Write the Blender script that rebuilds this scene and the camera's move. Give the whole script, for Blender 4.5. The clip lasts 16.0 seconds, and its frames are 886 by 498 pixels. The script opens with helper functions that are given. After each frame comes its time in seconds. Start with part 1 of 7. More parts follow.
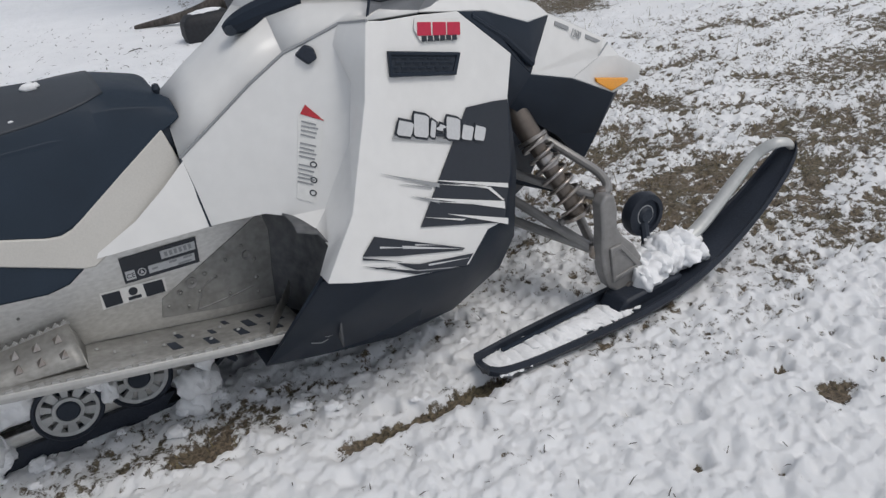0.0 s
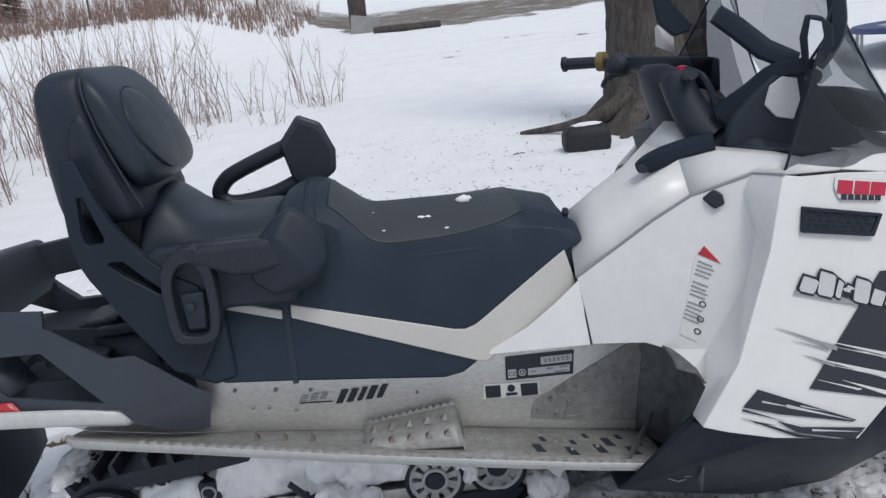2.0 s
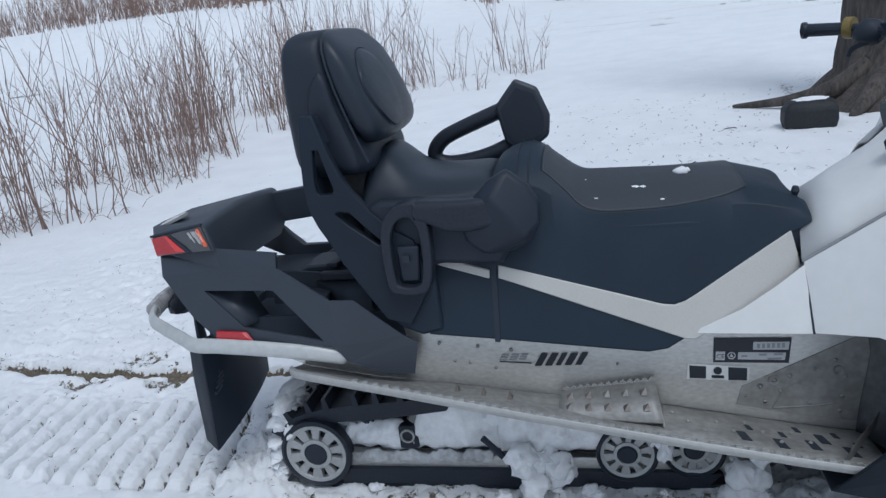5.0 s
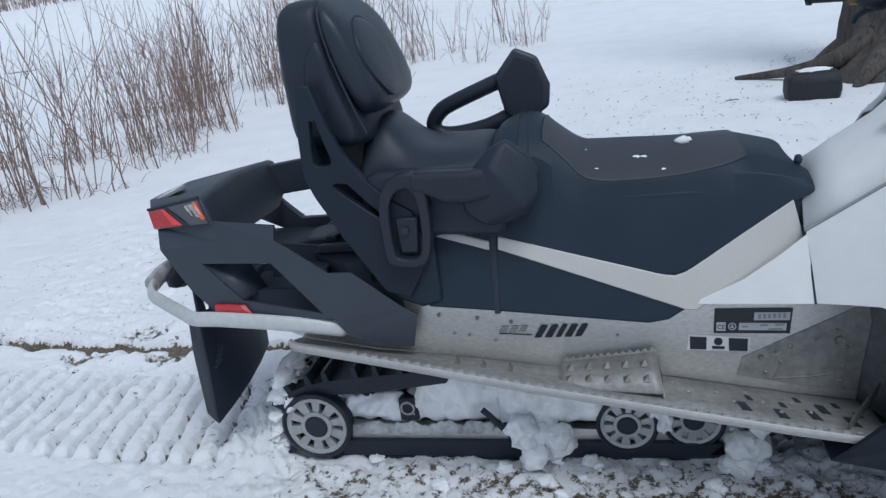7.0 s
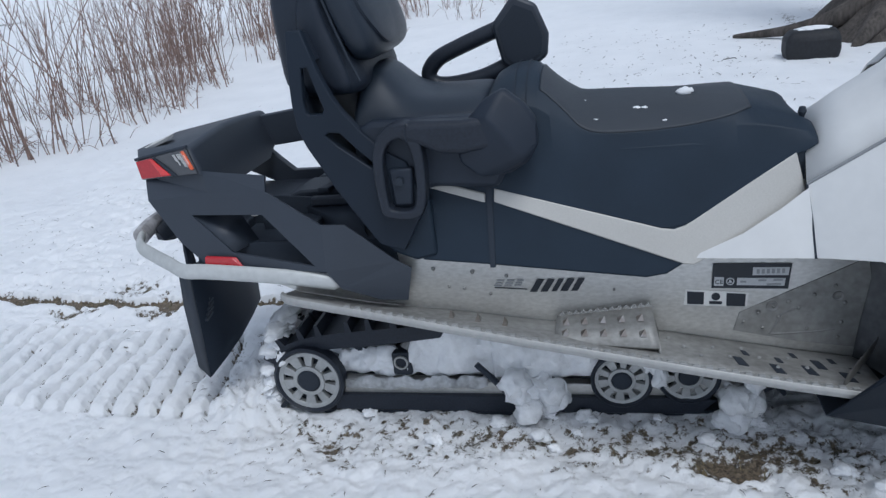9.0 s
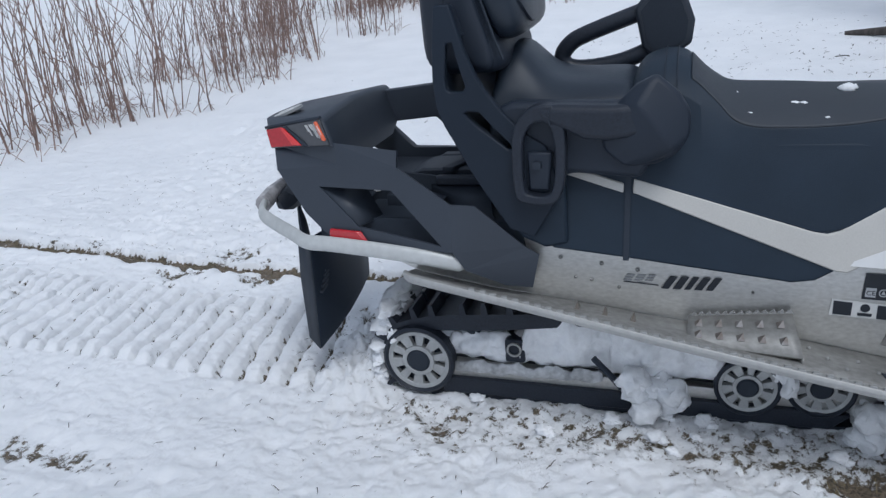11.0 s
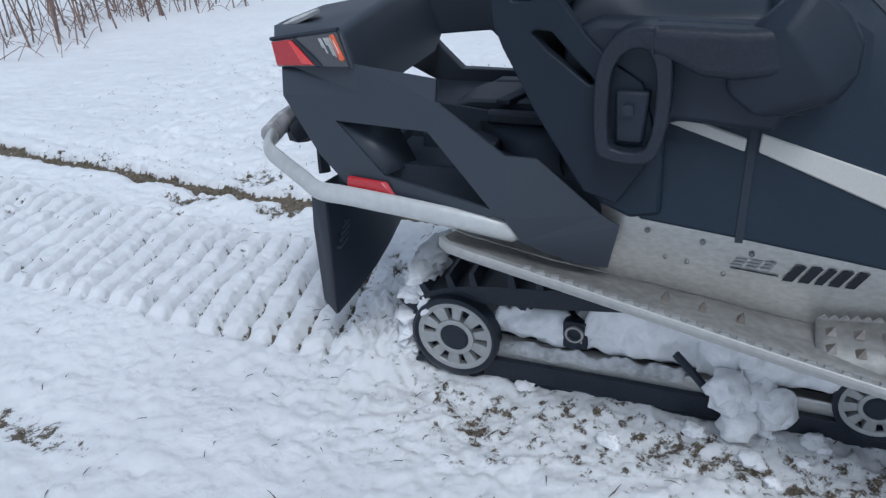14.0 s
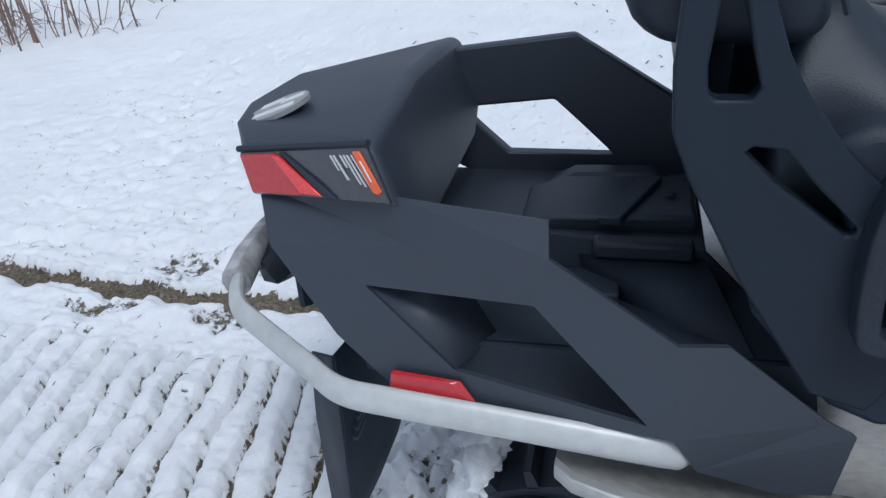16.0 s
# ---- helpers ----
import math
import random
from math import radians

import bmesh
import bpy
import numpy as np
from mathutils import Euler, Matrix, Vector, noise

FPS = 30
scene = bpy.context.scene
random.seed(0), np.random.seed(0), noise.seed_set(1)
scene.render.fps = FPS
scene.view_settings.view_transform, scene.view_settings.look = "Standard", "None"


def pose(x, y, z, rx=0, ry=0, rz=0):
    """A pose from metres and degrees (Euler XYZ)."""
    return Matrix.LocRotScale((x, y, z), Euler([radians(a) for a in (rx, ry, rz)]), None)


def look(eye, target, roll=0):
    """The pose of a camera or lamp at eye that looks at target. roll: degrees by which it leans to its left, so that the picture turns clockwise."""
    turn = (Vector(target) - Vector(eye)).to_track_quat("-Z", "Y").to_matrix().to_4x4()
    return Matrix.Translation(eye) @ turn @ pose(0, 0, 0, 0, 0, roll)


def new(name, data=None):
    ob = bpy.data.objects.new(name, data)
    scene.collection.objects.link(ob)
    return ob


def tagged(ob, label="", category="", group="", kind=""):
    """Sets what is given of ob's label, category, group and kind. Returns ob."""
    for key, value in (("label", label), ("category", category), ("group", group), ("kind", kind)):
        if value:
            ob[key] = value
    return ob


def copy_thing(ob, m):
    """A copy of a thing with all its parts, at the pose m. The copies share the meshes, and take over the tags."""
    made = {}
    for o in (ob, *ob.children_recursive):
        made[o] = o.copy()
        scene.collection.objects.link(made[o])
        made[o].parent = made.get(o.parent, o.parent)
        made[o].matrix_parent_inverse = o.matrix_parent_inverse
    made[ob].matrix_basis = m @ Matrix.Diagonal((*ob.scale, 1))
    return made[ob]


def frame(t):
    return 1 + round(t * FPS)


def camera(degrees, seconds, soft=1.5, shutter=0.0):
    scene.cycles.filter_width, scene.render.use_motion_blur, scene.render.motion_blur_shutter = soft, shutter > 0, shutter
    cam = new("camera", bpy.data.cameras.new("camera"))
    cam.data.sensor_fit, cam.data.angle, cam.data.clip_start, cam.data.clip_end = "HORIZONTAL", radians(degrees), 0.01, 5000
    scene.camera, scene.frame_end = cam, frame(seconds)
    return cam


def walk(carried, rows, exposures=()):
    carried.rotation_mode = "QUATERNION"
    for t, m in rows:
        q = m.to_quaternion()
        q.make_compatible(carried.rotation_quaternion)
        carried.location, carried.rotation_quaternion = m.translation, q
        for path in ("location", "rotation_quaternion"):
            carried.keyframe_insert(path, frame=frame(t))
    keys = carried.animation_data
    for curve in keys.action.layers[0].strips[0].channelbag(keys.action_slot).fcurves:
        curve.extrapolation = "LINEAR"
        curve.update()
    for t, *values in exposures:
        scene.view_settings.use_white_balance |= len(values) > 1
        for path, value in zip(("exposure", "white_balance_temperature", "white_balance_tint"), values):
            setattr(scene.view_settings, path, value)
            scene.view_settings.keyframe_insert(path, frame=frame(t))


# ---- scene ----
EXPO = [(0.0, -0.25, 6500, 10), (1.2, -0.18, 6450, 10), (1.5, -0.14, 6450, 10), (2.0, -0.12, 6280, 10), (2.5, -0.17, 6040, 9), (3.0, -0.24, 5840, 8), (4.0, -0.28, 5700, 7), (8.0, -0.22, 5680, 7), (10.5, -0.21, 5850, 9), (11.5, -0.22, 5740, 8), (12.5, -0.18, 5700, 8), (14.5, -0.18, 5640, 7), (15.0, -0.17, 5640, 7), (16.0, -0.06, 5720, 8)]
cam = camera(60.3, 16.0, soft=1.4)
PATH = [
    (0, (0.951, -1.623, 1.046), (1.749, -0.019, 0.158), -8.4),
    (0.5, (0.944, -1.627, 1.063), (1.659, 0.051, 0.243), -8.4),
    (1, (0.928, -1.641, 1.099), (1.463, 0.151, 0.388), -8.5),
    (1.5, (0.884, -1.646, 1.133), (1.186, 0.237, 0.532), -8.1),
    (2, (0.848, -1.648, 1.133), (0.898, 0.28, 0.604), -7.3),
    (2.5, (0.822, -1.658, 1.14), (0.661, 0.274, 0.648), -6.6),
    (3, (0.803, -1.663, 1.139), (0.5, 0.254, 0.653), -6.4),
    (3.5, (0.798, -1.664, 1.135), (0.414, 0.234, 0.635), -6.5),
    (4, (0.798, -1.664, 1.133), (0.373, 0.221, 0.614), -6.7),
    (6.5, (0.8, -1.656, 1.125), (0.357, 0.204, 0.538), -7.3),
    (7, (0.799, -1.652, 1.12), (0.355, 0.201, 0.511), -7.4),
    (7.5, (0.793, -1.646, 1.113), (0.354, 0.198, 0.475), -7.5),
    (8, (0.791, -1.641, 1.106), (0.364, 0.196, 0.44), -7.5),
    (10.5, (0.706, -1.62, 1.084), (0.197, 0.166, 0.341), -4.3),
    (11, (0.641, -1.627, 1.096), (0.047, 0.137, 0.363), -4.9),
    (11.5, (0.715, -1.605, 1.087), (0.065, 0.152, 0.385), -7.0),
    (12, (0.792, -1.576, 1.073), (0.129, 0.189, 0.407), -10.4),
    (12.5, (0.785, -1.547, 1.067), (0.088, 0.205, 0.401), -10.8),
    (13, (0.573, -1.399, 1.034), (-0.074, 0.295, 0.189), -5.0),
    (13.5, (0.476, -1.321, 1.053), (-0.144, 0.341, 0.129), -3.2),
    (14, (0.508, -1.239, 1.038), (-0.174, 0.384, 0.09), -4.0),
    (14.5, (0.381, -1.156, 1.024), (-0.327, 0.447, 0.059), -2.7),
    (15, (0.172, -1.072, 1.074), (-0.46, 0.571, 0.124), -2.6),
    (15.5, (0.156, -0.924, 1.052), (-0.384, 0.754, 0.108), -5.0),
    (16, (0.101, -0.747, 1.034), (-0.355, 0.939, 0.059), -4.9),
]
walk(cam, [(t, look(eye, target, roll)) for t, eye, target, roll in PATH], EXPO)

# ---- sky and sun: bright overcast ----
world = bpy.data.worlds.new("overcast")
world.use_nodes = True
scene.world = world
wn, wl = world.node_tree.nodes, world.node_tree.links
sky = wn.new("ShaderNodeTexSky")
sky.sky_type = "NISHITA"
sky.sun_disc = False
sky.sun_elevation, sky.sun_rotation = radians(59), radians(150)
sky.air_density, sky.dust_density, sky.ozone_density = 1.0, 4.0, 1.0
cloud = wn.new("ShaderNodeMix")
cloud.data_type = "RGBA"
cloud.inputs[0].default_value = 0.6
cloud.inputs[7].default_value = (7.6, 8.1, 8.9, 1)
wl.new(sky.outputs[0], cloud.inputs[6])
wl.new(cloud.outputs[2], wn["Background"].inputs[0])
wn["Background"].inputs[1].default_value = 0.088
sun = new("sun", bpy.data.lights.new("sun", "SUN"))
sun.data.energy, sun.data.angle, sun.data.color = 1.45, radians(22), (1.0, 0.97, 0.93)
sun.matrix_world = look((0, 0, 0), (-math.sin(radians(150)) * math.cos(radians(59)), math.cos(radians(30)) * math.cos(radians(59)), -math.sin(radians(59))))


# ---- materials ----
def material(name, color, rough=0.5, metal=0.0, grain=60.0, vary=0.12, bump=0.15, big=4.0, coat=0.0, spec=0.5, second=None, stretch=1.0):
    """A principled surface with variation at two scales, fine relief and uneven gloss."""
    m = bpy.data.materials.new(name)
    m.use_nodes = True
    n, l = m.node_tree.nodes, m.node_tree.links
    b = n["Principled BSDF"]
    co = n.new("ShaderNodeTexCoord")
    fine, wide = n.new("ShaderNodeTexNoise"), n.new("ShaderNodeTexNoise")
    fine.inputs["Scale"].default_value, fine.inputs["Detail"].default_value = grain, 6
    wide.inputs["Scale"].default_value, wide.inputs["Detail"].default_value = big, 4
    place = n.new("ShaderNodeMapping")
    place.inputs["Scale"].default_value = (1, 1, stretch)
    l.new(co.outputs["Object"], place.inputs["Vector"])
    l.new(place.outputs[0], fine.inputs["Vector"])
    l.new(place.outputs[0], wide.inputs["Vector"])
    add = n.new("ShaderNodeMath")
    add.operation = "MULTIPLY_ADD"
    add.inputs[1].default_value = 0.5
    l.new(fine.outputs[0], add.inputs[0])
    half = n.new("ShaderNodeMath")
    half.operation = "MULTIPLY"
    half.inputs[1].default_value = 0.5
    l.new(wide.outputs[0], half.inputs[0])
    l.new(half.outputs[0], add.inputs[2])
    ramp = n.new("ShaderNodeValToRGB")
    c = Vector(color)
    d = Vector(second) if second else c * (1 - 2 * vary)
    ramp.color_ramp.elements[0].position, ramp.color_ramp.elements[1].position = 0.3, 0.68
    ramp.color_ramp.elements[0].color, ramp.color_ramp.elements[1].color = (*d, 1), (*(c * (1 + vary)), 1)
    l.new(add.outputs[0], ramp.inputs[0])
    l.new(ramp.outputs[0], b.inputs["Base Color"])
    rr = n.new("ShaderNodeMapRange")
    rr.inputs[3].default_value, rr.inputs[4].default_value = max(rough - 0.1, 0.03), min(rough + 0.12, 1)
    l.new(wide.outputs[0], rr.inputs[0])
    l.new(rr.outputs[0], b.inputs["Roughness"])
    b.inputs["Metallic"].default_value, b.inputs["Coat Weight"].default_value = metal, coat
    b.inputs["Specular IOR Level"].default_value = spec
    if bump:
        bp = n.new("ShaderNodeBump")
        bp.inputs["Strength"].default_value, bp.inputs["Distance"].default_value = bump, 0.002
        l.new(fine.outputs[0], bp.inputs["Height"])
        l.new(bp.outputs[0], b.inputs["Normal"])
    return m


PLASTIC = material("black_plastic", (0.0330, 0.0415, 0.0570), 0.46, spec=0.50, grain=500, bump=0.1, vary=0.1, big=6)
SLEEK = material("sleek_black_plastic", (0.0165, 0.0240, 0.0370), 0.42, spec=0.20, grain=400, bump=0.05, vary=0.12, big=6)
DULL = material("dark_inner_plastic", (0.0290, 0.0370, 0.0510), 0.55, spec=0.25, grain=300, bump=0.1)
VINYL = material("black_vinyl", (0.0215, 0.0290, 0.0435), 0.46, spec=0.30, grain=700, bump=0.3, vary=0.12, big=8)
SEATV = material("navy_black_vinyl", (0.0190, 0.0305, 0.0470), 0.50, spec=0.25, grain=700, bump=0.3, vary=0.12, big=8)
GLOSSV = material("smooth_vinyl", (0.0225, 0.0310, 0.0450), 0.38, spec=0.33, grain=700, bump=0.2, vary=0.12, big=8)
# matt seat-top vinyl; skylight on the upward face is mixed into its paler colour
TOPV = material("matt_vinyl_skylit", (0.040, 0.047, 0.058), 0.55, spec=0.42, grain=600, bump=0.35, vary=0.12, big=9)
WHITE = material("white_paint", (0.72, 0.718, 0.705), 0.34, grain=30, bump=0.02, vary=0.03, big=5, coat=0.15)
CREAM = material("cream_vinyl", (0.52, 0.506, 0.473), 0.5, grain=300, bump=0.12, vary=0.05, big=6)
BOARD = material("dirty_aluminium", (0.35, 0.348, 0.335), 0.55, metal=0.45, grain=60, bump=0.2, vary=0.15, big=7, second=(0.20, 0.197, 0.185))
ALU = material("worn_aluminium", (0.66, 0.657, 0.64), 0.36, metal=0.75, grain=70, bump=0.10, vary=0.1, big=3, second=(0.46, 0.455, 0.435), stretch=2.2)
EDGE = material("bright_aluminium", (0.40, 0.40, 0.39), 0.5, metal=0.4, grain=80, bump=0.1, vary=0.08)
GREY = material("grey_painted_steel", (0.27, 0.265, 0.26), 0.4, metal=0.3, grain=60, bump=0.1, vary=0.12)
SILVER = material("silver_painted_tube", (0.54, 0.55, 0.54), 0.45, metal=0.25, grain=60, bump=0.05, vary=0.08)
STEEL = material("spring_steel", (0.45, 0.44, 0.43), 0.3, metal=0.9, grain=60, bump=0.1, vary=0.15, second=(0.24, 0.19, 0.15))
RUBBER = material("black_rubber", (0.0240, 0.0300, 0.0430), 0.45, spec=0.30, grain=200, bump=0.3, vary=0.2)
RIM = material("pale_rim", (0.43, 0.44, 0.44), 0.35, metal=0.3, grain=70, bump=0.05, vary=0.1)
RED = material("red_lens", (0.46, 0.02, 0.028), 0.18, grain=150, bump=0.1, vary=0.12, coat=0.5)
REDP = material("bright_red_lens", (0.75, 0.05, 0.05), 0.16, grain=150, bump=0.1, vary=0.12, coat=0.5)
BRONZE = material("bronze_anodised_shock", (0.17, 0.145, 0.125), 0.35, metal=0.5, grain=60, bump=0.1, vary=0.15)
ORANGE = material("printed_orange", (0.75, 0.13, 0.05), 0.4, grain=120, bump=0.0, vary=0.06)
AMBER = material("amber_lens", (0.90, 0.36, 0.006), 0.35, grain=150, bump=0.1, vary=0.08, coat=0.5)
SMOKE = material("smoked_lens", (0.045, 0.048, 0.056), 0.2, grain=100, bump=0.02, coat=0.5)
INK = material("printed_dark", (0.017, 0.022, 0.032), 0.35, grain=120, bump=0.0, vary=0.1)
PAPER = material("printed_white", (0.72, 0.72, 0.7), 0.4, grain=120, bump=0.0, vary=0.04)
GREYINK = material("printed_grey", (0.3, 0.31, 0.32), 0.35, grain=200, bump=0.0, vary=0.1)
PALEGREY = material("printed_pale_grey", (0.55, 0.56, 0.57), 0.35, grain=200, bump=0.0, vary=0.06)
CRIMSON = material("printed_crimson", (0.5, 0.02, 0.06), 0.35, grain=120, bump=0.0, vary=0.08)
YELLOW = material("yellow_clamp", (0.2, 0.145, 0.04), 0.5, grain=120, vary=0.2)
CHROME = material("mirror_glass", (0.8, 0.82, 0.84), 0.05, metal=1.0, grain=20, bump=0.0, vary=0.02)
SLUSH = material("dirty_snow", (0.56, 0.57, 0.58), 0.55, grain=60, bump=0.9, vary=0.3, big=14, second=(0.20, 0.20, 0.20))
MOTTLED = material("mottled_rubber", (0.105, 0.108, 0.112), 0.55, grain=40, bump=0.25, vary=0.45, big=9, spec=0.45, second=(0.030, 0.033, 0.038))
PACKED = material("packed_snow", (0.88, 0.89, 0.905), 0.6, grain=90, bump=1.0, vary=0.05, big=9)
BARK = material("bark", (0.085, 0.074, 0.066), 0.9, grain=46, bump=1.0, vary=0.35, big=14, second=(0.016, 0.014, 0.013), stretch=0.2)
REED = material("dry_reed", (0.29, 0.195, 0.155), 0.8, grain=14, bump=0.2, vary=0.3, big=0.9, second=(0.075, 0.055, 0.055))
BLADE = material("dry_grass", (0.2, 0.16, 0.085), 0.8, grain=14, bump=0.0, vary=0.3, big=1.5, second=(0.09, 0.085, 0.04))
ROCK = material("dark_stone", (0.018, 0.020, 0.025), 0.7, grain=40, bump=0.6, vary=0.3)
CONCRETE = material("concrete", (0.3, 0.3, 0.29), 0.85, grain=40, bump=0.4, vary=0.15)
BLUE = material("blue_pad", (0.03, 0.05, 0.16), 0.5, grain=60, vary=0.12)
ROPE = material("rope", (0.25, 0.22, 0.16), 0.9, grain=120, bump=0.5)
NEEDLE = material("dark_evergreen", (0.03, 0.05, 0.03), 0.8, grain=30, vary=0.3)
TAPE = material("worn_tape", (0.55, 0.535, 0.54), 0.6, grain=34, bump=0.4, vary=0.3, second=(0.06, 0.06, 0.065))


def glass(name, tint):
    """Thin tinted sheet: clear tinted pass-through with a gloss that grows at grazing angles."""
    m = bpy.data.materials.new(name)
    m.use_nodes = True
    n, l = m.node_tree.nodes, m.node_tree.links
    n.remove(n["Principled BSDF"])
    clear, shine, mix, lean, power, scale = (n.new(k) for k in ("ShaderNodeBsdfTransparent", "ShaderNodeBsdfGlossy", "ShaderNodeMixShader", "ShaderNodeLayerWeight", "ShaderNodeMath", "ShaderNodeMath"))
    clear.inputs[0].default_value = (*tint, 1)
    shine.inputs["Roughness"].default_value = 0.05
    power.operation, scale.operation = "POWER", "MULTIPLY_ADD"
    power.inputs[1].default_value, scale.inputs[1].default_value, scale.inputs[2].default_value = 4.0, 0.75, 0.045
    l.new(lean.outputs["Facing"], power.inputs[0])
    l.new(power.outputs[0], scale.inputs[0])
    l.new(scale.outputs[0], mix.inputs[0])
    l.new(clear.outputs[0], mix.inputs[1])
    l.new(shine.outputs[0], mix.inputs[2])
    l.new(mix.outputs[0], n["Material Output"].inputs[0])
    return m


TINT = glass("smoked_windshield", (0.47, 0.48, 0.50))
CLEAR = glass("clear_shield", (0.88, 0.89, 0.9))


# ---- mesh tools ----
def part(name, bm, mat, parent=None, label="", angle=35, bevel=0.0, subsurf=0, solid=0.0, seg=2):
    """Links a bmesh as one mesh object, under a thing or a part where one is given."""
    bmesh.ops.recalc_face_normals(bm, faces=bm.faces)
    me = bpy.data.meshes.new(name)
    bm.to_mesh(me)
    bm.free()
    for p in me.polygons:
        p.use_smooth = angle > 0
    me.set_sharp_from_angle(angle=radians(angle))
    me.materials.append(mat)
    ob = new(name, me)
    if parent:
        ob.parent = parent
    if solid:
        k = ob.modifiers.new("thick", "SOLIDIFY")
        k.thickness, k.offset = solid, 0
    if subsurf:
        k = ob.modifiers.new("smooth", "SUBSURF")
        k.levels = k.render_levels = subsurf
    if bevel:
        k = ob.modifiers.new("edges", "BEVEL")
        k.width, k.segments, k.limit_method, k.angle_limit = bevel, seg, "ANGLE", radians(28)
    if label:
        ob["label"] = label
    return ob


def mesh(verts, faces, bm=None):
    bm = bm or bmesh.new()
    v = [bm.verts.new(p) for p in verts]
    for f in faces:
        bm.faces.new([v[i] for i in f])
    return bm


def prism(outline, y0, y1, bm=None):
    """An outline in x, z pushed from y0 to y1; either may be a function of x and z."""
    bm = bm or bmesh.new()
    def at(y, x, z):
        return y(x, z) if callable(y) else y
    a = [bm.verts.new((x, at(y0, x, z), z)) for x, z in outline]
    b = [bm.verts.new((x, at(y1, x, z), z)) for x, z in outline]
    n = len(outline)
    bm.faces.new(a)
    bm.faces.new(b[::-1])
    for i in range(n):
        bm.faces.new((a[i], a[(i + 1) % n], b[(i + 1) % n], b[i]))
    return bm


def ring_prism(outer, inner, y0, y1, bm=None):
    """A closed band between two outlines of equal count in x, z, with thickness in y."""
    bm = bm or bmesh.new()
    def at(y, x, z):
        return y(x, z) if callable(y) else y
    loops = [[bm.verts.new((x, at(y, x, z), z)) for x, z in o] for o in (outer, inner) for y in (y0, y1)]
    oa, ob_, ia, ib = loops
    n = len(outer)
    for i in range(n):
        j = (i + 1) % n
        bm.faces.new((oa[i], oa[j], ia[j], ia[i]))
        bm.faces.new((ob_[i], ib[i], ib[j], ob_[j]))
        bm.faces.new((oa[i], ob_[i], ob_[j], oa[j]))
        bm.faces.new((ia[i], ia[j], ib[j], ib[i]))
    return bm


def loft(rings, cap=True, bm=None):
    bm = bm or bmesh.new()
    r = [[bm.verts.new(p) for p in ring] for ring in rings]
    n = len(rings[0])
    for a, b in zip(r, r[1:]):
        for i in range(n):
            bm.faces.new((a[i], a[(i + 1) % n], b[(i + 1) % n], b[i]))
    if cap:
        bm.faces.new(r[0][::-1])
        bm.faces.new(r[-1])
    return bm


def sheet(rows, bm=None):
    bm = bm or bmesh.new()
    r = [[bm.verts.new(p) for p in row] for row in rows]
    for a, b in zip(r, r[1:]):
        for i in range(len(a) - 1):
            bm.faces.new((a[i], a[i + 1], b[i + 1], b[i]))
    return bm


def curve(points, n=6, closed=False):
    """A smooth line through points."""
    p = [Vector(q) for q in points]
    m = len(p)
    out = []
    for i in range(m if closed else m - 1):
        a, b, c, d = (p[(i + k) % m] if closed else p[min(max(i + k, 0), m - 1)] for k in (-1, 0, 1, 2))
        for s in range(n):
            t = s / n
            out.append(0.5 * (2 * b + (c - a) * t + (2 * a - 5 * b + 4 * c - d) * t * t + (3 * b - a - 3 * c + d) * t ** 3))
    if not closed:
        out.append(p[-1])
    return out


def tube(path, r, seg=10, closed=False, bm=None, flat=1.0):
    """A round bar along a path; r is one radius or one for each point; flat squeezes it across."""
    bm = bm or bmesh.new()
    path = [Vector(p) for p in path]
    n = len(path)
    rings, side = [], None
    for i, p in enumerate(path):
        t = (path[(i + 1) % n] - path[i - 1]) if closed else (path[min(i + 1, n - 1)] - path[max(i - 1, 0)])
        t.normalize()
        if side is None:
            side = t.cross(Vector((0, 0, 1)) if abs(t.z) < 0.9 else Vector((1, 0, 0))).normalized()
        side = (side - t * side.dot(t)).normalized()
        up = t.cross(side)
        q = r[i] if isinstance(r, (list, tuple)) else r
        rings.append([bm.verts.new(p + q * (math.cos(a) * side * flat + math.sin(a) * up)) for a in (2 * math.pi * k / seg for k in range(seg))])
    for a, b in zip(rings, rings[1:] + rings[:1] if closed else rings[1:]):
        for i in range(seg):
            bm.faces.new((a[i], a[(i + 1) % seg], b[(i + 1) % seg], b[i]))
    if not closed:
        bm.faces.new(rings[0][::-1])
        bm.faces.new(rings[-1])
    return bm


def lathe(profile, centre, axis="y", seg=40, bm=None):
    """A closed profile of (radius, along) turned round an axis through centre."""
    bm = bm or bmesh.new()
    c = Vector(centre)
    rings = []
    for r, h in profile:
        ring = []
        for k in range(seg):
            a = 2 * math.pi * k / seg
            u, v = r * math.cos(a), r * math.sin(a)
            ring.append(bm.verts.new(c + Vector({"y": (u, h, v), "z": (u, v, h), "x": (h, u, v)}[axis])))
        rings.append(ring)
    m = len(profile)
    for i in range(m):
        a, b = rings[i], rings[(i + 1) % m]
        for k in range(seg):
            bm.faces.new((a[k], a[(k + 1) % seg], b[(k + 1) % seg], b[k]))
    return bm


def box(x0, x1, y0, y1, z0, z1, bm=None):
    return prism([(x0, z0), (x1, z0), (x1, z1), (x0, z1)], y0, y1, bm)


def rounded(x0, x1, z0, z1, r, n=4):
    """A rectangle with round corners, in x, z."""
    out = []
    for cx, cz, a0 in ((x1 - r, z1 - r, 0), (x0 + r, z1 - r, 90), (x0 + r, z0 + r, 180), (x1 - r, z0 + r, 270)):
        out += [(cx + r * math.cos(radians(a0 + 90 * k / n)), cz + r * math.sin(radians(a0 + 90 * k / n))) for k in range(n + 1)]
    return out


MID = 0.15  # the machine's middle line, in y


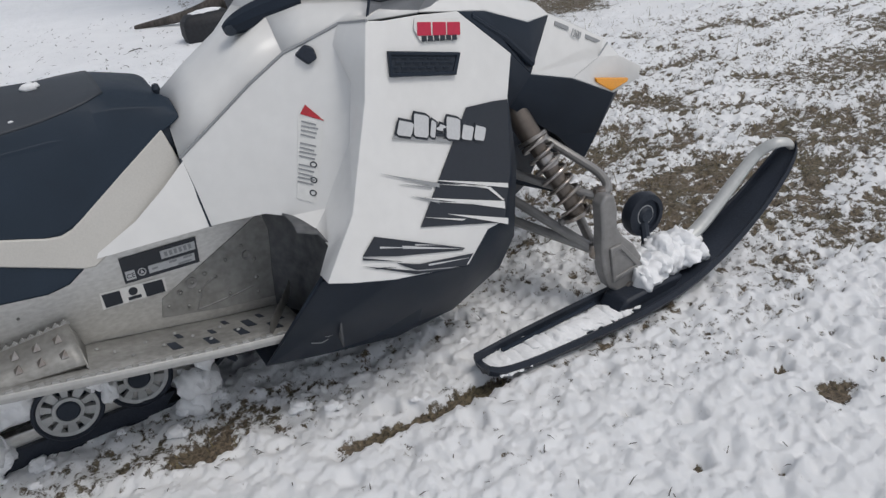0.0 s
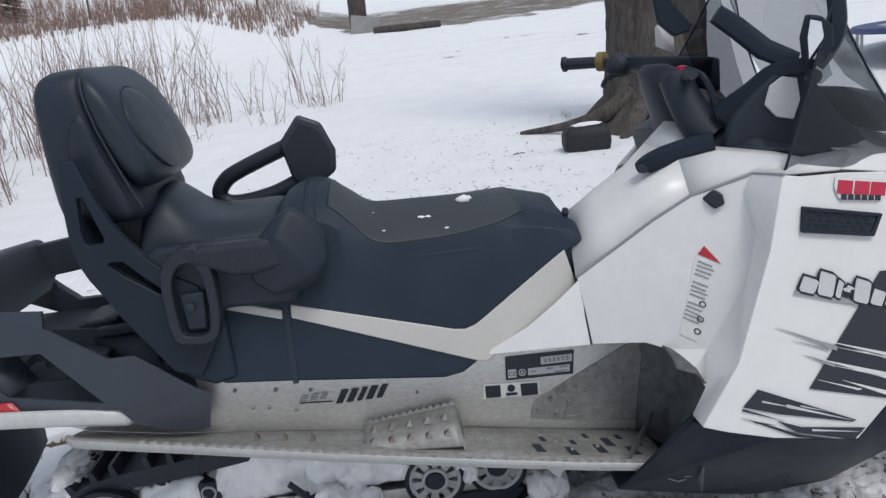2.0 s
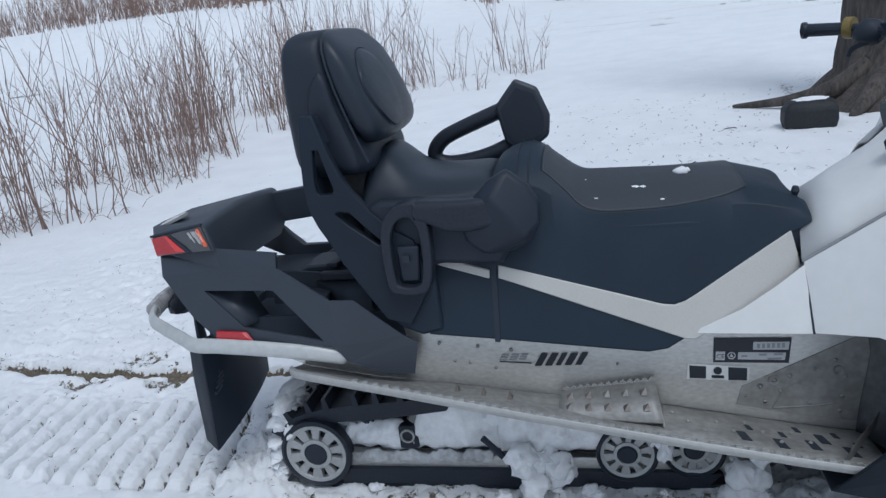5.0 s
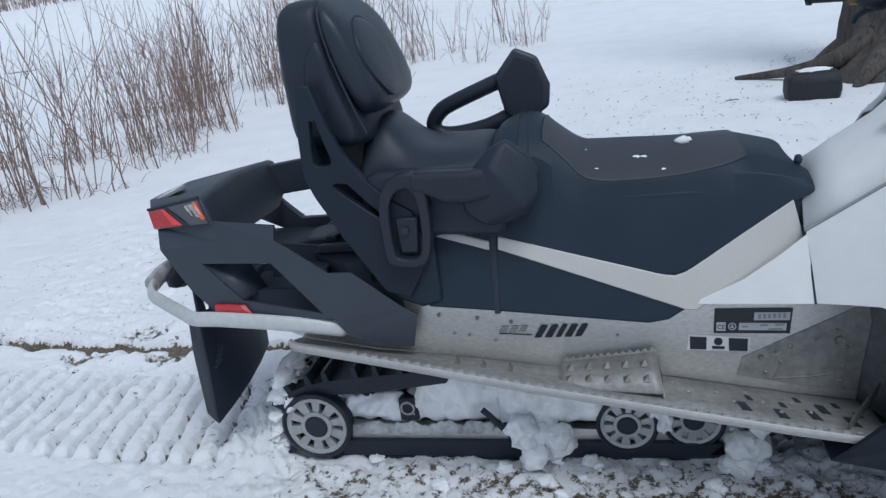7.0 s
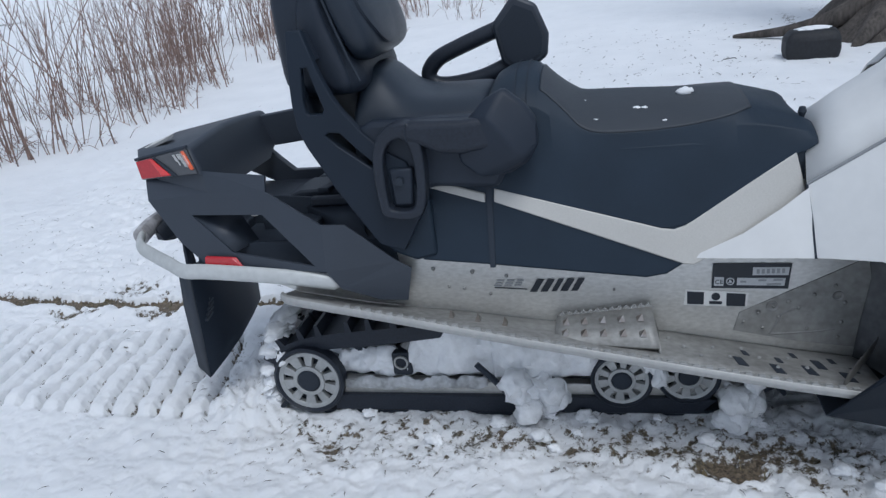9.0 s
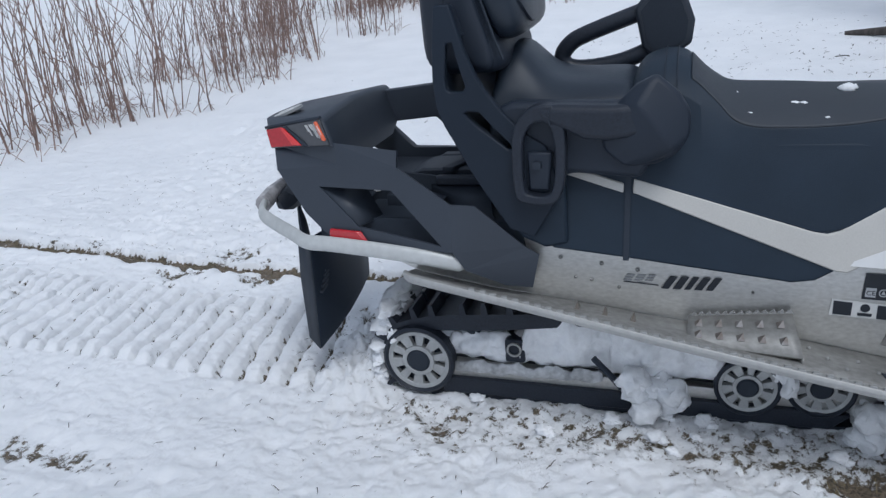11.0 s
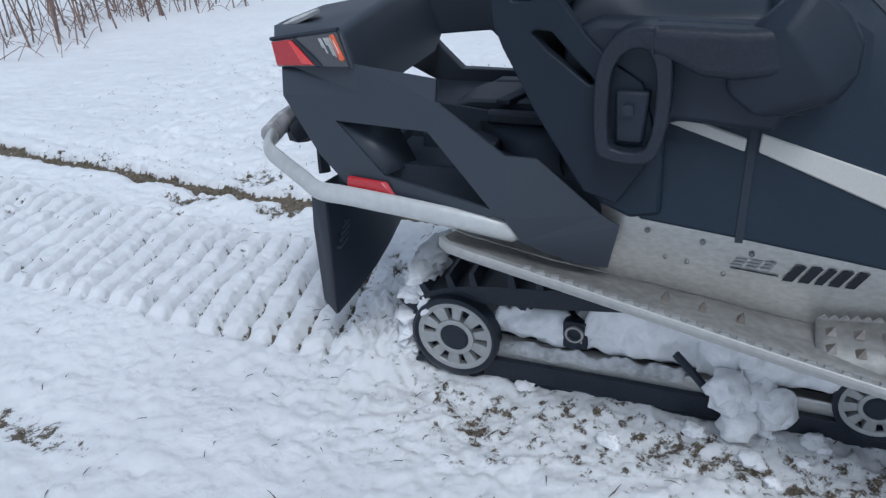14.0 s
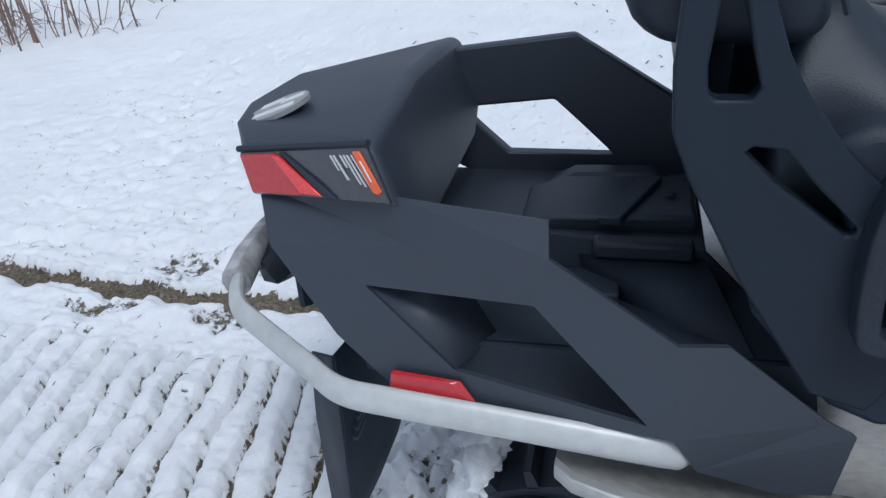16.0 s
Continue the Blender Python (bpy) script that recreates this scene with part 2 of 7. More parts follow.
def far(bm):
    """The mirrored copy of a mesh for the machine's other side."""
    c = bm.copy()
    for v in c.verts:
        v.co.y = 2 * MID - v.co.y
    bmesh.ops.reverse_faces(c, faces=c.faces)
    return c


def pair(name, bm, mat, parent, label="", **k):
    other = far(bm)
    near = part(name, bm, mat, parent, label, **k)
    part(name, other, mat, parent, label, **k)
    return near


def lumpy(centre, size, seed, rough=0.25, sub=3):
    """An uneven lump."""
    bm = bmesh.new()
    bmesh.ops.create_icosphere(bm, subdivisions=sub, radius=1)
    for v in bm.verts:
        d = 1 + rough * (noise.noise(v.co * 1.6 + Vector((seed, 0, 3))) + 0.6 * noise.noise(v.co * 4 + Vector((0, seed, 0))) + 0.45 * noise.noise(v.co * 9 + Vector((0, 0, seed))) + 0.3 * noise.noise(v.co * 19 + Vector((seed, 0, seed))))
        v.co = Vector(centre) + Vector((v.co.x * size[0] * d, v.co.y * size[1] * d, v.co.z * size[2] * d))
    return bm


def thing(name, label, category, group="", at=(0, 0, 0)):
    e = new(name)
    e.location = at
    return tagged(e, label, category, group)


# ---- ground: one sheet of snow over thin winter grass ----
TAB = np.random.RandomState(5).rand(256, 256)


def value(x, y):
    xi, yi = np.floor(x).astype(int), np.floor(y).astype(int)
    fx, fy = x - xi, y - yi
    fx, fy = fx * fx * (3 - 2 * fx), fy * fy * (3 - 2 * fy)
    a, b = TAB[xi % 256, yi % 256], TAB[(xi + 1) % 256, yi % 256]
    c, d = TAB[xi % 256, (yi + 1) % 256], TAB[(xi + 1) % 256, (yi + 1) % 256]
    return (a * (1 - fx) + b * fx) * (1 - fy) + (c * (1 - fx) + d * fx) * fy - 0.5


def fbm(x, y, f, octaves=4, gain=0.5, shift=0.0):
    s, g = 0, 1.0
    for k in range(octaves):
        s = s + g * value(x * f + 17.3 * k + shift, y * f - 9.7 * k + shift * 0.7)
        f, g = f * 2.03, g * gain
    return s


def smooth(a, b, v):
    t = np.clip((v - a) / (b - a), 0, 1)
    return t * t * (3 - 2 * t)


def rise(x, y):
    """The land climbs gently behind the machine."""
    return 0.085 * np.log1p(np.exp(np.clip((y - 7.0) * 0.8, -30, 30))) / 0.8 + np.where((y - 7) * 0.8 > 30, 0.085 * (y - 7 - 37.5), 0)


def pits(x, y, cell, r, keep, seed):
    """Round melt holes, one to a cell at most: 1 at a hole's middle."""
    out = np.zeros_like(x)
    ci, cj = np.floor(x / cell).astype(int), np.floor(y / cell).astype(int)
    for di in (-1, 0, 1):
        for dj in (-1, 0, 1):
            i, j = ci + di, cj + dj
            u, v = TAB[(i * 7 + seed) % 256, (j * 13 + seed) % 256], TAB[(i * 11 + seed + 5) % 256, (j * 5 + seed + 9) % 256]
            k, q = TAB[(i * 3 + seed + 2) % 256, (j * 17 + seed) % 256], TAB[(i * 19 + seed) % 256, (j * 23 + seed) % 256]
            d = np.hypot(x - (i + u) * cell, (y - (j + v) * cell) * 1.15) / (r * (0.5 + q))
            out = np.maximum(out, np.where(k < keep, np.exp(-d ** 4), 0))
    return out


def land(x, y):
    """Height, the depth of snow and how much of the turf shows through, at x, y."""
    near = np.exp(-((np.maximum(np.abs(x - 0.8) - 3.6, 0)) ** 2 + (np.maximum(np.abs(y - 0.8) - 2.8, 0)) ** 2) / 3.0)
    soil = rise(x, y) + 0.05 * fbm(x, y, 0.35, 3) * smooth(1.0, 5.0, np.hypot(x - 0.8, y - 0.2)) + near * 0.012 * fbm(x, y, 22, 3, 0.6)
    soil = soil + 1.3 * smooth(23, 32, y - 0.3 * x) * smooth(0, -9, x) + 2.2 * smooth(34, 60, y - 0.3 * x) * smooth(0, -9, x)
    grit = fbm(x, y, 9, 5, 0.72, 3)
    wide = fbm(x, y, 1.5, 4, 0.6, 41)
    # how trampled the snow is: crumbs and holes round the nose and along the near side of the track
    rough = np.clip(smooth(0.8, 1.5, x) * smooth(3.6, 2.4, y) + np.exp(-((y + 0.10) / 0.22) ** 2) * smooth(-0.35, 0.1, x), 0.0, 1)
    snow = 0.036 + 0.012 * fbm(x, y, 1.1, 3) + (0.008 - 0.003 * rough) * fbm(x, y, 4, 3, shift=4)
    snow = snow + near * (0.003 + 0.010 * rough) * fbm(x, y, 27, 4, 0.72, 11)
    snow = snow - near * (0.001 + 0.008 * rough) * np.abs(fbm(x, y, 48, 2, 0.8, 21)) ** 0.8 + near * rough * 0.003
    open_ = near * rough * smooth(0.9, 1.4, x)
    snow = snow - open_ * (0.034 * pits(x, y, 0.13, 0.019, 0.7, 3) + 0.026 * pits(x, y, 0.055, 0.0115, 0.85, 8) * smooth(-0.30, 0.10, fbm(x, y, 2.2, 3, 0.6, 151) + 0.35 * smooth(-0.6, -0.1, y))) - near * 0.012 * pits(x, y, 0.31, 0.014, 0.3, 6) * (1 - rough)
    # turf that shows through thin cover: ahead of the nose, along the track, behind the belt
    patch = smooth(-0.05, 0.35, fbm(x, y * 1.3, 4.6, 5, 0.75, 131))
    bare = (0.23 + 0.31 * patch) * smooth(1.9, 2.6, x + 0.3 * y) * smooth(1.1, 0.4, y) * smooth(-0.50, -0.1, y + 0.10 * (x - 2))
    bare = np.maximum(bare, 0.64 * np.exp(-(((x - 4.3) / 0.75) ** 2 + ((y - 0.42) / 0.45) ** 2)))
    bare = np.maximum(bare, 0.62 * np.exp(-((y - 3.5 - 0.73 * (x - 4.7) + 0.5 * wide) / 0.62) ** 2) * smooth(3.7, 4.5, x))
    bare = np.maximum(bare, 0.20 * smooth(2.4, 3.2, x) * smooth(2.8, 1.2, y))
    spill = smooth(2.2, 2.45, x) * smooth(-0.72, -0.45, y) * smooth(4.2, 3.4, x) * smooth(0.6, 0.1, y)
    bare = np.maximum(bare, spill * (0.38 + 0.20 * smooth(-0.1, 0.3, fbm(x, y * 1.3, 5.0, 5, 0.75, 137))))
    strip = np.exp(-((y + 0.125 + 0.08 * wide) / 0.14) ** 2) * smooth(-0.30, 0.0, x) * (0.70 + 0.30 * smooth(1.35, 1.05, x)) * smooth(1.95, 1.35, x)
    bare = np.maximum(bare, 0.41 * strip)
    bare = np.maximum(bare, 0.18 * smooth(1.0, 1.5, x) * smooth(-0.32, -0.05, y) * smooth(0.6, 0.2, y))
    churn = np.exp(-(((x + 0.18) / 0.17) ** 2 + ((y - 0.16) / 0.34) ** 2))
    bare = np.maximum(bare, 0.37 * churn)
    bare = bare + (0.28 * wide + 0.10 * grit) * smooth(0.05, 0.3, bare)
    thin = near * (0.78 + 0.34 * smooth(1.7, 2.2, x)) * smooth(1.0, 1.6, x) * smooth(-1.0, -0.2, y) * smooth(2.6, 1.6, y)
    bare = np.maximum(bare, thin * (0.08 + 0.12 * smooth(2.2, 2.7, x + 0.2 * y) + 0.30 * smooth(-0.05, 0.35, fbm(x, y * 1.2, 6.0, 5, 0.72, 143))))
    tuft = np.exp(-((((x - 1.02) / 0.085) ** 2 + ((y + 0.185) / 0.05) ** 2) ** 2)) + np.exp(-((((x - 2.16) / 0.05) ** 2 + ((y + 0.87) / 0.035) ** 2) ** 2))
    bare = np.maximum(bare, 0.8 * tuft)
    snow = snow * (1 - 0.6 * smooth(0.15, 0.6, bare))
    # what the machine pressed: the two ski lines and the belt print between them
    back = smooth(-0.26, -0.40, x)
    drift = np.clip(-x - 0.4, 0, 4)
    edge = 0.03 * fbm(x, y * 0.4, 6, 4, 0.65, 61)
    off = y - 0.735 - 0.03 * drift - 0.035 * drift ** 2 + edge
    farski = np.abs(off)
    cut = smooth(0.056, 0.034, farski + 0.025 * grit + 0.016 * smooth(-0.2, 0.4, wide)) * smooth(0.45, -0.2, x)
    snow = snow - 0.050 * cut + 0.014 * smooth(0.17, 0.09, farski) * smooth(0.06, 0.09, farski) * smooth(0.2, -0.4, x)
    bare = np.maximum(bare, cut * (0.56 + 0.5 * fbm(x, y, 4.0, 3, 0.6, 141)))
    snow = snow - 0.016 * smooth(0.05, 0.08, off) * smooth(0.21, 0.17, off + 0.02 * grit) * smooth(0.1, -0.5, x)
    nearski = np.abs(y + 0.39 + 0.06 * smooth(1.0, 0.0, x) - 0.07 * drift + 0.3 * edge)
    cut = smooth(0.030, 0.021, nearski + 0.006 * grit) * smooth(1.20, 1.34, x) * smooth(1.71, 1.65, x)
    snow = snow - 0.045 * cut - 0.012 * smooth(0.10, 0.04, nearski) * smooth(-0.4, -0.8, x)
    bare = np.maximum(bare, cut * (0.80 + 0.12 * grit))
    bare = np.maximum(bare, 0.36 * smooth(0.055, 0.03, nearski + 0.02 * grit) * smooth(-0.5, -0.8, x) * smooth(-0.15, 0.15, wide))
    belt = smooth(-0.02, 0.012, y - 0.06 * drift + 0.5 * edge) * smooth(0.475, 0.44, y - 0.10 * drift + 0.5 * edge) * back
    along = x + 0.15 * y + 0.030 * fbm(x, y, 2.4, 4, 0.55, 71)
    saw = np.abs((along / 0.075) % 1.0 - 0.5)
    groove = smooth(0.175, 0.075, saw + 0.06 * fbm(x, y, 9, 3, 0.6, 73))
    soft = 0.55 + 0.9 * fbm(x * 1.6, y * 0.9, 2.6, 4, 0.6, 79)
    snow = snow + belt * (0.016 - 0.064 * np.clip(soft + 0.40, 0.2, 1.1) * groove + 0.008 * (smooth(0.08, 0.46, saw) - 0.6) + 0.010 * fbm(x, y * 0.7, 9, 3, 0.55, 75))
    # dark turf along the groove bottoms, partly painted in for their shadow
    core = smooth(0.115, 0.05, saw + 0.045 * fbm(x, y, 9, 3, 0.6, 73))
    bare = np.maximum(bare, belt * core * (0.46 + 0.42 * smooth(0.15, 0.75, soft)))
    worn = smooth(0.25, 0.55, fbm(x, y, 4.5, 4, 0.7, 77)) * smooth(-0.2, -0.4, x) * smooth(0.25, 0.40, y) * smooth(1.2, 0.8, y)
    snow, bare = snow - 0.02 * worn, np.maximum(bare, 0.40 * worn)
    snow = snow + churn * 0.04 * fbm(x, y, 26, 4, 0.65, 81)
    # crust thrown up behind the track
    heap = smooth(-0.36, -0.20, x) * smooth(-0.07, -0.15, x + 0.25 * (y - 0.0)) * smooth(-0.10, 0.05, y + 0.05 * fbm(x, y, 12, 2, 0.5, 83)) * smooth(0.40, 0.26, y)
    snow = snow + heap * (0.055 + 0.075 * fbm(x, y, 13, 4, 0.65, 85))
    bare = np.where(heap > 0.3, np.minimum(bare, 0.12 + 0.5 * np.clip(-fbm(x, y, 13, 3, 0.65, 85), 0, 1)), bare)
    # footsteps and crumbs on the open snow beyond the far ski line
    walked = np.exp(-(((x + 1.45 + 0.40 * (y - 1.5)) / 0.6) ** 2 + ((y - 2.3) / 1.3) ** 2))
    snow = snow + walked * 0.018 * fbm(x, y, 12, 3, 0.65, 87) - walked * 0.035 * pits(x, y, 0.11, 0.030, 0.6, 12)
    # the belt and its runners sit down on the turf
    snow = np.where((x > -0.02) & (x < 1.1) & (y > 0.02) & (y < 0.3), np.minimum(snow, 0.0), snow)
    # far strip of bare soil and wheel lines on the open snow
    lip = 24.2 + np.where(x < 2.5, 0.33, 0.07) * (x - 2.5) ** 2 * 0.9
    strip = smooth(-0.4, 0.9, y - lip + 1.5 * fbm(x, y, 0.9, 4, 0.6, 91)) * smooth(44, 36, y)
    bare = np.maximum(bare, strip * (0.62 + 0.35 * fbm(x, y * 1.6, 1.3, 4, 0.7, 93)))
    for row in (15.6, 16.9, 18.4):
        line = np.exp(-((y - row - 0.03 * x + 0.3 * fbm(x, y, 0.2, 2)) / 0.17) ** 2)
        snow, bare = snow - 0.03 * line, np.maximum(bare, 0.27 * line)
    bare = np.maximum(bare, 0.34 * smooth(0.15, 0.5, fbm(x, y * 0.5, 1.2, 4, 0.7, 97)) * smooth(3.4, 4.6, y) * smooth(9, 7, y) * smooth(0.6, 2.2, x) * smooth(4.5, 3.5, x))
    showing = np.maximum(bare, smooth(0.006, -0.002, snow) * 0.75)
    showing = np.where(belt > 0.3, np.minimum(showing, 0.30 + 0.55 * core), showing)
    return soil + np.maximum(snow, 0.0) - 0.034, snow, showing


def spread(lo, hi, fine_lo, fine_hi, step, grow):
    out = list(np.arange(fine_lo, fine_hi, step))
    s, v = step, fine_hi
    while v < hi:
        out.append(v)
        s *= grow
        v += s
    out.append(hi)
    s, v, left = step, fine_lo, []
    while v > lo:
        s *= grow
        v -= s
        left.append(max(v, lo))
    return np.array(left[::-1] + out)


GX, GY = spread(-300, 300, -1.9, 3.0, 0.0064, 1.022), spread(-60, 320, -0.98, 1.05, 0.0064, 1.016)
gx, gy = np.meshgrid(GX, GY)
gz, gs, gb = land(gx, gy)
nx, ny = len(GX), len(GY)
me = bpy.data.meshes.new("ground")
idx = np.arange(nx * ny).reshape(ny, nx)
quads = np.stack([idx[:-1, :-1], idx[:-1, 1:], idx[1:, 1:], idx[1:, :-1]], -1).reshape(-1, 4)
me.vertices.add(nx * ny)
me.vertices.foreach_set("co", np.stack([gx, gy, gz], -1).astype(np.float32).ravel())
me.loops.add(quads.size)
me.loops.foreach_set("vertex_index", quads.ravel().astype(np.int32))
me.polygons.add(len(quads))
me.polygons.foreach_set("loop_start", np.arange(0, quads.size, 4, dtype=np.int32))
me.polygons.foreach_set("use_smooth", np.ones(len(quads), dtype=bool))
me.update()
att = me.attributes.new("bareness", "FLOAT", "POINT")
att.data.foreach_set("value", gb.astype(np.float32).ravel())


def ground_material():
    m = bpy.data.materials.new("snow_over_turf")
    m.use_nodes = True
    n, l = m.node_tree.nodes, m.node_tree.links
    b = n["Principled BSDF"]
    depth = n.new("ShaderNodeAttribute")
    depth.attribute_name = "bareness"
    co = n.new("ShaderNodeTexCoord")
    def tex(scale, detail=5, rough=0.6):
        t = n.new("ShaderNodeTexNoise")
        t.inputs["Scale"].default_value, t.inputs["Detail"].default_value, t.inputs["Roughness"].default_value = scale, detail, rough
        l.new(co.outputs["Object"], t.inputs["Vector"])
        return t
    def ramp(src, a, b_, ca, cb):
        r = n.new("ShaderNodeValToRGB")
        r.color_ramp.elements[0].position, r.color_ramp.elements[1].position = a, b_
        r.color_ramp.elements[0].color, r.color_ramp.elements[1].color = (*ca, 1), (*cb, 1)
        l.new(src, r.inputs[0])
        return r
    turf_n, turf_w, snow_n, crumb, fleck = tex(95, 8, 0.78), tex(7), tex(2.5), tex(120, 9, 0.78), tex(30, 9, 0.74)
    turf = ramp(turf_n.outputs[0], 0.38, 0.64, (0.030, 0.026, 0.022), (0.285, 0.240, 0.182))
    moss = ramp(turf_w.outputs[0], 0.42, 0.66, (1, 0.95, 0.9), (0.74, 0.74, 0.62))
    mul = n.new("ShaderNodeMix")
    mul.data_type, mul.blend_type = "RGBA", "MULTIPLY"
    mul.inputs[0].default_value = 1
    l.new(turf.outputs[0], mul.inputs[6])
    l.new(moss.outputs[0], mul.inputs[7])
    snow = ramp(snow_n.outputs[0], 0.3, 0.7, (0.835, 0.847, 0.864), (0.905, 0.914, 0.928))
    # the cover breaks up into crumbs where it is thin
    rim = n.new("ShaderNodeMath")
    rim.operation = "MULTIPLY_ADD"
    rim.inputs[1].default_value, rim.inputs[2].default_value = -0.42, 0.30
    l.new(depth.outputs["Fac"], rim.inputs[0])
    add = n.new("ShaderNodeMath")
    l.new(fleck.outputs[0], add.inputs[0])
    l.new(rim.outputs[0], add.inputs[1])
    cover = n.new("ShaderNodeMapRange")
    cover.inputs[1].default_value, cover.inputs[2].default_value = 0.598, 0.655
    l.new(add.outputs[0], cover.inputs[0])
    mix = n.new("ShaderNodeMix")
    mix.data_type = "RGBA"
    l.new(cover.outputs[0], mix.inputs[0])
    l.new(mul.outputs[2], mix.inputs[6])
    l.new(snow.outputs[0], mix.inputs[7])
    l.new(mix.outputs[2], b.inputs["Base Color"])
    b.inputs["Roughness"].default_value = 0.55
    b.inputs["Specular IOR Level"].default_value = 0.3
    sum_ = n.new("ShaderNodeMath")
    sum_.operation = "MULTIPLY_ADD"
    sum_.inputs[1].default_value = 0.7
    l.new(cover.outputs[0], sum_.inputs[0])
    l.new(crumb.outputs[0], sum_.inputs[2])
    dent = n.new("ShaderNodeMath")
    dent.operation = "MULTIPLY_ADD"
    dent.inputs[1].default_value = 3.2
    l.new(tex(11, 4, 0.55).outputs[0], dent.inputs[0])
    l.new(sum_.outputs[0], dent.inputs[2])
    bp = n.new("ShaderNodeBump")
    bp.inputs["Strength"].default_value, bp.inputs["Distance"].default_value = 0.62, 0.010
    l.new(dent.outputs[0], bp.inputs["Height"])
    l.new(bp.outputs[0], b.inputs["Normal"])
    return m


me.materials.append(ground_material())
ground = tagged(new("ground", me), "thin wet snow over brown winter turf with belt and ski prints", "ground", kind="structure")


def height(x, y):
    return float(land(np.array([float(x)]), np.array([float(y)]))[0][0])


# ---- the snowmobile ----
sled = thing("snowmobile", "white and black two-seat touring snowmobile parked on thin snow", "snowmobile")


def sp(x, z):
    """The sloping side of the seat."""
    return -0.088 + 0.2 * (z - 0.45)


def fp(x, z, off=0.0):
    """The front part of the side panel."""
    return -0.34 + 0.283 * (x - 1.51) + 0.2 * (z - 0.66) - off


def kp(x, z, off=0.0):
    """The knee hollow of the side panel."""
    return -0.2 - 0.6 * (x - 1.40) + 0.35 * (z - 0.66) - off


def tp(x, z, off=0.0):
    return -0.058 - off


def flat(outline, plane, mat, name, parent, lift, label="", thick=0.0012, other=False):
    """A thin printed or moulded piece that lies on a plane of the machine."""
    bm = prism(outline, lambda x, z: plane(x, z, lift), lambda x, z: plane(x, z, lift - thick))
    return pair(name, bm, mat, parent, label) if other else part(name, bm, mat, parent, label)


# tunnel and running boards
LINE = [(-0.05, 0.43), (0.05, 0.385), (0.22, 0.352), (0.42, 0.328), (0.61, 0.300), (0.90, 0.264), (1.163, 0.216), (1.30, 0.195)]
tunnel = part("tunnel", prism(LINE + [(1.42, 0.30), (1.40, 0.47), (0.95, 0.52), (0.0, 0.50), (-0.05, 0.47)], -0.058, 0.358), ALU, sled,
              "bare aluminium tunnel with scuffs", bevel=0.004)


def board_z(x):
    return np.interp(x, [0, 0.1, 0.3, 0.6, 0.9, 1.127, 1.26], [0.415, 0.406, 0.374, 0.326, 0.283, 0.241, 0.220])


def inner_z(x):
    return np.interp(x, [p[0] for p in LINE], [p[1] for p in LINE])


def outer_y(x):
    return float(np.interp(x, [0.02, 0.05, 0.1, 0.3, 0.6, 0.9, 1.3], [-0.10, -0.145, -0.158, -0.176, -0.206, -0.236, -0.242]))


XS = [0.04 + i * 0.02 for i in range(0, 64)]
bm = sheet([[(x, y, inner_z(x) + (board_z(x) - inner_z(x)) * k) for k, y in ((0, -0.0585), (0.33, -0.0585 + (outer_y(x) + 0.0585) * 0.33), (0.66, -0.0585 + (outer_y(x) + 0.0585) * 0.66), (1, outer_y(x)))] for x in XS])
board = pair("running_board", bm, BOARD, sled, "aluminium running board with toothed edge", solid=0.004)
bm = loft([[(x, outer_y(x) + dy, board_z(x) + dz) for dy, dz in ((0.006, 0.007), (-0.010, 0.009), (-0.014, 0.001), (-0.011, -0.010), (-0.004, -0.012), (0.0, -0.004))] for x in XS])
pair("edge_rail", bm, EDGE, board, "bright extruded rail", bevel=0.002)
bm = bmesh.new()
for i in range(44):
    x = 0.20 + i * 0.0245
    y, z = outer_y(x) - 0.006, board_z(x) + 0.008
    prism([(x, z - 0.002), (x + 0.017, z - 0.002), (x + 0.014, z + 0.004), (x + 0.003, z + 0.004)], y - 0.003, y + 0.004, bm)
tagged(part("rail_teeth", bm, EDGE, board), kind="stuff")


def on_board(x, k, lift=0.0035):
    y = -0.0585 + (outer_y(x) + 0.0585) * k
    return Vector((x, y, inner_z(x) + (board_z(x) - inner_z(x)) * k + lift))


SLOTS = [(1.03, 0.62, 1), (1.05, 0.35, 0), (1.10, 0.68, 1), (1.115, 0.42, 0), (1.15, 0.22, 0), (1.165, 0.6, 1), (1.19, 0.4, 1), (1.225, 0.25, 0), (1.235, 0.65, 1), (1.26, 0.45, 0)]
for x, k, big in SLOTS:
    s, w = (0.022, 0.22) if big else (0.013, 0.12)
    q = [on_board(x - s * 0.2, k - w / 2), on_board(x + s * 0.6, k - w / 2), on_board(x + s, k + w / 2), on_board(x + s * 0.1, k + w / 2)]
    part("drain_slot", mesh([*q, *[p - Vector((0, 0, 0.0025)) for p in q]], [(0, 1, 2, 3), (7, 6, 5, 4), (0, 4, 5, 1), (1, 5, 6, 2), (2, 6, 7, 3), (3, 7, 4, 0)]), DULL, board)
bm = bmesh.new()
for x, k in [(0.9 + 0.03 * i, 0.25 + 0.5 * ((i * 7) % 5) / 5) for i in range(10)]:
    p = on_board(x, k, 0.004)
    lathe([(0.0, 0.004), (0.003, 0.003), (0.0045, 0.0), (0.0, 0.0)], p, "z", 8, bm)
tagged(part("grip_studs", bm, EDGE, board), kind="stuff")

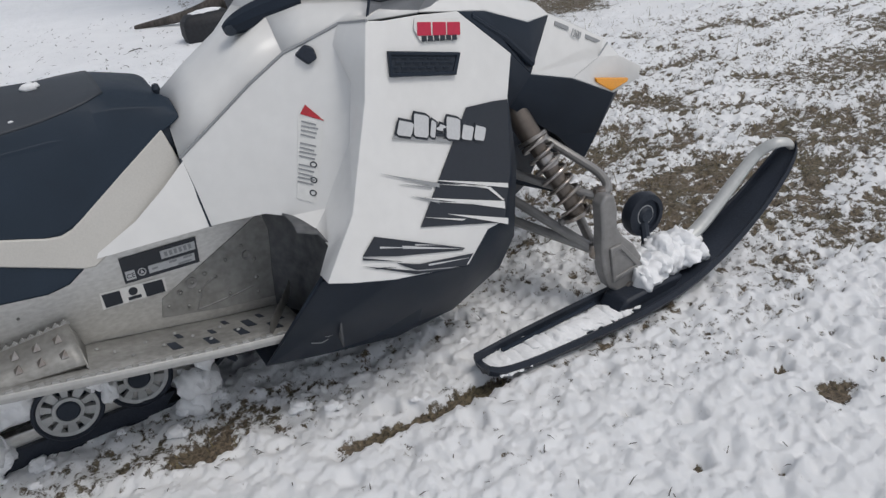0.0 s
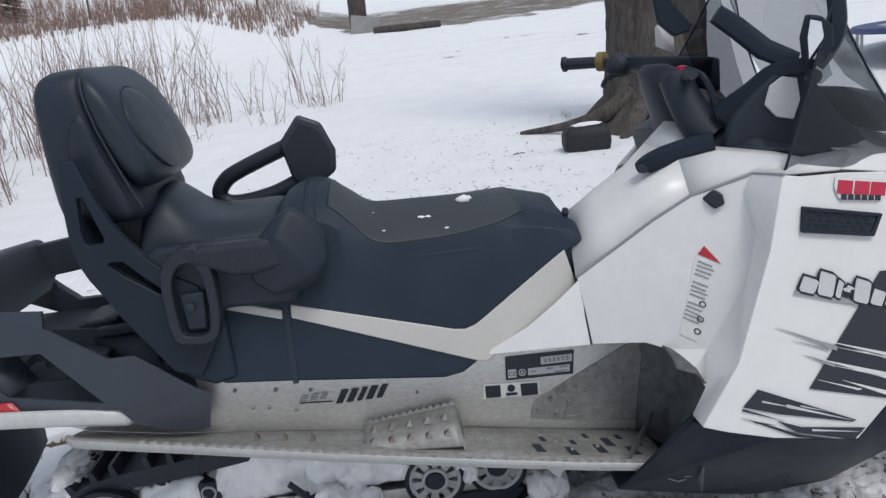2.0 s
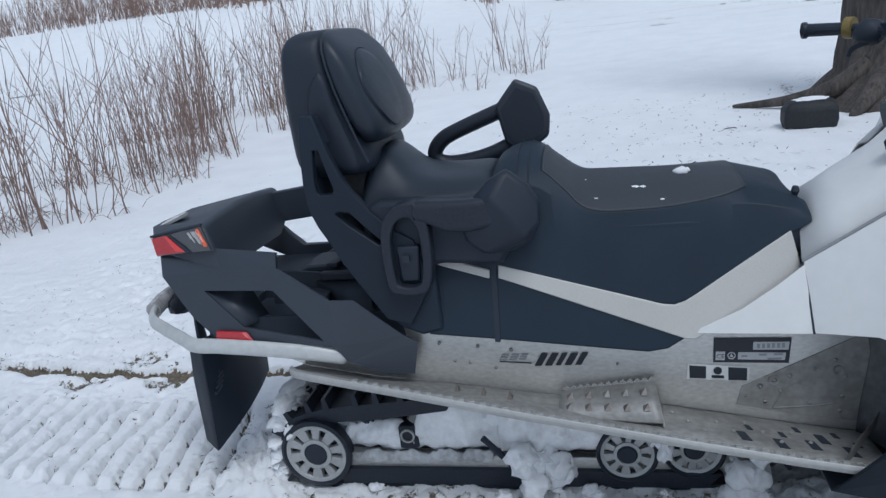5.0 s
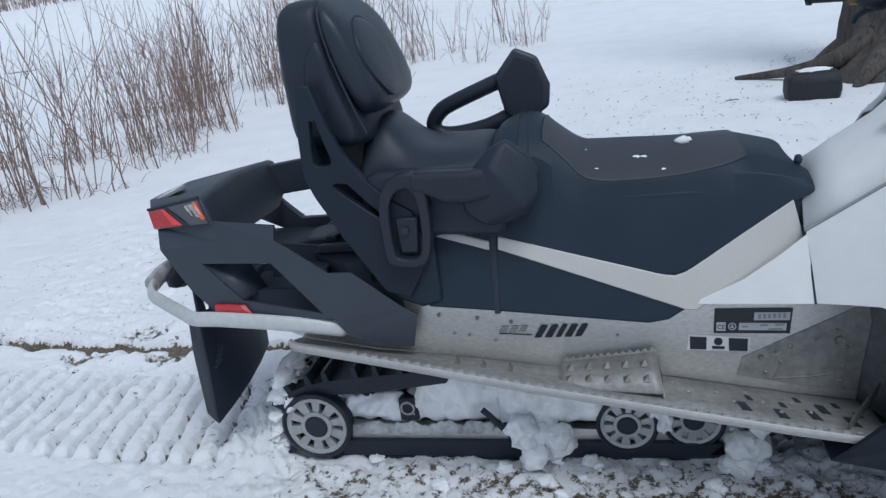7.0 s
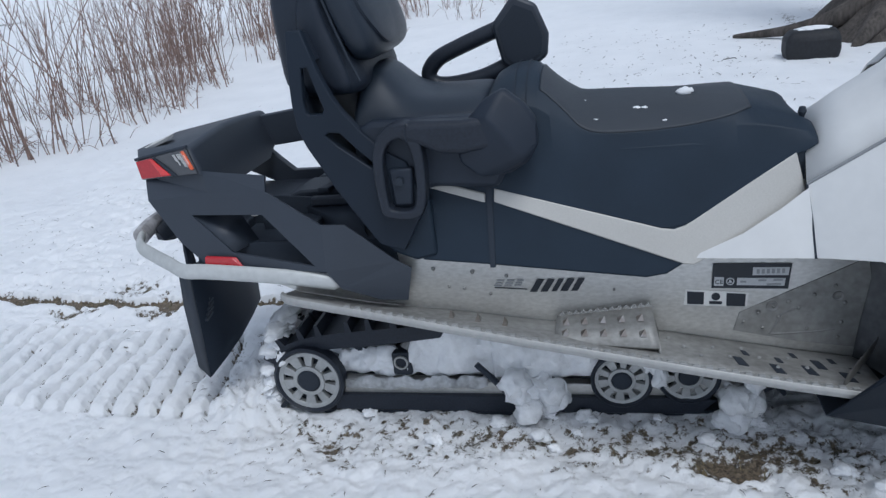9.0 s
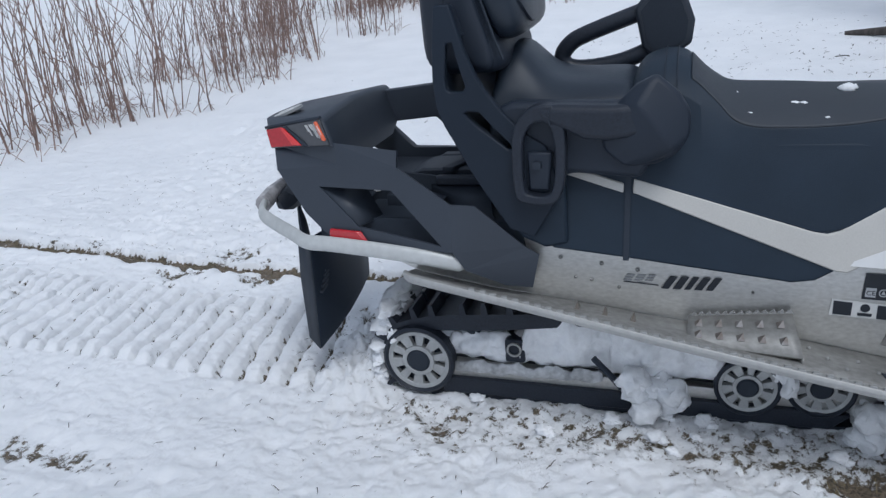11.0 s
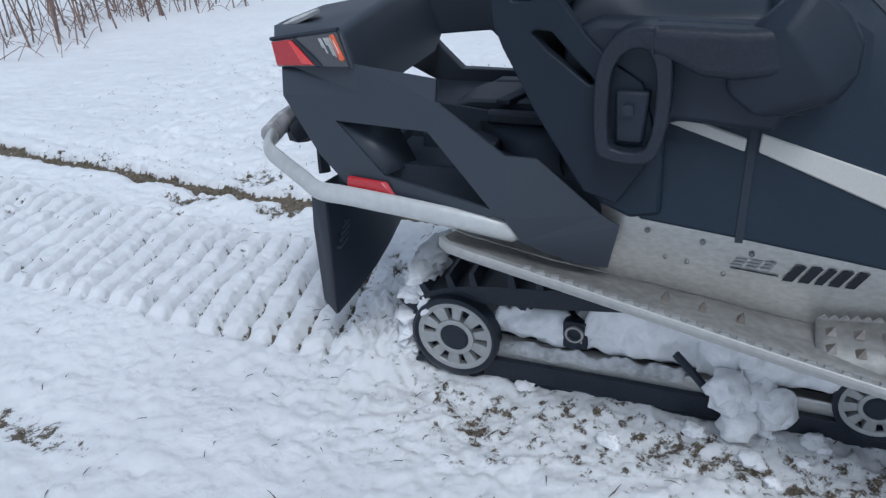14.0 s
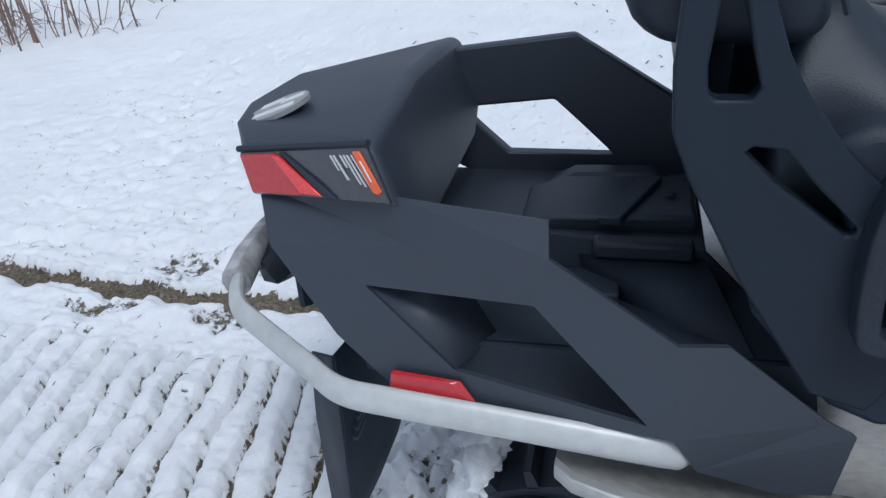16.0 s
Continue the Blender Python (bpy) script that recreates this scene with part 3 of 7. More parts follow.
# raised toe step with its comb of teeth
S0, S1 = 0.662, 0.866
top0, top1 = (S0, -0.075, 0.316), (S1, -0.075, 0.337)
low0, low1 = (S0 - 0.002, -0.175, 0.303), (S1 + 0.012, -0.19, 0.294)
bm = sheet([[Vector(top0).lerp(Vector(top1), i / 12) for i in range(13)], [Vector(low0).lerp(Vector(low1), i / 12) for i in range(13)]])
step = part("toe_step", bm, BOARD, sled, "punched aluminium toe step", solid=0.005)
bm = bmesh.new()
for i in range(13):
    p = Vector(top0).lerp(Vector(top1), i / 13)
    mesh([p + Vector(v) for v in ((0, -0.004, -0.001), (0.022, -0.004, 0.0), (0.012, -0.004, 0.011), (0, 0.002, -0.001), (0.022, 0.002, 0.0), (0.012, 0.002, 0.011))], [(0, 1, 2), (5, 4, 3), (0, 3, 4, 1), (1, 4, 5, 2), (2, 5, 3, 0)], bm)
tagged(part("comb_teeth", bm, EDGE, step), kind="stuff")
for i in range(5):
    for j in range(2):
        p = Vector(top0).lerp(Vector(top1), 0.1 + i * 0.19).lerp(Vector(low0).lerp(Vector(low1), 0.1 + i * 0.19), 0.3 + 0.38 * j)
        part("punched_tooth", mesh([p + Vector(v) for v in ((-0.007, 0.006, 0.004), (0.007, 0.006, 0.004), (0.009, -0.012, 0.001), (-0.005, -0.012, 0.001), (0.006, -0.004, 0.016))], [(0, 1, 4), (1, 2, 4), (2, 3, 4), (3, 0, 4), (3, 2, 1, 0)]), STEEL, step)
bm = sheet([[top1, low1], [(S1 + 0.014, -0.072, 0.275), (S1 + 0.012, -0.195, 0.272)]])
part("step_end", bm, BOARD, step, solid=0.004)
for x in (0.43, 0.49, 0.55):
    p = on_board(x, 0.45, 0.003)
    part("board_tooth", mesh([p + Vector(v) for v in ((-0.006, 0.012, 0), (0.006, 0.012, 0), (0.006, -0.01, 0), (-0.006, -0.01, 0), (0.002, -0.006, 0.022))], [(0, 1, 4), (1, 2, 4), (2, 3, 4), (3, 0, 4), (3, 2, 1, 0)]), STEEL, board)

# comb at the front end of the board
pts = [(1.215, -0.232, 0.222), (1.305, -0.110, 0.236)]
bm = bmesh.new()
for i in range(9):
    p, q = Vector(pts[0]).lerp(Vector(pts[1]), i / 9), Vector(pts[0]).lerp(Vector(pts[1]), (i + 1) / 9)
    up_, th = Vector((0.006, -0.002, 0.030)), Vector((0.003, 0.002, 0))
    mesh([p, q, q + up_, p.lerp(q, 0.5) + up_ * 1.45, p + up_, p + th, q + th, q + up_ + th, p.lerp(q, 0.5) + up_ * 1.45 + th, p + up_ + th], [(0, 1, 2, 3, 4), (9, 8, 7, 6, 5), (0, 5, 6, 1), (2, 7, 8, 3), (3, 8, 9, 4)], bm)
part("toe_comb", bm, BOARD, board, "toothed aluminium comb", angle=20)

# stickers, rivets and plate on the tunnel side
lab = flat([(0.994, 0.370), (1.148, 0.364), (1.154, 0.422), (0.997, 0.427)], tp, INK, "warning_label", tunnel, 0.003, "dark rectangular data sticker")
flat([(1.076, 0.398), (1.147, 0.396), (1.149, 0.414), (1.077, 0.416)], tp, PALEGREY, "label_field", lab, 0.0045)
flat([(1.045, 0.376), (1.140, 0.372), (1.142, 0.389), (1.046, 0.393)], tp, PALEGREY, "label_field", lab, 0.0045)
flat([(0.999, 0.376), (1.018, 0.375), (1.019, 0.395), (1.000, 0.396)], tp, PALEGREY, "label_field", lab, 0.0045)
for i in range(2):
    bm = ring_prism([(1.032 + 0.0085 * math.cos(a), 0.385 + 0.0085 * math.sin(a)) for a in np.linspace(0, 6.1, 16)], [(1.032 + 0.0065 * math.cos(a), 0.385 + 0.0065 * math.sin(a)) for a in np.linspace(0, 6.1, 16)], -0.0625, -0.061) if i == 0 else prism([(1.028, 0.382), (1.036, 0.382), (1.032, 0.390)], -0.0625, -0.061)
    part("label_mark", bm, PALEGREY, lab)
for k in range(6):
    flat([(1.084 + 0.01 * k, 0.4015), (1.090 + 0.01 * k, 0.4015), (1.090 + 0.01 * k, 0.4115), (1.084 + 0.01 * k, 0.4115)], tp, GREYINK, "print_bar", lab, 0.0055)
for x, w, z in ((1.052, 0.012, 0.384), (1.088, 0.016, 0.386), (1.118, 0.018, 0.386), (1.105, 0.028, 0.376)):
    flat([(x, z - 0.002), (x + w, z - 0.002), (x + w, z + 0.002), (x, z + 0.002)], tp, GREYINK, "print_bar", lab, 0.0055)
txt = bpy.data.curves.new("label_mark", "FONT")
txt.body, txt.size, txt.extrude = "CE", 0.014, 0.0004
ce = new("label_mark", txt)
ce.parent = lab
ce.matrix_world = pose(1.0005, -0.0628, 0.380, 90, 0, 0)
txt.materials.append(INK)
qr = flat([(0.937, 0.331), (1.067, 0.324), (1.070, 0.357), (0.941, 0.368)], tp, PAPER, "id_sticker", tunnel, 0.003, "white sticker strip with two dark code blocks")
for x0, x1 in ((0.944, 0.978), (1.025, 1.063)):
    z = 0.348 - 0.08 * (x0 - 0.944)
    flat([(x0, z - 0.014), (x1, z - 0.016), (x1 + 0.001, z + 0.013), (x0, z + 0.016)], tp, INK, "print_block", qr, 0.0045)
flat([(0.990, 0.333), (1.016, 0.3315), (1.016, 0.338), (0.990, 0.3395)], tp, INK, "print_bar", qr, 0.0045)
bm = prism([(1.003 + 0.009 * math.cos(a), 0.350 + 0.009 * math.sin(a)) for a in np.linspace(0, 5.9, 14)], -0.0625, -0.061)
part("print_block", bm, INK, qr)


mark = flat([(0.524, 0.3835), (0.598, 0.3775), (0.599, 0.3795), (0.525, 0.3855)], tp, INK, "model_mark", tunnel, 0.003, "dark slanted model lettering as plain bars")
for x0, w in ((0.522, 0.017), (0.545, 0.017), (0.568, 0.015)):
    for z0, z1 in ((0.388, 0.391), (0.3935, 0.397), (0.3995, 0.4035)):
        d_ = (z0 - 0.386) * 0.6
        flat([(x0 + d_, z0), (x0 + d_ + w, z0 - 0.001), (x0 + d_ + w + 0.002, z1 - 0.001), (x0 + d_ + 0.002, z1)], tp, GREYINK, "print_bar", mark, 0.003)
for x0, w, l_ in ((0.604, 0.016, 0.018), (0.628, 0.016, 0.018), (0.652, 0.012, 0.018), (0.672, 0.016, 0.018), (0.696, 0.014, 0.018)):
    flat([(x0, 0.3725), (x0 + w, 0.372), (x0 + w + l_, 0.4015), (x0 + l_, 0.402)], tp, INK, "print_bar", mark, 0.0045)
gusset = flat([(1.041, 0.268), (1.052, 0.310), (1.182, 0.373), (1.288, 0.425), (1.33, 0.40), (1.30, 0.222), (1.17, 0.240)], tp, BOARD, "gusset_plate", tunnel, 0.003, "riveted triangular aluminium gusset", 0.003)
for q in ([(1.115, 0.258), (1.140, 0.307), (1.165, 0.318)], [(1.118, 0.258), (1.20, 0.262), (1.245, 0.268)]):
    part("pressed_line", tube([(x, -0.0618, z) for x, z in q], 0.0016, 6), GREY, gusset)
for x, z, r in ((1.118, 0.325, 0.012), (1.246, 0.345, 0.011), (1.090, 0.312, 0.006)):
    part("bolt_ring", lathe([(r, -0.0030), (r, 0.0), (r * 0.55, 0.0), (r * 0.55, -0.0015)], (x, -0.0612, z), "y", 18), GREY, gusset)
rivet = None
for x, z, r in ((0.387, 0.436, 0.006), (0.477, 0.425, 0.006), (0.554, 0.413, 0.006), (0.455, 0.385, 0.005), (0.515, 0.37, 0.005), (0.42, 0.39, 0.005), (0.79, 0.372, 0.004), (1.06, 0.29, 0.004), (1.09, 0.31, 0.004),
                (1.10, 0.275, 0.005), (1.13, 0.30, 0.005), (1.15, 0.335, 0.006), (1.17, 0.32, 0.005), (1.12, 0.325, 0.004), (1.20, 0.35, 0.005), (1.24, 0.37, 0.005), (1.26, 0.33, 0.006), (1.255, 0.285, 0.006), (1.25, 0.25, 0.006), (1.19, 0.27, 0.005)):
    if rivet is None:
        rivet = lathe([(0.0, -0.0045), (0.7, -0.004), (1.0, -0.001), (1.0, 0.0), (0.0, 0.0)], (0, 0, 0), "y", 10)
        rivet = part("rivet", rivet, BOARD, tunnel)
        rob = rivet
    else:
        rob = new("rivet", rivet.data)
        rob.parent = tunnel
    rob.matrix_basis = Matrix.LocRotScale((x, -0.0605 if x < 1.04 else -0.0635, z), None, (r * 0.8, 0.7, r * 0.8))

# seat: lower trim, cream band, cushion
seat = part("seat_base", prism([(0.372, 0.468), (0.520, 0.453), (0.857, 0.414), (0.899, 0.420), (0.936, 0.442), (1.02, 0.5), (1.14, 0.60), (1.150, 0.650), (1.12, 0.672), (0.96, 0.690), (0.74, 0.690), (0.66, 0.715), (0.56, 0.735), (0.54, 0.66), (0.40, 0.66)], lambda x, z: sp(x, z) - 0.003, lambda x, z: 2 * MID - sp(x, z) + 0.003), SEATV, sled, "black vinyl seat base", bevel=0.006, seg=3)
bm = prism([(0.544, 0.619), (0.70, 0.574), (0.892, 0.518), (0.916, 0.515), (0.939, 0.522), (1.051, 0.594), (1.153, 0.658), (1.172, 0.574), (1.047, 0.490), (0.955, 0.440), (0.935, 0.442), (0.74, 0.5155), (0.542, 0.590)], lambda x, z: sp(x, z) - 0.007, lambda x, z: sp(x, z) + 0.01)
pair("seat_band", bm, CREAM, sled, "cream vinyl band", bevel=0.003)
bm = prism([(0.404, 0.646), (0.524, 0.609), (0.523, 0.589), (0.402, 0.627)], lambda x, z: sp(x, z) - 0.007, lambda x, z: sp(x, z) + 0.01)
pair("seat_band", bm, CREAM, sled, "cream vinyl band", bevel=0.003)
bm = prism([(0.527, 0.628), (0.539, 0.626), (0.537, 0.448), (0.525, 0.448)], lambda x, z: sp(x, z) - 0.0055, lambda x, z: sp(x, z) + 0.01)
part("seat_gap", bm, DULL, sled)
# each section of the driver's seat: x, foot of the side, shoulder, crease, a point further in, crown
STATIONS = [(0.530, 0.622, (-0.020, 0.752), (-0.004, 0.772), (0.060, 0.792), 0.797),
            (0.548, 0.616, (-0.019, 0.770), (0.001, 0.797), (0.060, 0.824), 0.831),
            (0.580, 0.606, (-0.018, 0.782), (0.006, 0.812), (0.062, 0.840), 0.848),
            (0.615, 0.596, (-0.018, 0.786), (0.010, 0.816), (0.070, 0.845), 0.853),
            (0.642, 0.588, (-0.020, 0.780), (0.013, 0.813), (0.076, 0.838), 0.846),
            (0.660, 0.583, (-0.023, 0.769), (0.009, 0.803), (0.075, 0.820), 0.826),
            (0.680, 0.577, (-0.027, 0.755), (-0.002, 0.786), (0.070, 0.799), 0.805),
            (0.705, 0.570, (-0.031, 0.739), (-0.014, 0.762), (0.060, 0.778), 0.787),
            (0.735, 0.562, (-0.035, 0.720), (-0.029, 0.732), (0.050, 0.759), 0.777),
            (0.775, 0.551, (-0.038, 0.708), (-0.034, 0.719), (0.050, 0.752), 0.774),
            (0.850, 0.530, (-0.038, 0.706), (-0.034, 0.717), (0.050, 0.750), 0.771),
            (0.900, 0.518, (-0.038, 0.706), (-0.033, 0.718), (0.050, 0.749), 0.768),
            (0.960, 0.532, (-0.037, 0.709), (-0.031, 0.723), (0.050, 0.748), 0.764),
            (1.030, 0.577, (-0.036, 0.716), (-0.024, 0.734), (0.050, 0.749), 0.758),
            (1.075, 0.605, (-0.036, 0.716), (0.004, 0.741), (0.060, 0.747), 0.751),
            (1.110, 0.628, (-0.037, 0.711), (0.020, 0.735), (0.075, 0.738), 0.740),
            (1.150, 0.650, (-0.037, 0.702), (0.010, 0.722), (0.075, 0.722), 0.722),
            (1.178, 0.662, (-0.034, 0.695), (0.005, 0.712), (0.075, 0.708), 0.707),
            (1.194, 0.672, (-0.020, 0.692), (0.010, 0.700), (0.075, 0.692), 0.690)]


def seat_rings(rows, per=4):
    """The near half of each section, smoothed along the seat: foot, side, shoulder, crease, inner point, crown."""
    lines = [[(x, sp(0, zb) - 0.005, zb) for x, zb, sh, cr, i2, zc in rows],
             [(x, sp(0, zb + 0.55 * (sh[1] - zb)) - 0.006 + 0.3 * (sh[0] - sp(0, sh[1])), zb + 0.55 * (sh[1] - zb)) for x, zb, sh, cr, i2, zc in rows],
             [(x, *sh) for x, zb, sh, cr, i2, zc in rows], [(x, *cr) for x, zb, sh, cr, i2, zc in rows],
             [(x, *i2) for x, zb, sh, cr, i2, zc in rows], [(x, MID, zc) for x, zb, sh, cr, i2, zc in rows]]
    lines = [curve(l, per) for l in lines]
    return [[l[i] for l in lines] for i in range(len(lines[0]))]


def both_sides(half):
    return [tuple(p) for p in half] + [(p.x, 2 * MID - p.y, p.z) for p in half[::-1] if abs(p.y - MID) > 1e-6]


cushion = part("seat_cushion", loft([both_sides(q) for q in seat_rings(STATIONS)]), SEATV, sled, "black vinyl driver seat with rear bolster", angle=38, bevel=0.004, seg=3)
top_rows = []
for q in seat_rings(STATIONS)[18:57]:
    c3, i3, k3 = q[3], q[4], q[5]
    half = [c3, c3.lerp(i3, 0.06) + Vector((0, 0, 0.0022)), c3.lerp(i3, 0.5) + Vector((0, 0, 0.003)), i3 + Vector((0, 0, 0.003)), i3.lerp(k3, 0.5) + Vector((0, 0, 0.0035)), k3 + Vector((0, 0, 0.003))]
    top_rows.append(both_sides(half))
part("seat_top", sheet(top_rows), TOPV, cushion, "matt vinyl top panel of the seat, coloured paler for skylight", solid=0.003, angle=50)
# stitched seams over the bolster
for i_s in (10, 13):
    q = seat_rings(STATIONS)[i_s]
    part("seam", tube(curve([Vector(p) + Vector((0, -0.0005, 0.0008)) for p in both_sides(q[2:])], 3), 0.0013, 5), DULL, cushion)
bm = lathe([(0, 0.012), (0.006, 0.010), (0.009, 0), (0.004, -0.012), (0, -0.012)], (1.176, 0.02, 0.722), "z", 10)
part("seat_latch", bm, DULL, sled)
PASS = [(0.225, 0.62, 0.76, 0.80, 0.0), (0.245, 0.62, 0.80, 0.875, 0.005), (0.275, 0.62, 0.81, 0.895, 0.01), (0.305, 0.62, 0.80, 0.875, 0.008), (0.335, 0.62, 0.785, 0.838, 0.0), (0.37, 0.62, 0.78, 0.815, -0.004), (0.45, 0.62, 0.78, 0.812, -0.004), (0.52, 0.62, 0.782, 0.815, 0.0), (0.545, 0.62, 0.775, 0.80, 0.0)]
rings = []
for x, zb, ze, zc, inn in PASS:
    side = [(sp(0, zb) + inn, zb), (sp(0, (zb + ze) / 2) + inn, (zb + ze) / 2), (sp(0, ze) + inn, ze - 0.014), (sp(0, ze) + inn + 0.014, ze + 0.002), (sp(0, ze) + inn + 0.055, ze + (zc - ze) * 0.8), (MID - 0.05, zc)]
    rings.append([(x, y, z) for y, z in side] + [(x, 2 * MID - y, z) for y, z in side[::-1]])
part("passenger_cushion", loft(rings), GLOSSV, sled, "smooth black vinyl passenger seat", angle=80, subsurf=2)


# backrest: hard shell behind, soft pad in front
def oval(cx, cz, rx, hw, n=20, p=2.6):
    out = []
    for k in range(n):
        a = 2 * math.pi * k / n
        c, s = math.cos(a), math.sin(a)
        out.append((cx + rx * math.copysign(abs(c) ** (2 / p), c), MID + hw * math.copysign(abs(s) ** (2 / p), s), cz))
    return out


def upright(stations, p):
    return loft([oval((x0 + x1) / 2, z, (x1 - x0) / 2, hw, 32, p) for z, x0, x1, hw in stations])


SHELL = [(0.836, 0.150, 0.248, 0.150), (0.840, 0.125, 0.262, 0.178), (0.850, 0.105, 0.274, 0.193), (0.87, 0.088, 0.279, 0.2), (0.92, 0.087, 0.26, 0.2), (0.987, 0.087, 0.238, 0.2), (1.04, 0.088, 0.222, 0.199), (1.085, 0.09, 0.212, 0.196), (1.12, 0.092, 0.206, 0.19), (1.145, 0.1, 0.205, 0.178), (1.16, 0.114, 0.203, 0.155), (1.167, 0.138, 0.195, 0.12)]
shell = part("backrest_shell", upright(SHELL, 5.5), VINYL, sled, "black moulded backrest shell", angle=80, subsurf=1)
PAD = [(0.900, 0.255, 0.282, 0.12), (0.912, 0.250, 0.304, 0.165), (0.935, 0.240, 0.316, 0.188), (0.97, 0.222, 0.312, 0.194), (1.01, 0.206, 0.299, 0.195), (1.05, 0.194, 0.283, 0.194), (1.09, 0.184, 0.265, 0.190), (1.12, 0.178, 0.247, 0.183), (1.145, 0.175, 0.222, 0.165), (1.160, 0.170, 0.209, 0.14), (1.166, 0.168, 0.200, 0.10)]
pad = part("backrest_pad", upright(PAD, 3.6), GLOSSV, sled, "smooth black vinyl backrest pad", angle=80, subsurf=1)


def pad_x(y, z):
    """Front of the pad at y, z."""
    for (z0, a0, b0, h0), (z1, a1, b1, h1) in zip(PAD, PAD[1:]):
        if z0 <= z <= z1:
            u = (z - z0) / (z1 - z0)
            lo_, hi_, hw = a0 + (a1 - a0) * u, b0 + (b1 - b0) * u, h0 + (h1 - h0) * u
            return (lo_ + hi_) / 2 + (hi_ - lo_) / 2 * max(0, 1 - abs((y - MID) / hw) ** 3.6) ** (1 / 3.6)
    return PAD[0][2]


# smooth inset on the pad, edged by a seam
def on_pad(r, t, out):
    y, z = MID - 0.070 + 0.095 * r * math.cos(t), 1.025 + 0.090 * r * math.sin(t) * (1 + 0.12 * math.cos(t))
    return (pad_x(y, z) + out, y, z)


TURN = [2 * math.pi * k / 48 for k in range(48)]
inset = [[on_pad(r, t, o) for t in TURN] for r, o in ((1.0, -0.004), (0.99, 0.0035), (0.85, 0.0045), (0.6, 0.005), (0.35, 0.005), (0.12, 0.005))]
part("pad_inset", loft(inset), GLOSSV, pad, "smooth inset panel on the pad", angle=60)
part("pad_stitching", tube([on_pad(1.02, t, 0.0004) for t in TURN], 0.0014, 6, closed=True), DULL, pad)
part("shell_seam", tube([(x1 - 0.004, MID - hw + 0.006, z) for z, x0, x1, hw in SHELL[3:10]], 0.003, 6), DULL, shell)
# soft raised panel on the shell's side
SIDEP = [(p.x, p.z) for p in curve([(x, 0, z) for x, z in ((0.186, 1.075), (0.160, 1.03), (0.158, 0.96), (0.185, 0.90), (0.215, 0.855), (0.245, 0.850), (0.255, 0.875), (0.240, 0.93), (0.218, 1.0), (0.205, 1.06))], 4, closed=True)]
sx_, sz_ = 0.207, 0.955
rings = [[(sx_ + (x - sx_) * k, y, sz_ + (z - sz_) * k) for x, z in SIDEP] for k, y in ((1.0, -0.045), (0.97, -0.0525), (0.85, -0.0575), (0.5, -0.060), (0.1, -0.061))]
pair("shell_panel", loft(rings), VINYL, shell, "soft raised side panel", angle=60)


def plate(outline, holes, y0, y1):
    """A flat plate in x, z with openings through it."""
    bm = bmesh.new()
    edges = []
    for loop in (outline, *holes):
        v = [bm.verts.new((x, y0, z)) for x, z in loop]
        edges += [bm.edges.new((v[i], v[(i + 1) % len(v)])) for i in range(len(v))]
    bmesh.ops.triangle_fill(bm, edges=edges, use_beauty=True)
    faces = bmesh.ops.extrude_face_region(bm, geom=bm.faces[:])
    for v in faces["geom"]:
        if isinstance(v, bmesh.types.BMVert):
            v.co.y = y1
    return bm


ARM = [(0.150, 0.990), (0.139, 0.90), (0.136, 0.84), (0.139, 0.785), (0.154, 0.745), (0.178, 0.70), (0.203, 0.650), (0.238, 0.592), (0.285, 0.517), (0.34, 0.50), (0.40, 0.60), (0.37, 0.70), (0.325, 0.728), (0.282, 0.770), (0.245, 0.818), (0.225, 0.853), (0.205, 0.905), (0.182, 0.990)]
HOLE_A = [(0.170, 0.915), (0.163, 0.845), (0.165, 0.822), (0.171, 0.816), (0.200, 0.816), (0.206, 0.826), (0.196, 0.860), (0.183, 0.915)]
HOLE_B = [(0.199, 0.770), (0.206, 0.775), (0.232, 0.772), (0.262, 0.738), (0.299, 0.701), (0.298, 0.694), (0.290, 0.693), (0.225, 0.744)]
arm = pair("backrest_arm", plate(ARM, [HOLE_A, HOLE_B], -0.105, -0.083), SLEEK, sled, "black plastic backrest bracket with two slots", bevel=0.003, angle=30)
pair("arm_boss", prism([(0.153, 0.985), (0.146, 0.925), (0.200, 0.925), (0.180, 0.985)], -0.086, -0.045), VINYL, arm, bevel=0.003)
REARX = [(0.150, 0.87), (0.149, 0.79), (0.166, 0.742), (0.190, 0.70), (0.214, 0.65), (0.249, 0.592), (0.297, 0.517)]
part("seat_rear_panel", sheet([[(x, y, z) for y in (-0.0835, 0.03, MID, 0.27, 0.3835)] for x, z in REARX]), GLOSSV, sled, "smooth black panel closing the seat's rear", solid=0.005, angle=40)
bm = prism([(0.222, 0.60), (0.30, 0.60), (0.335, 0.70), (0.40, 0.70), (0.41, 0.48), (0.36, 0.468), (0.31, 0.49)], -0.090, -0.05)
pair("seat_side_cover", bm, SEATV, sled, "black plastic side cover", bevel=0.008)

# passenger hand hold on the near side: loop, arm and faceted shield
pod = part("grab_pod", prism([(0.262, 0.775), (0.30, 0.79), (0.57, 0.785), (0.60, 0.70), (0.56, 0.63), (0.42, 0.64), (0.33, 0.60)], -0.098, -0.05), VINYL, sled, "black moulded passenger hand-hold pod", bevel=0.012)
RO = [(0.322, 0.586), (0.306, 0.612), (0.303, 0.70), (0.314, 0.752), (0.342, 0.784), (0.385, 0.790), (0.407, 0.764), (0.414, 0.70), (0.408, 0.622), (0.386, 0.584)]
RI = [(0.335, 0.604), (0.326, 0.622), (0.325, 0.70), (0.334, 0.736), (0.352, 0.755), (0.374, 0.756), (0.388, 0.735), (0.393, 0.69), (0.389, 0.63), (0.375, 0.602)]
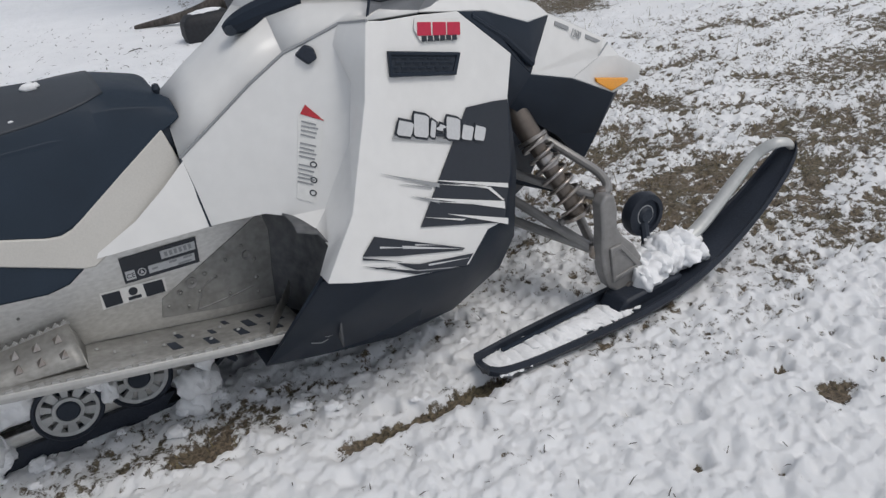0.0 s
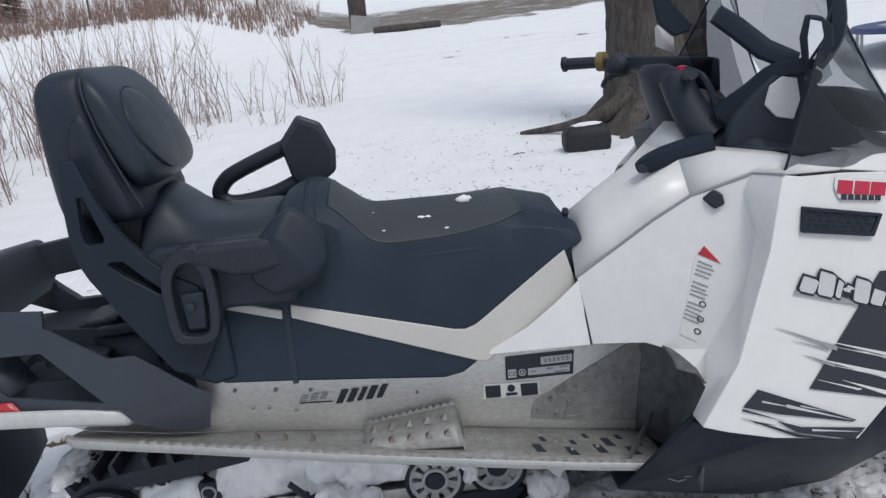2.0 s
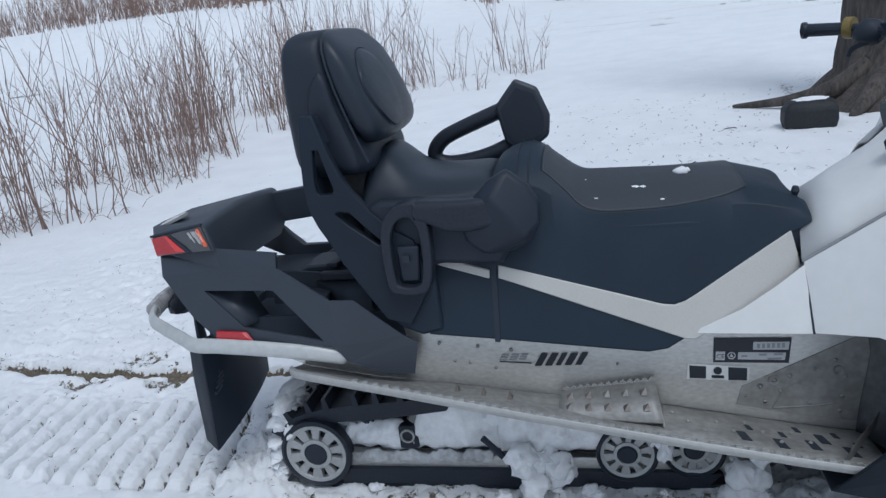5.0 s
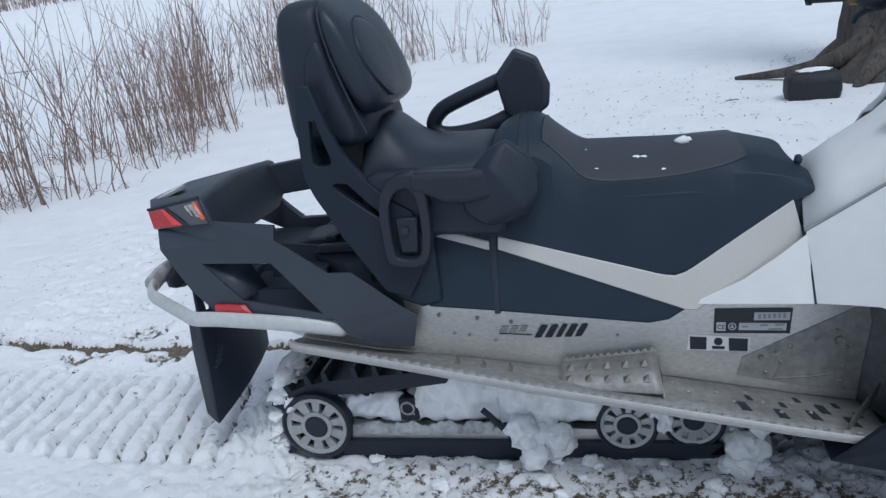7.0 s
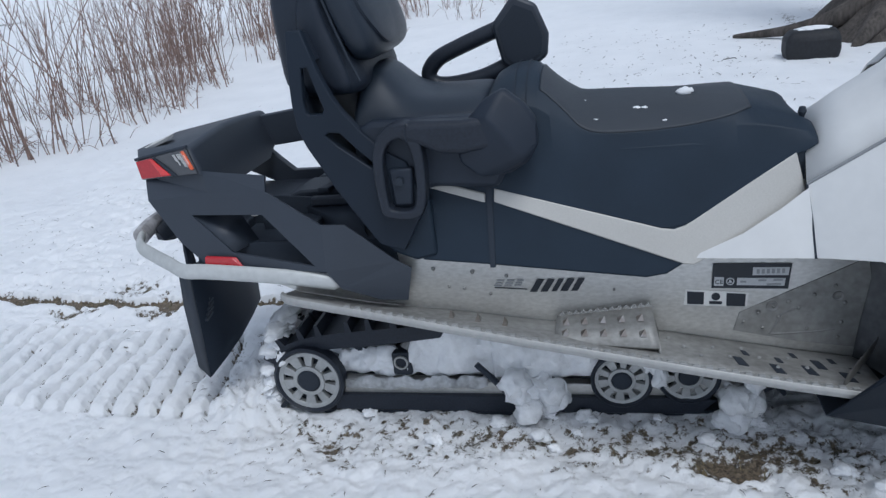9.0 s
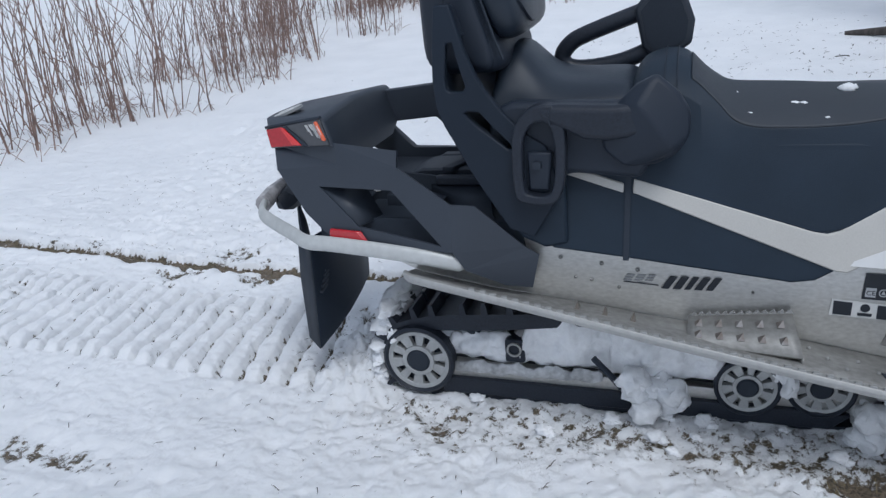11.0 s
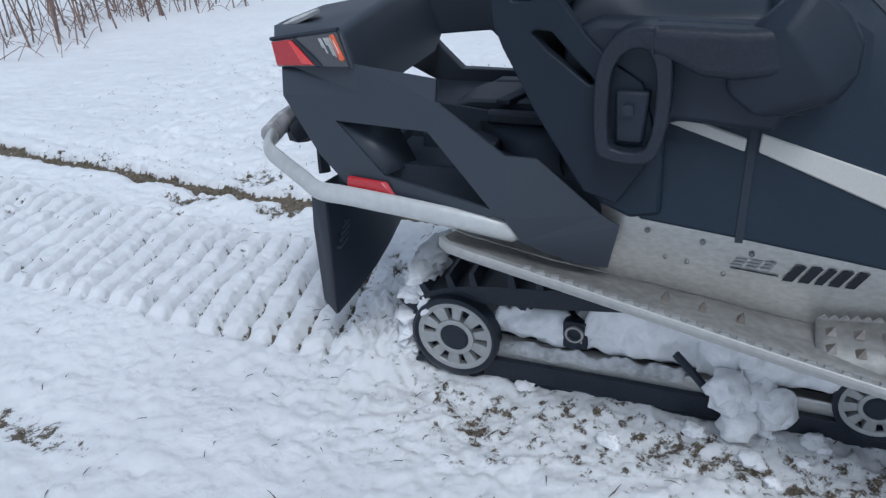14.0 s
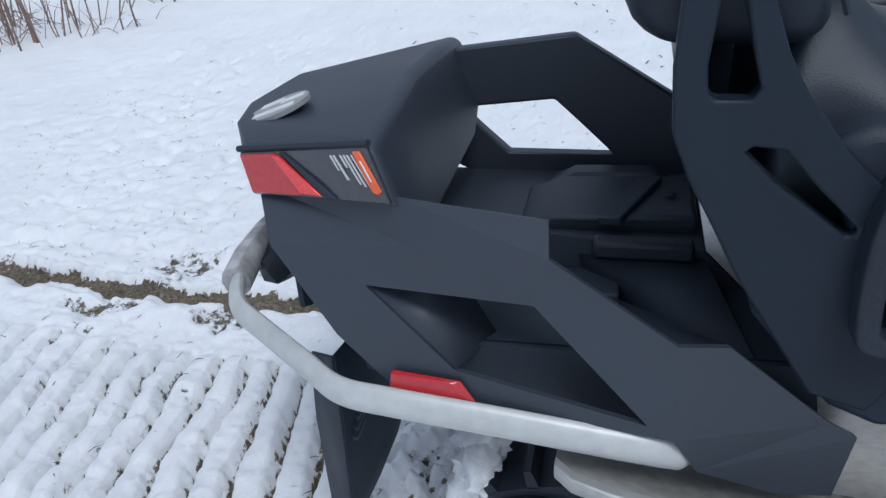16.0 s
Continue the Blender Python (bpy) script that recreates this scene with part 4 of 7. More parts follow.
smo = lambda o: [(p.x, p.z) for p in curve([(x, 0, z) for x, z in o], 3, closed=True)]
part("grab_loop", ring_prism(smo(RO), smo(RI), -0.134, -0.092), RUBBER, sled, "black rubber grab loop", bevel=0.008, seg=3)
part("grab_arm", prism([(0.345, 0.786), (0.40, 0.790), (0.50, 0.786), (0.575, 0.792), (0.585, 0.73), (0.50, 0.716), (0.451, 0.719), (0.41, 0.740), (0.375, 0.750)], -0.137, -0.085), RUBBER, sled, "black padded grab arm", bevel=0.014, seg=3)
part("arm_seam", tube([(0.385, -0.1355, 0.750), (0.382, -0.138, 0.768), (0.386, -0.1355, 0.789)], 0.0015, 5), DULL, sled)
bm = prism([(0.334, 0.608), (0.331, 0.69), (0.383, 0.69), (0.376, 0.608)], -0.116, -0.09)
hatch = part("pod_hatch", bm, VINYL, sled, "small recessed switch cover", bevel=0.005)
part("switch", prism(rounded(0.345, 0.361, 0.655, 0.672, 0.005), -0.124, -0.115), DULL, hatch)
RIMPTS = [(0.548, 0.823), (0.587, 0.842), (0.630, 0.806), (0.652, 0.770), (0.652, 0.722), (0.630, 0.686), (0.590, 0.664), (0.528, 0.658), (0.486, 0.692), (0.480, 0.726), (0.504, 0.779)]
RIDGE = [(0.552, -0.146, 0.786), (0.600, -0.152, 0.735), (0.622, -0.144, 0.703)]
bm = bmesh.new()
base_r = [bm.verts.new((0.57 + (x - 0.57) * 0.96, -0.075, 0.75 + (z - 0.75) * 0.96)) for x, z in RIMPTS]
rim_r = [bm.verts.new((x, -0.112, z)) for x, z in RIMPTS]
top_r = [bm.verts.new(p) for p in RIDGE]
nr = len(RIMPTS)
for i in range(nr):
    bm.faces.new((base_r[i], base_r[(i + 1) % nr], rim_r[(i + 1) % nr], rim_r[i]))
bm.faces.new(base_r[::-1])
for f in ((rim_r[0], rim_r[1], top_r[0]), (rim_r[1], rim_r[2], top_r[1], top_r[0]), (rim_r[2], rim_r[3], top_r[1]), (rim_r[3], rim_r[4], top_r[2], top_r[1]), (rim_r[4], rim_r[5], top_r[2]),
          (rim_r[5], rim_r[6], rim_r[7], top_r[2]), (rim_r[7], rim_r[8], top_r[1], top_r[2]), (rim_r[8], rim_r[9], top_r[1]), (rim_r[9], rim_r[10], top_r[0], top_r[1]), (rim_r[10], rim_r[0], top_r[0])):
    bm.faces.new(f)
part("hand_shield", bm, VINYL, sled, "black faceted hand shield", bevel=0.009, angle=25, seg=4)
# the same on the far side, set higher
part("grab_loop", tube(curve([(0.57, 0.365, 0.925), (0.515, 0.362, 0.908), (0.40, 0.36, 0.868), (0.358, 0.36, 0.846), (0.337, 0.36, 0.815), (0.352, 0.36, 0.790), (0.40, 0.36, 0.784), (0.48, 0.36, 0.796), (0.55, 0.36, 0.822), (0.60, 0.365, 0.85)], 6), 0.021, 12), RUBBER, sled, "black rubber grab loop")
HEX = [(0.515, 0.925), (0.572, 0.992), (0.628, 0.965), (0.656, 0.892), (0.650, 0.838), (0.58, 0.79), (0.535, 0.83)]
bm = loft([[(x, y, z) for x, z in HEX] for y in (0.33, 0.345)] + [[(0.585 + (x - 0.585) * k, y, 0.89 + (z - 0.89) * k) for x, z in HEX] for y, k in ((0.375, 0.9), (0.395, 0.5))])
part("hand_shield", bm, PLASTIC, sled, "black faceted hand shield", bevel=0.008, angle=25)
part("shield_pocket", prism([(0.585 + (x - 0.585) * 0.78, 0.89 + (z - 0.89) * 0.78) for x, z in HEX], 0.326, 0.333), DULL, sled)

# rear side guards
A, B, B2, A2 = (-0.312, -0.006, 0.681), (0.03, -0.076, 0.684), (0.032, -0.106, 0.65), (-0.281, -0.035, 0.636)
C, D, D2, E, F, G, H, I, J, K = (-0.208, -0.088, 0.536), (-0.146, -0.114, 0.482), (-0.048, -0.122, 0.477), (0.16, -0.123, 0.467), (0.186, -0.123, 0.423), (0.271, -0.112, 0.385), (0.329, -0.092, 0.376), (0.344, -0.088, 0.451), (0.208, -0.10, 0.567), (0.159, -0.106, 0.573)
P1, P2, P3, P4 = (-0.169, -0.079, 0.601), (0.017, -0.106, 0.599), (0.135, -0.119, 0.480), (-0.070, -0.112, 0.512)
J2 = (0.314, -0.090, 0.470)
A3, A4 = (-0.128, -0.066, 0.700), (-0.115, -0.094, 0.652)
gv = [A, B, B2, A2, C, D, D2, E, F, G, H, I, J, K, P1, P2, P3, P4, J2, A3, A4]
def level(points):
    """Moves points across onto their common plane."""
    m_ = np.array([(1, p[0], p[2]) for p in points])
    k = np.linalg.lstsq(m_, np.array([p[1] for p in points]), rcond=None)[0]
    return [(p[0], float(k[0] + k[1] * p[0] + k[2] * p[2]), p[2]) for p in points]


main = [2, 3, 4, 5, 6, 7, 13, 14, 15, 16, 17, 20]
for i_, p in zip(main, level([gv[i] for i in main])):
    gv[i_] = p
tail = [7, 13, 12, 18, 8]
for i_, p in zip(tail, level([gv[i] for i in tail])):
    gv[i_] = p if i_ not in (7, 13) else gv[i_]
tail = [8, 9, 10, 11, 18]
for i_, p in zip(tail, level([gv[i] for i in tail])):
    gv[i_] = p if i_ not in (8, 18) else gv[i_]
P1, P2, P3, P4 = gv[14], gv[15], gv[16], gv[17]
gf = [(0, 19, 20, 3), (19, 1, 2, 20), (3, 20, 2, 15, 14), (3, 14, 17, 5, 4), (5, 17, 6), (6, 17, 16, 7), (2, 13, 7, 16, 15), (13, 12, 18, 8, 7), (18, 11, 10, 9, 8)]
guard = part("rear_guard", mesh(gv, gf), PLASTIC, sled, "black faceted plastic rear side guard", solid=0.008, angle=0)
part("pocket_facet", mesh([P1, P4, (-0.035, -0.040, 0.516), (-0.075, -0.030, 0.585)], [(0, 1, 2, 3)]), PLASTIC, guard, "slanted inner face of the guard", solid=0.004)
part("inner_wall", prism([(-0.335, 0.672), (-0.255, 0.54), (-0.19, 0.46), (0.20, 0.40), (0.30, 0.46), (0.20, 0.565), (-0.12, 0.60), (-0.14, 0.672)], 0.078, 0.086), DULL, sled, "dark inner side of the rack")
# added dark sheet: stands for the shade on the tunnel top in this void
part("inner_floor", box(-0.20, 0.33, -0.056, 0.078, 0.513, 0.519), DULL, sled, "dark sheet added over the tunnel's rear in place of shade")
for x0, z0, w0, d0 in ((-0.05, 0.522, 0.055, 0.05), (0.03, 0.515, 0.07, 0.06), (-0.135, 0.515, 0.04, 0.04)):
    part("inner_block", box(x0, x0 + w0, 0.078 - d0, 0.078, z0 - 0.012, z0 + 0.026), DULL, sled, "black latch block inside the rack", bevel=0.004)
# added dark plate: keeps the tunnel side as dark as its shaded recess
part("inner_skirt", prism([(-0.19, 0.519), (-0.19, 0.47), (0.0, 0.44), (0.27, 0.40), (0.31, 0.46), (0.30, 0.519)], -0.066, -0.060), DULL, sled, "dark plate added behind the guard in place of shade")
st_ = [(-0.100, 0.553), (-0.082, 0.555), (-0.085, 0.540), (-0.103, 0.538)]
part("inner_sticker", prism(st_, 0.0755, 0.0778), PALEGREY, sled, "small pale sticker on the inner wall")
bm = mesh([(-0.142, -0.117, 0.506), (-0.075, -0.121, 0.504), (-0.046, -0.1245, 0.481), (-0.145, -0.1175, 0.486), (-0.142, -0.108, 0.508), (-0.062, -0.115, 0.505), (-0.046, -0.118, 0.480), (-0.145, -0.110, 0.485)], [(0, 1, 2, 3), (7, 6, 5, 4), (0, 4, 5, 1), (1, 5, 6, 2), (2, 6, 7, 3), (3, 7, 4, 0)])
part("side_reflector", bm, RED, guard, "red side reflector", bevel=0.002)
# tail hood with the lamp on its near corner
a, b, c, d = (-0.332, 0.0, 0.72), (-0.148, -0.07, 0.756), (-0.130, -0.080, 0.700), (-0.314, -0.019, 0.676)
e, f, g = (-0.370, 0.06, 0.735), (-0.148, -0.055, 0.760), (-0.152, 0.04, 0.767)
j, k_ = (-0.112, 0.03, 0.64), (-0.118, -0.065, 0.685)
mir = lambda p: (p[0], 2 * MID - p[1], p[2])
h, i_ = (-0.398, MID, 0.726), (-0.160, MID, 0.770)
low = (-0.33, MID, 0.67)
tv = [a, b, c, d, e, f, g, j, k_, mir(a), mir(b), mir(c), mir(d), mir(e), mir(f), mir(g), mir(j), mir(k_), h, i_, low]
tf = [(0, 1, 2, 3), (4, 5, 1, 0), (4, 18, 19, 6, 5), (5, 6, 7, 8), (1, 5, 8, 2), (6, 19, 15, 16, 7), (9, 12, 11, 10), (13, 9, 10, 14), (18, 13, 14, 15, 19), (14, 17, 16, 15), (10, 11, 17, 14), (0, 3, 20, 18, 4), (18, 20, 12, 9, 13)]
hood = part("tail_hood", mesh(tv, tf), PLASTIC, sled, "black plastic tail hood over the rack", bevel=0.013, angle=30, seg=5)
def on_lamp(u, v, off):
    p = Vector(a).lerp(Vector(b), u).lerp(Vector(d).lerp(Vector(c), u), v)
    n = (Vector(b) - Vector(a)).cross(Vector(d) - Vector(a)).normalized()
    if n.y > 0:
        n = -n
    return p + n * off
def lamp_piece(name, quad, mat, off, parent, label=""):
    q = [on_lamp(u, v, off) for u, v in quad] + [on_lamp(u, v, off - 0.006) for u, v in quad]
    m = len(quad)
    return part(name, mesh(q, [tuple(range(m)), tuple(range(2 * m - 1, m - 1, -1))] + [(i, i + m, (i + 1) % m + m, (i + 1) % m) for i in range(m)]), mat, parent, label, bevel=0.0015)
lamp = lamp_piece("tail_lamp", [(0.0, 0.02), (0.98, -0.02), (1.0, 1.02), (0.0, 1.0)], SMOKE, 0.003, sled, "red and smoked tail lamp")
lamp_piece("red_lens", [(0.01, 0.06), (0.30, 0.05), (0.42, 0.5), (0.54, 0.96), (0.01, 0.96)], RED, 0.006, lamp)
lamp_piece("bright_lens", [(0.28, 0.10), (0.33, 0.10), (0.56, 0.95), (0.40, 0.92)], REDP, 0.0075, lamp)
lamp_piece("lens_divider", [(0.345, 0.03), (0.375, 0.03), (0.66, 1.0), (0.58, 1.0)], DULL, 0.0065, lamp)
side_tag = lamp_piece("lamp_sticker", [(0.885, 0.06), (0.935, 0.05), (0.985, 0.80), (0.955, 0.86), (0.925, 0.82)], ORANGE, 0.006, lamp, "small orange warning sticker on the lamp")
lamp_piece("print_bar", [(0.915, 0.22), (0.928, 0.22), (0.955, 0.62), (0.942, 0.62)], PAPER, 0.0068, side_tag)
for u0, v0, v1 in ((0.865, 0.12, 0.74), (0.835, 0.12, 0.72), (0.81, 0.12, 0.68), (0.785, 0.12, 0.36), (0.74, 0.12, 0.60), (0.715, 0.12, 0.42)):
    lamp_piece("print_bar", [(u0, v0), (u0 + 0.008, v0), (u0 + 0.008 + 0.085 * (v1 - v0), v1), (u0 + 0.085 * (v1 - v0), v1)], PALEGREY, 0.0052, lamp)
part("lamp_gap", tube([on_lamp(-0.01, -0.06, 0.001), on_lamp(0.5, -0.08, 0.001), on_lamp(1.0, -0.08, 0.001)], 0.004, 6), DULL, lamp)
base_ = Vector((-0.30, 0.10, 0.7685))
ux, uy = Vector((0.95, 0, 0.31)).normalized(), Vector((0.05, 1, 0.1)).normalized()
nn = ux.cross(uy).normalized()
base_ = Vector(e).lerp(Vector(f), 0.3).lerp(Vector(h).lerp(Vector(i_), 0.3), 0.45) + nn * 0.006
ring_ = [base_ + 0.042 * math.cos(t_) * ux + 0.034 * math.sin(t_) * uy for t_ in np.linspace(0, 2 * math.pi, 25)[:-1]]
badge = part("round_badge", loft([[p - nn * 0.006 for p in ring_], ring_]), GREYINK, hood, "round silver-grey badge")
for t0, s_, w_ in ((0.6, 0.55, 0.25), (2.2, 0.5, 0.3), (4.2, 0.55, 0.22), (5.4, 0.45, 0.2)):
    cc = base_ + 0.022 * math.cos(t0) * ux + 0.018 * math.sin(t0) * uy + nn * 0.0012
    q = [cc + 0.016 * sx * ux + 0.008 * sy * uy for sx, sy in ((-1, -1), (1, -0.4), (0.8, 1), (-1.1, 0.6))]
    part("badge_mark", mesh([*q, *[p - nn * 0.002 for p in q]], [(0, 1, 2, 3), (7, 6, 5, 4), (0, 4, 5, 1), (1, 5, 6, 2), (2, 6, 7, 3), (3, 7, 4, 0)]), PAPER, badge)
bm = ring_prism([(-0.27, 0.735), (0.025, 0.766), (0.16, 0.68), (0.26, 0.55), (-0.10, 0.545), (-0.28, 0.63)], [(-0.143, 0.660), (-0.003, 0.673), (0.042, 0.630), (0.084, 0.588), (-0.071, 0.590), (-0.108, 0.625)], 0.322, 0.345)
part("rack_wing", bm, PLASTIC, sled, "black rack side with a slanted opening", bevel=0.004)
part("rack_floor", box(-0.20, 0.20, 0.080, 0.33, 0.545, 0.562), PLASTIC, sled, "black rack floor", bevel=0.003)
bm = prism([(-0.035, 0.562), (0.012, 0.582), (0.19, 0.586), (0.195, 0.562)], 0.135, 0.262)
latch = part("rack_box", bm, PLASTIC, sled, "low black latch cover on the rack", bevel=0.006)
part("box_seam", box(-0.03, 0.19, 0.134, 0.1365, 0.563, 0.570), DULL, latch)
bm = prism([(-0.01, 0.562), (0.03, 0.584), (0.14, 0.586), (0.17, 0.562)], 0.262, 0.300)
part("rack_hump", bm, PLASTIC, sled, "raised black corner of the rack floor", bevel=0.006)
part("rack_strap", mesh([(0.070, 0.115, 0.592), (0.098, 0.115, 0.592), (0.150, 0.235, 0.596), (0.122, 0.235, 0.596), (0.070, 0.115, 0.580), (0.098, 0.115, 0.580), (0.150, 0.235, 0.584), (0.122, 0.235, 0.584)], [(0, 1, 2, 3), (7, 6, 5, 4), (0, 4, 5, 1), (1, 5, 6, 2), (2, 6, 7, 3), (3, 7, 4, 0)]), PLASTIC, latch, "flat black latch strap", bevel=0.002)
part("rack_roller", box(0.066, 0.185, 0.066, 0.092, 0.558, 0.582), RUBBER, sled, "black rubber stop bar", bevel=0.006)
part("rack_cheek", mesh([(0.05, 0.08, 0.558), (0.196, 0.08, 0.558), (0.235, -0.05, 0.53), (0.28, -0.078, 0.46), (0.08, 0.06, 0.47)], [(0, 1, 2), (0, 2, 3, 4)]), DULL, sled, "dark sloping cheek beside the rack", solid=0.005, angle=20)
for x0, y0, z0 in ((0.160, 0.190, 0.590), (0.160, 0.110, 0.566), (0.045, 0.105, 0.566)):
    part("rack_screw", lathe([(0.0, 0.004), (0.006, 0.003), (0.007, 0.0), (0.0, 0.0)], (x0, y0, z0), "z", 10), DULL, sled)

# rear bumper, its taped hitch bar, and the snow flap
path = curve([(0.186, -0.112, 0.428), (0.165, -0.124, 0.438), (0.10, -0.131, 0.451), (-0.007, -0.131, 0.464), (-0.138, -0.126, 0.474), (-0.209, -0.110, 0.471), (-0.262, -0.077, 0.477), (-0.338, -0.026, 0.484), (-0.386, 0.004, 0.496), (-0.405, 0.044, 0.508), (-0.414, 0.10, 0.513), (-0.416, MID, 0.514)], 5)
path = path + [Vector((p.x, 2 * MID - p.y, p.z)) for p in path[-2::-1]]
nb = len(path)
part("rear_bumper", tube(path, [0.0185 * min(1, 0.12 + 0.22 * min(i, nb - 1 - i)) for i in range(nb)], 16, flat=0.55), SILVER, sled, "silver-grey flattened tubular rear bumper")
part("bumper_tape", tube([(-0.408, 0.045, 0.509), (-0.415, 0.10, 0.515), (-0.417, 0.17, 0.517), (-0.416, 0.22, 0.515)], 0.024, 10, flat=0.85), TAPE, sled, "worn taped grip on the bumper")
part("hitch_cover", lumpy((-0.385, 0.15, 0.495), (0.035, 0.06, 0.03), 5, 0.35, 2), RUBBER, sled)
part("hanging_strap", tube(curve([(-0.385, 0.24, 0.515), (-0.425, 0.275, 0.47), (-0.430, 0.27, 0.43), (-0.415, 0.25, 0.39), (-0.408, 0.241, 0.345)], 3), [0.005, 0.005, 0.0045, 0.0045, 0.0045, 0.0045, 0.005, 0.006, 0.008, 0.010, 0.011, 0.012, 0.012], 8, flat=1.3), RUBBER, sled)
part("hanging_strap", tube(curve([(-0.37, 0.20, 0.54), (-0.35, 0.19, 0.48), (-0.355, 0.2, 0.44)], 4), 0.006, 6, flat=1.6), RUBBER, sled)
FL = [(-0.258, 0.44, 0.44), (-0.262, 0.33, 0.36), (-0.267, 0.23, 0.28), (-0.270, 0.160, 0.225), (-0.271, 0.123, 0.205)]
bm = sheet([[(x + 0.014 * math.sin(math.pi * k) + 0.02 * k, -0.012 + 0.318 * k, z0 + (z1 - z0) * k) for k in (0, 0.25, 0.5, 0.75, 1)] for x, z0, z1 in FL])
flap = part("snow_flap", bm, SLEEK, sled, "black plastic snow flap", solid=0.006, bevel=0.002)
bm = mesh([(-0.258, -0.013, 0.44), (-0.262, -0.013, 0.33), (-0.271, -0.013, 0.123), (-0.302, -0.006, 0.152), (-0.300, -0.006, 0.33), (-0.290, -0.006, 0.44)], [(0, 1, 4, 5), (1, 2, 3, 4)])
part("flap_flange", bm, PLASTIC, flap, "turned edge of the flap", solid=0.006)
for n_ in range(12):
    y, z = 0.004 + 0.0075 * n_, 0.280 + 0.0120 * n_
    part("flap_rib", mesh([(-0.250, y, z), (-0.247, y + 0.030, z + 0.010), (-0.247, y + 0.030, z + 0.016), (-0.250, y, z + 0.006), (-0.262, y, z), (-0.260, y + 0.030, z + 0.010), (-0.260, y + 0.030, z + 0.016), (-0.262, y, z + 0.006)], [(0, 1, 2, 3), (7, 6, 5, 4), (0, 4, 5, 1), (1, 5, 6, 2), (2, 6, 7, 3), (3, 7, 4, 0)]), PLASTIC, flap)


# track, rails and wheels
LOOP = curve([(-0.105, 0, 0.10), (-0.085, 0, 0.17), (-0.045, 0, 0.205), (0.10, 0, 0.235), (0.5, 0, 0.26), (0.95, 0, 0.27), (1.20, 0, 0.30), (1.30, 0, 0.28), (1.31, 0, 0.22), (1.22, 0, 0.13), (1.06, 0, 0.02), (0.98, 0, 0.0), (0.6, 0, -0.004), (0.1, 0, -0.004), (-0.03, 0, 0.004), (-0.088, 0, 0.045)], 6, closed=True)
Y0, Y1 = 0.012, 0.30
bm = bmesh.new()
def inward(p, d):
    c_ = Vector((min(max(p.x, 0.0), 1.2), 0, 0.13))
    v = (c_ - p).normalized()
    return p + v * d
ro, ri = LOOP, [inward(p, 0.012) for p in LOOP]
rows = [[bm.verts.new((p.x, y, p.z)) for p in L] for L, y in ((ro, Y0), (ro, Y1), (ri, Y1), (ri, Y0))]
n_ = len(LOOP)
for q in range(4):
    for s_ in range(n_):
        bm.faces.new((rows[q][s_], rows[q][(s_ + 1) % n_], rows[(q + 1) % 4][(s_ + 1) % n_], rows[(q + 1) % 4][s_]))
track = part("drive_track", bm, RUBBER, sled, "black rubber drive track packed with snow")
part("track_flank", prism([(-0.092, 0.13), (-0.075, 0.178), (-0.04, 0.206), (0.10, 0.234), (0.50, 0.258), (0.52, 0.235), (0.20, 0.196), (0.06, 0.186), (-0.01, 0.196)], 0.016, 0.030), RUBBER, track, "dark lugs of the upper run", bevel=0.002)
length, lugs, acc = 0, [], 0
for s_ in range(n_):
    p, q = LOOP[s_], LOOP[(s_ + 1) % n_]
    acc += (q - p).length
    if acc > 0.052:
        acc = 0
        lugs.append(((p + q) / 2, (q - p).normalized()))
lug_mesh = None
for p, t_ in lugs:
    if p.z < 0.012 and p.x > 0.02:
        continue
    out = Vector((t_.z, 0, -t_.x))
    if (inward(p, 0.01) - p).dot(out) > 0:
        out = -out
    if lug_mesh is None:
        lb = bmesh.new()
        for y0, y1 in ((0.0, 0.085), (0.10, 0.185), (0.20, 0.288)):
            prism([(-0.009, -0.002), (0.009, -0.002), (0.005, 0.030), (-0.005, 0.030)], y0, y1, lb)
        ob = part("track_lug", lb, RUBBER, track)
        lug_mesh = ob.data
    else:
        ob = new("track_lug", lug_mesh)
        ob.parent = track
    ob.matrix_basis = Matrix(((t_.x, 0, out.x, p.x), (0, 1, 0, Y0), (t_.z, 0, out.z, p.z), (0, 0, 0, 1)))


def wheel(x, z, r, y=0.0):
    w = part("idler_wheel", lathe([(r, -0.002), (r, 0.030), (r * 0.93, 0.034), (r * 0.86, 0.03), (r * 0.86, 0.0), (r * 0.93, -0.006)], (x, y, z), "y", 48), RUBBER, sled, "black rubber-tyred idler wheel with a pale spoked rim")
    rb = lathe([(r * 0.865, -0.001), (r * 0.865, 0.02), (r * 0.76, 0.02), (r * 0.74, 0.002)], (x, y, z), "y", 48)
    lathe([(r * 0.45, -0.003), (r * 0.45, 0.02), (r * 0.33, 0.02), (r * 0.33, -0.003)], (x, y, z), "y", 32, rb)
    for k in range(10):
        a0 = 2 * math.pi * k / 10 + 0.2
        w0 = 0.245 if k % 2 else 0.20
        pts = [(x + q * r * math.cos(a0 + s * w0 * u), z + q * r * math.sin(a0 + s * w0 * u)) for q, s, u in ((0.43, -1, 1.0), (0.78, -1, 0.85), (0.78, 1, 0.85), (0.43, 1, 1.0))]
        prism(pts, y + 0.002, y + 0.018, rb)
    part("rim", rb, RIM, w, "pale grey moulded rim", bevel=0.0015)
    part("hub", lathe([(r * 0.34, 0.0), (r * 0.34, 0.02), (0.0, 0.02), (0.0, -0.004), (r * 0.27, -0.005)], (x, y, z), "y", 28), DULL, w)
    part("web", lathe([(r * 0.86, 0.021), (r * 0.86, 0.026), (0.0, 0.026), (0.0, 0.021)], (x, y, z), "y", 32), DULL, w)
    return w


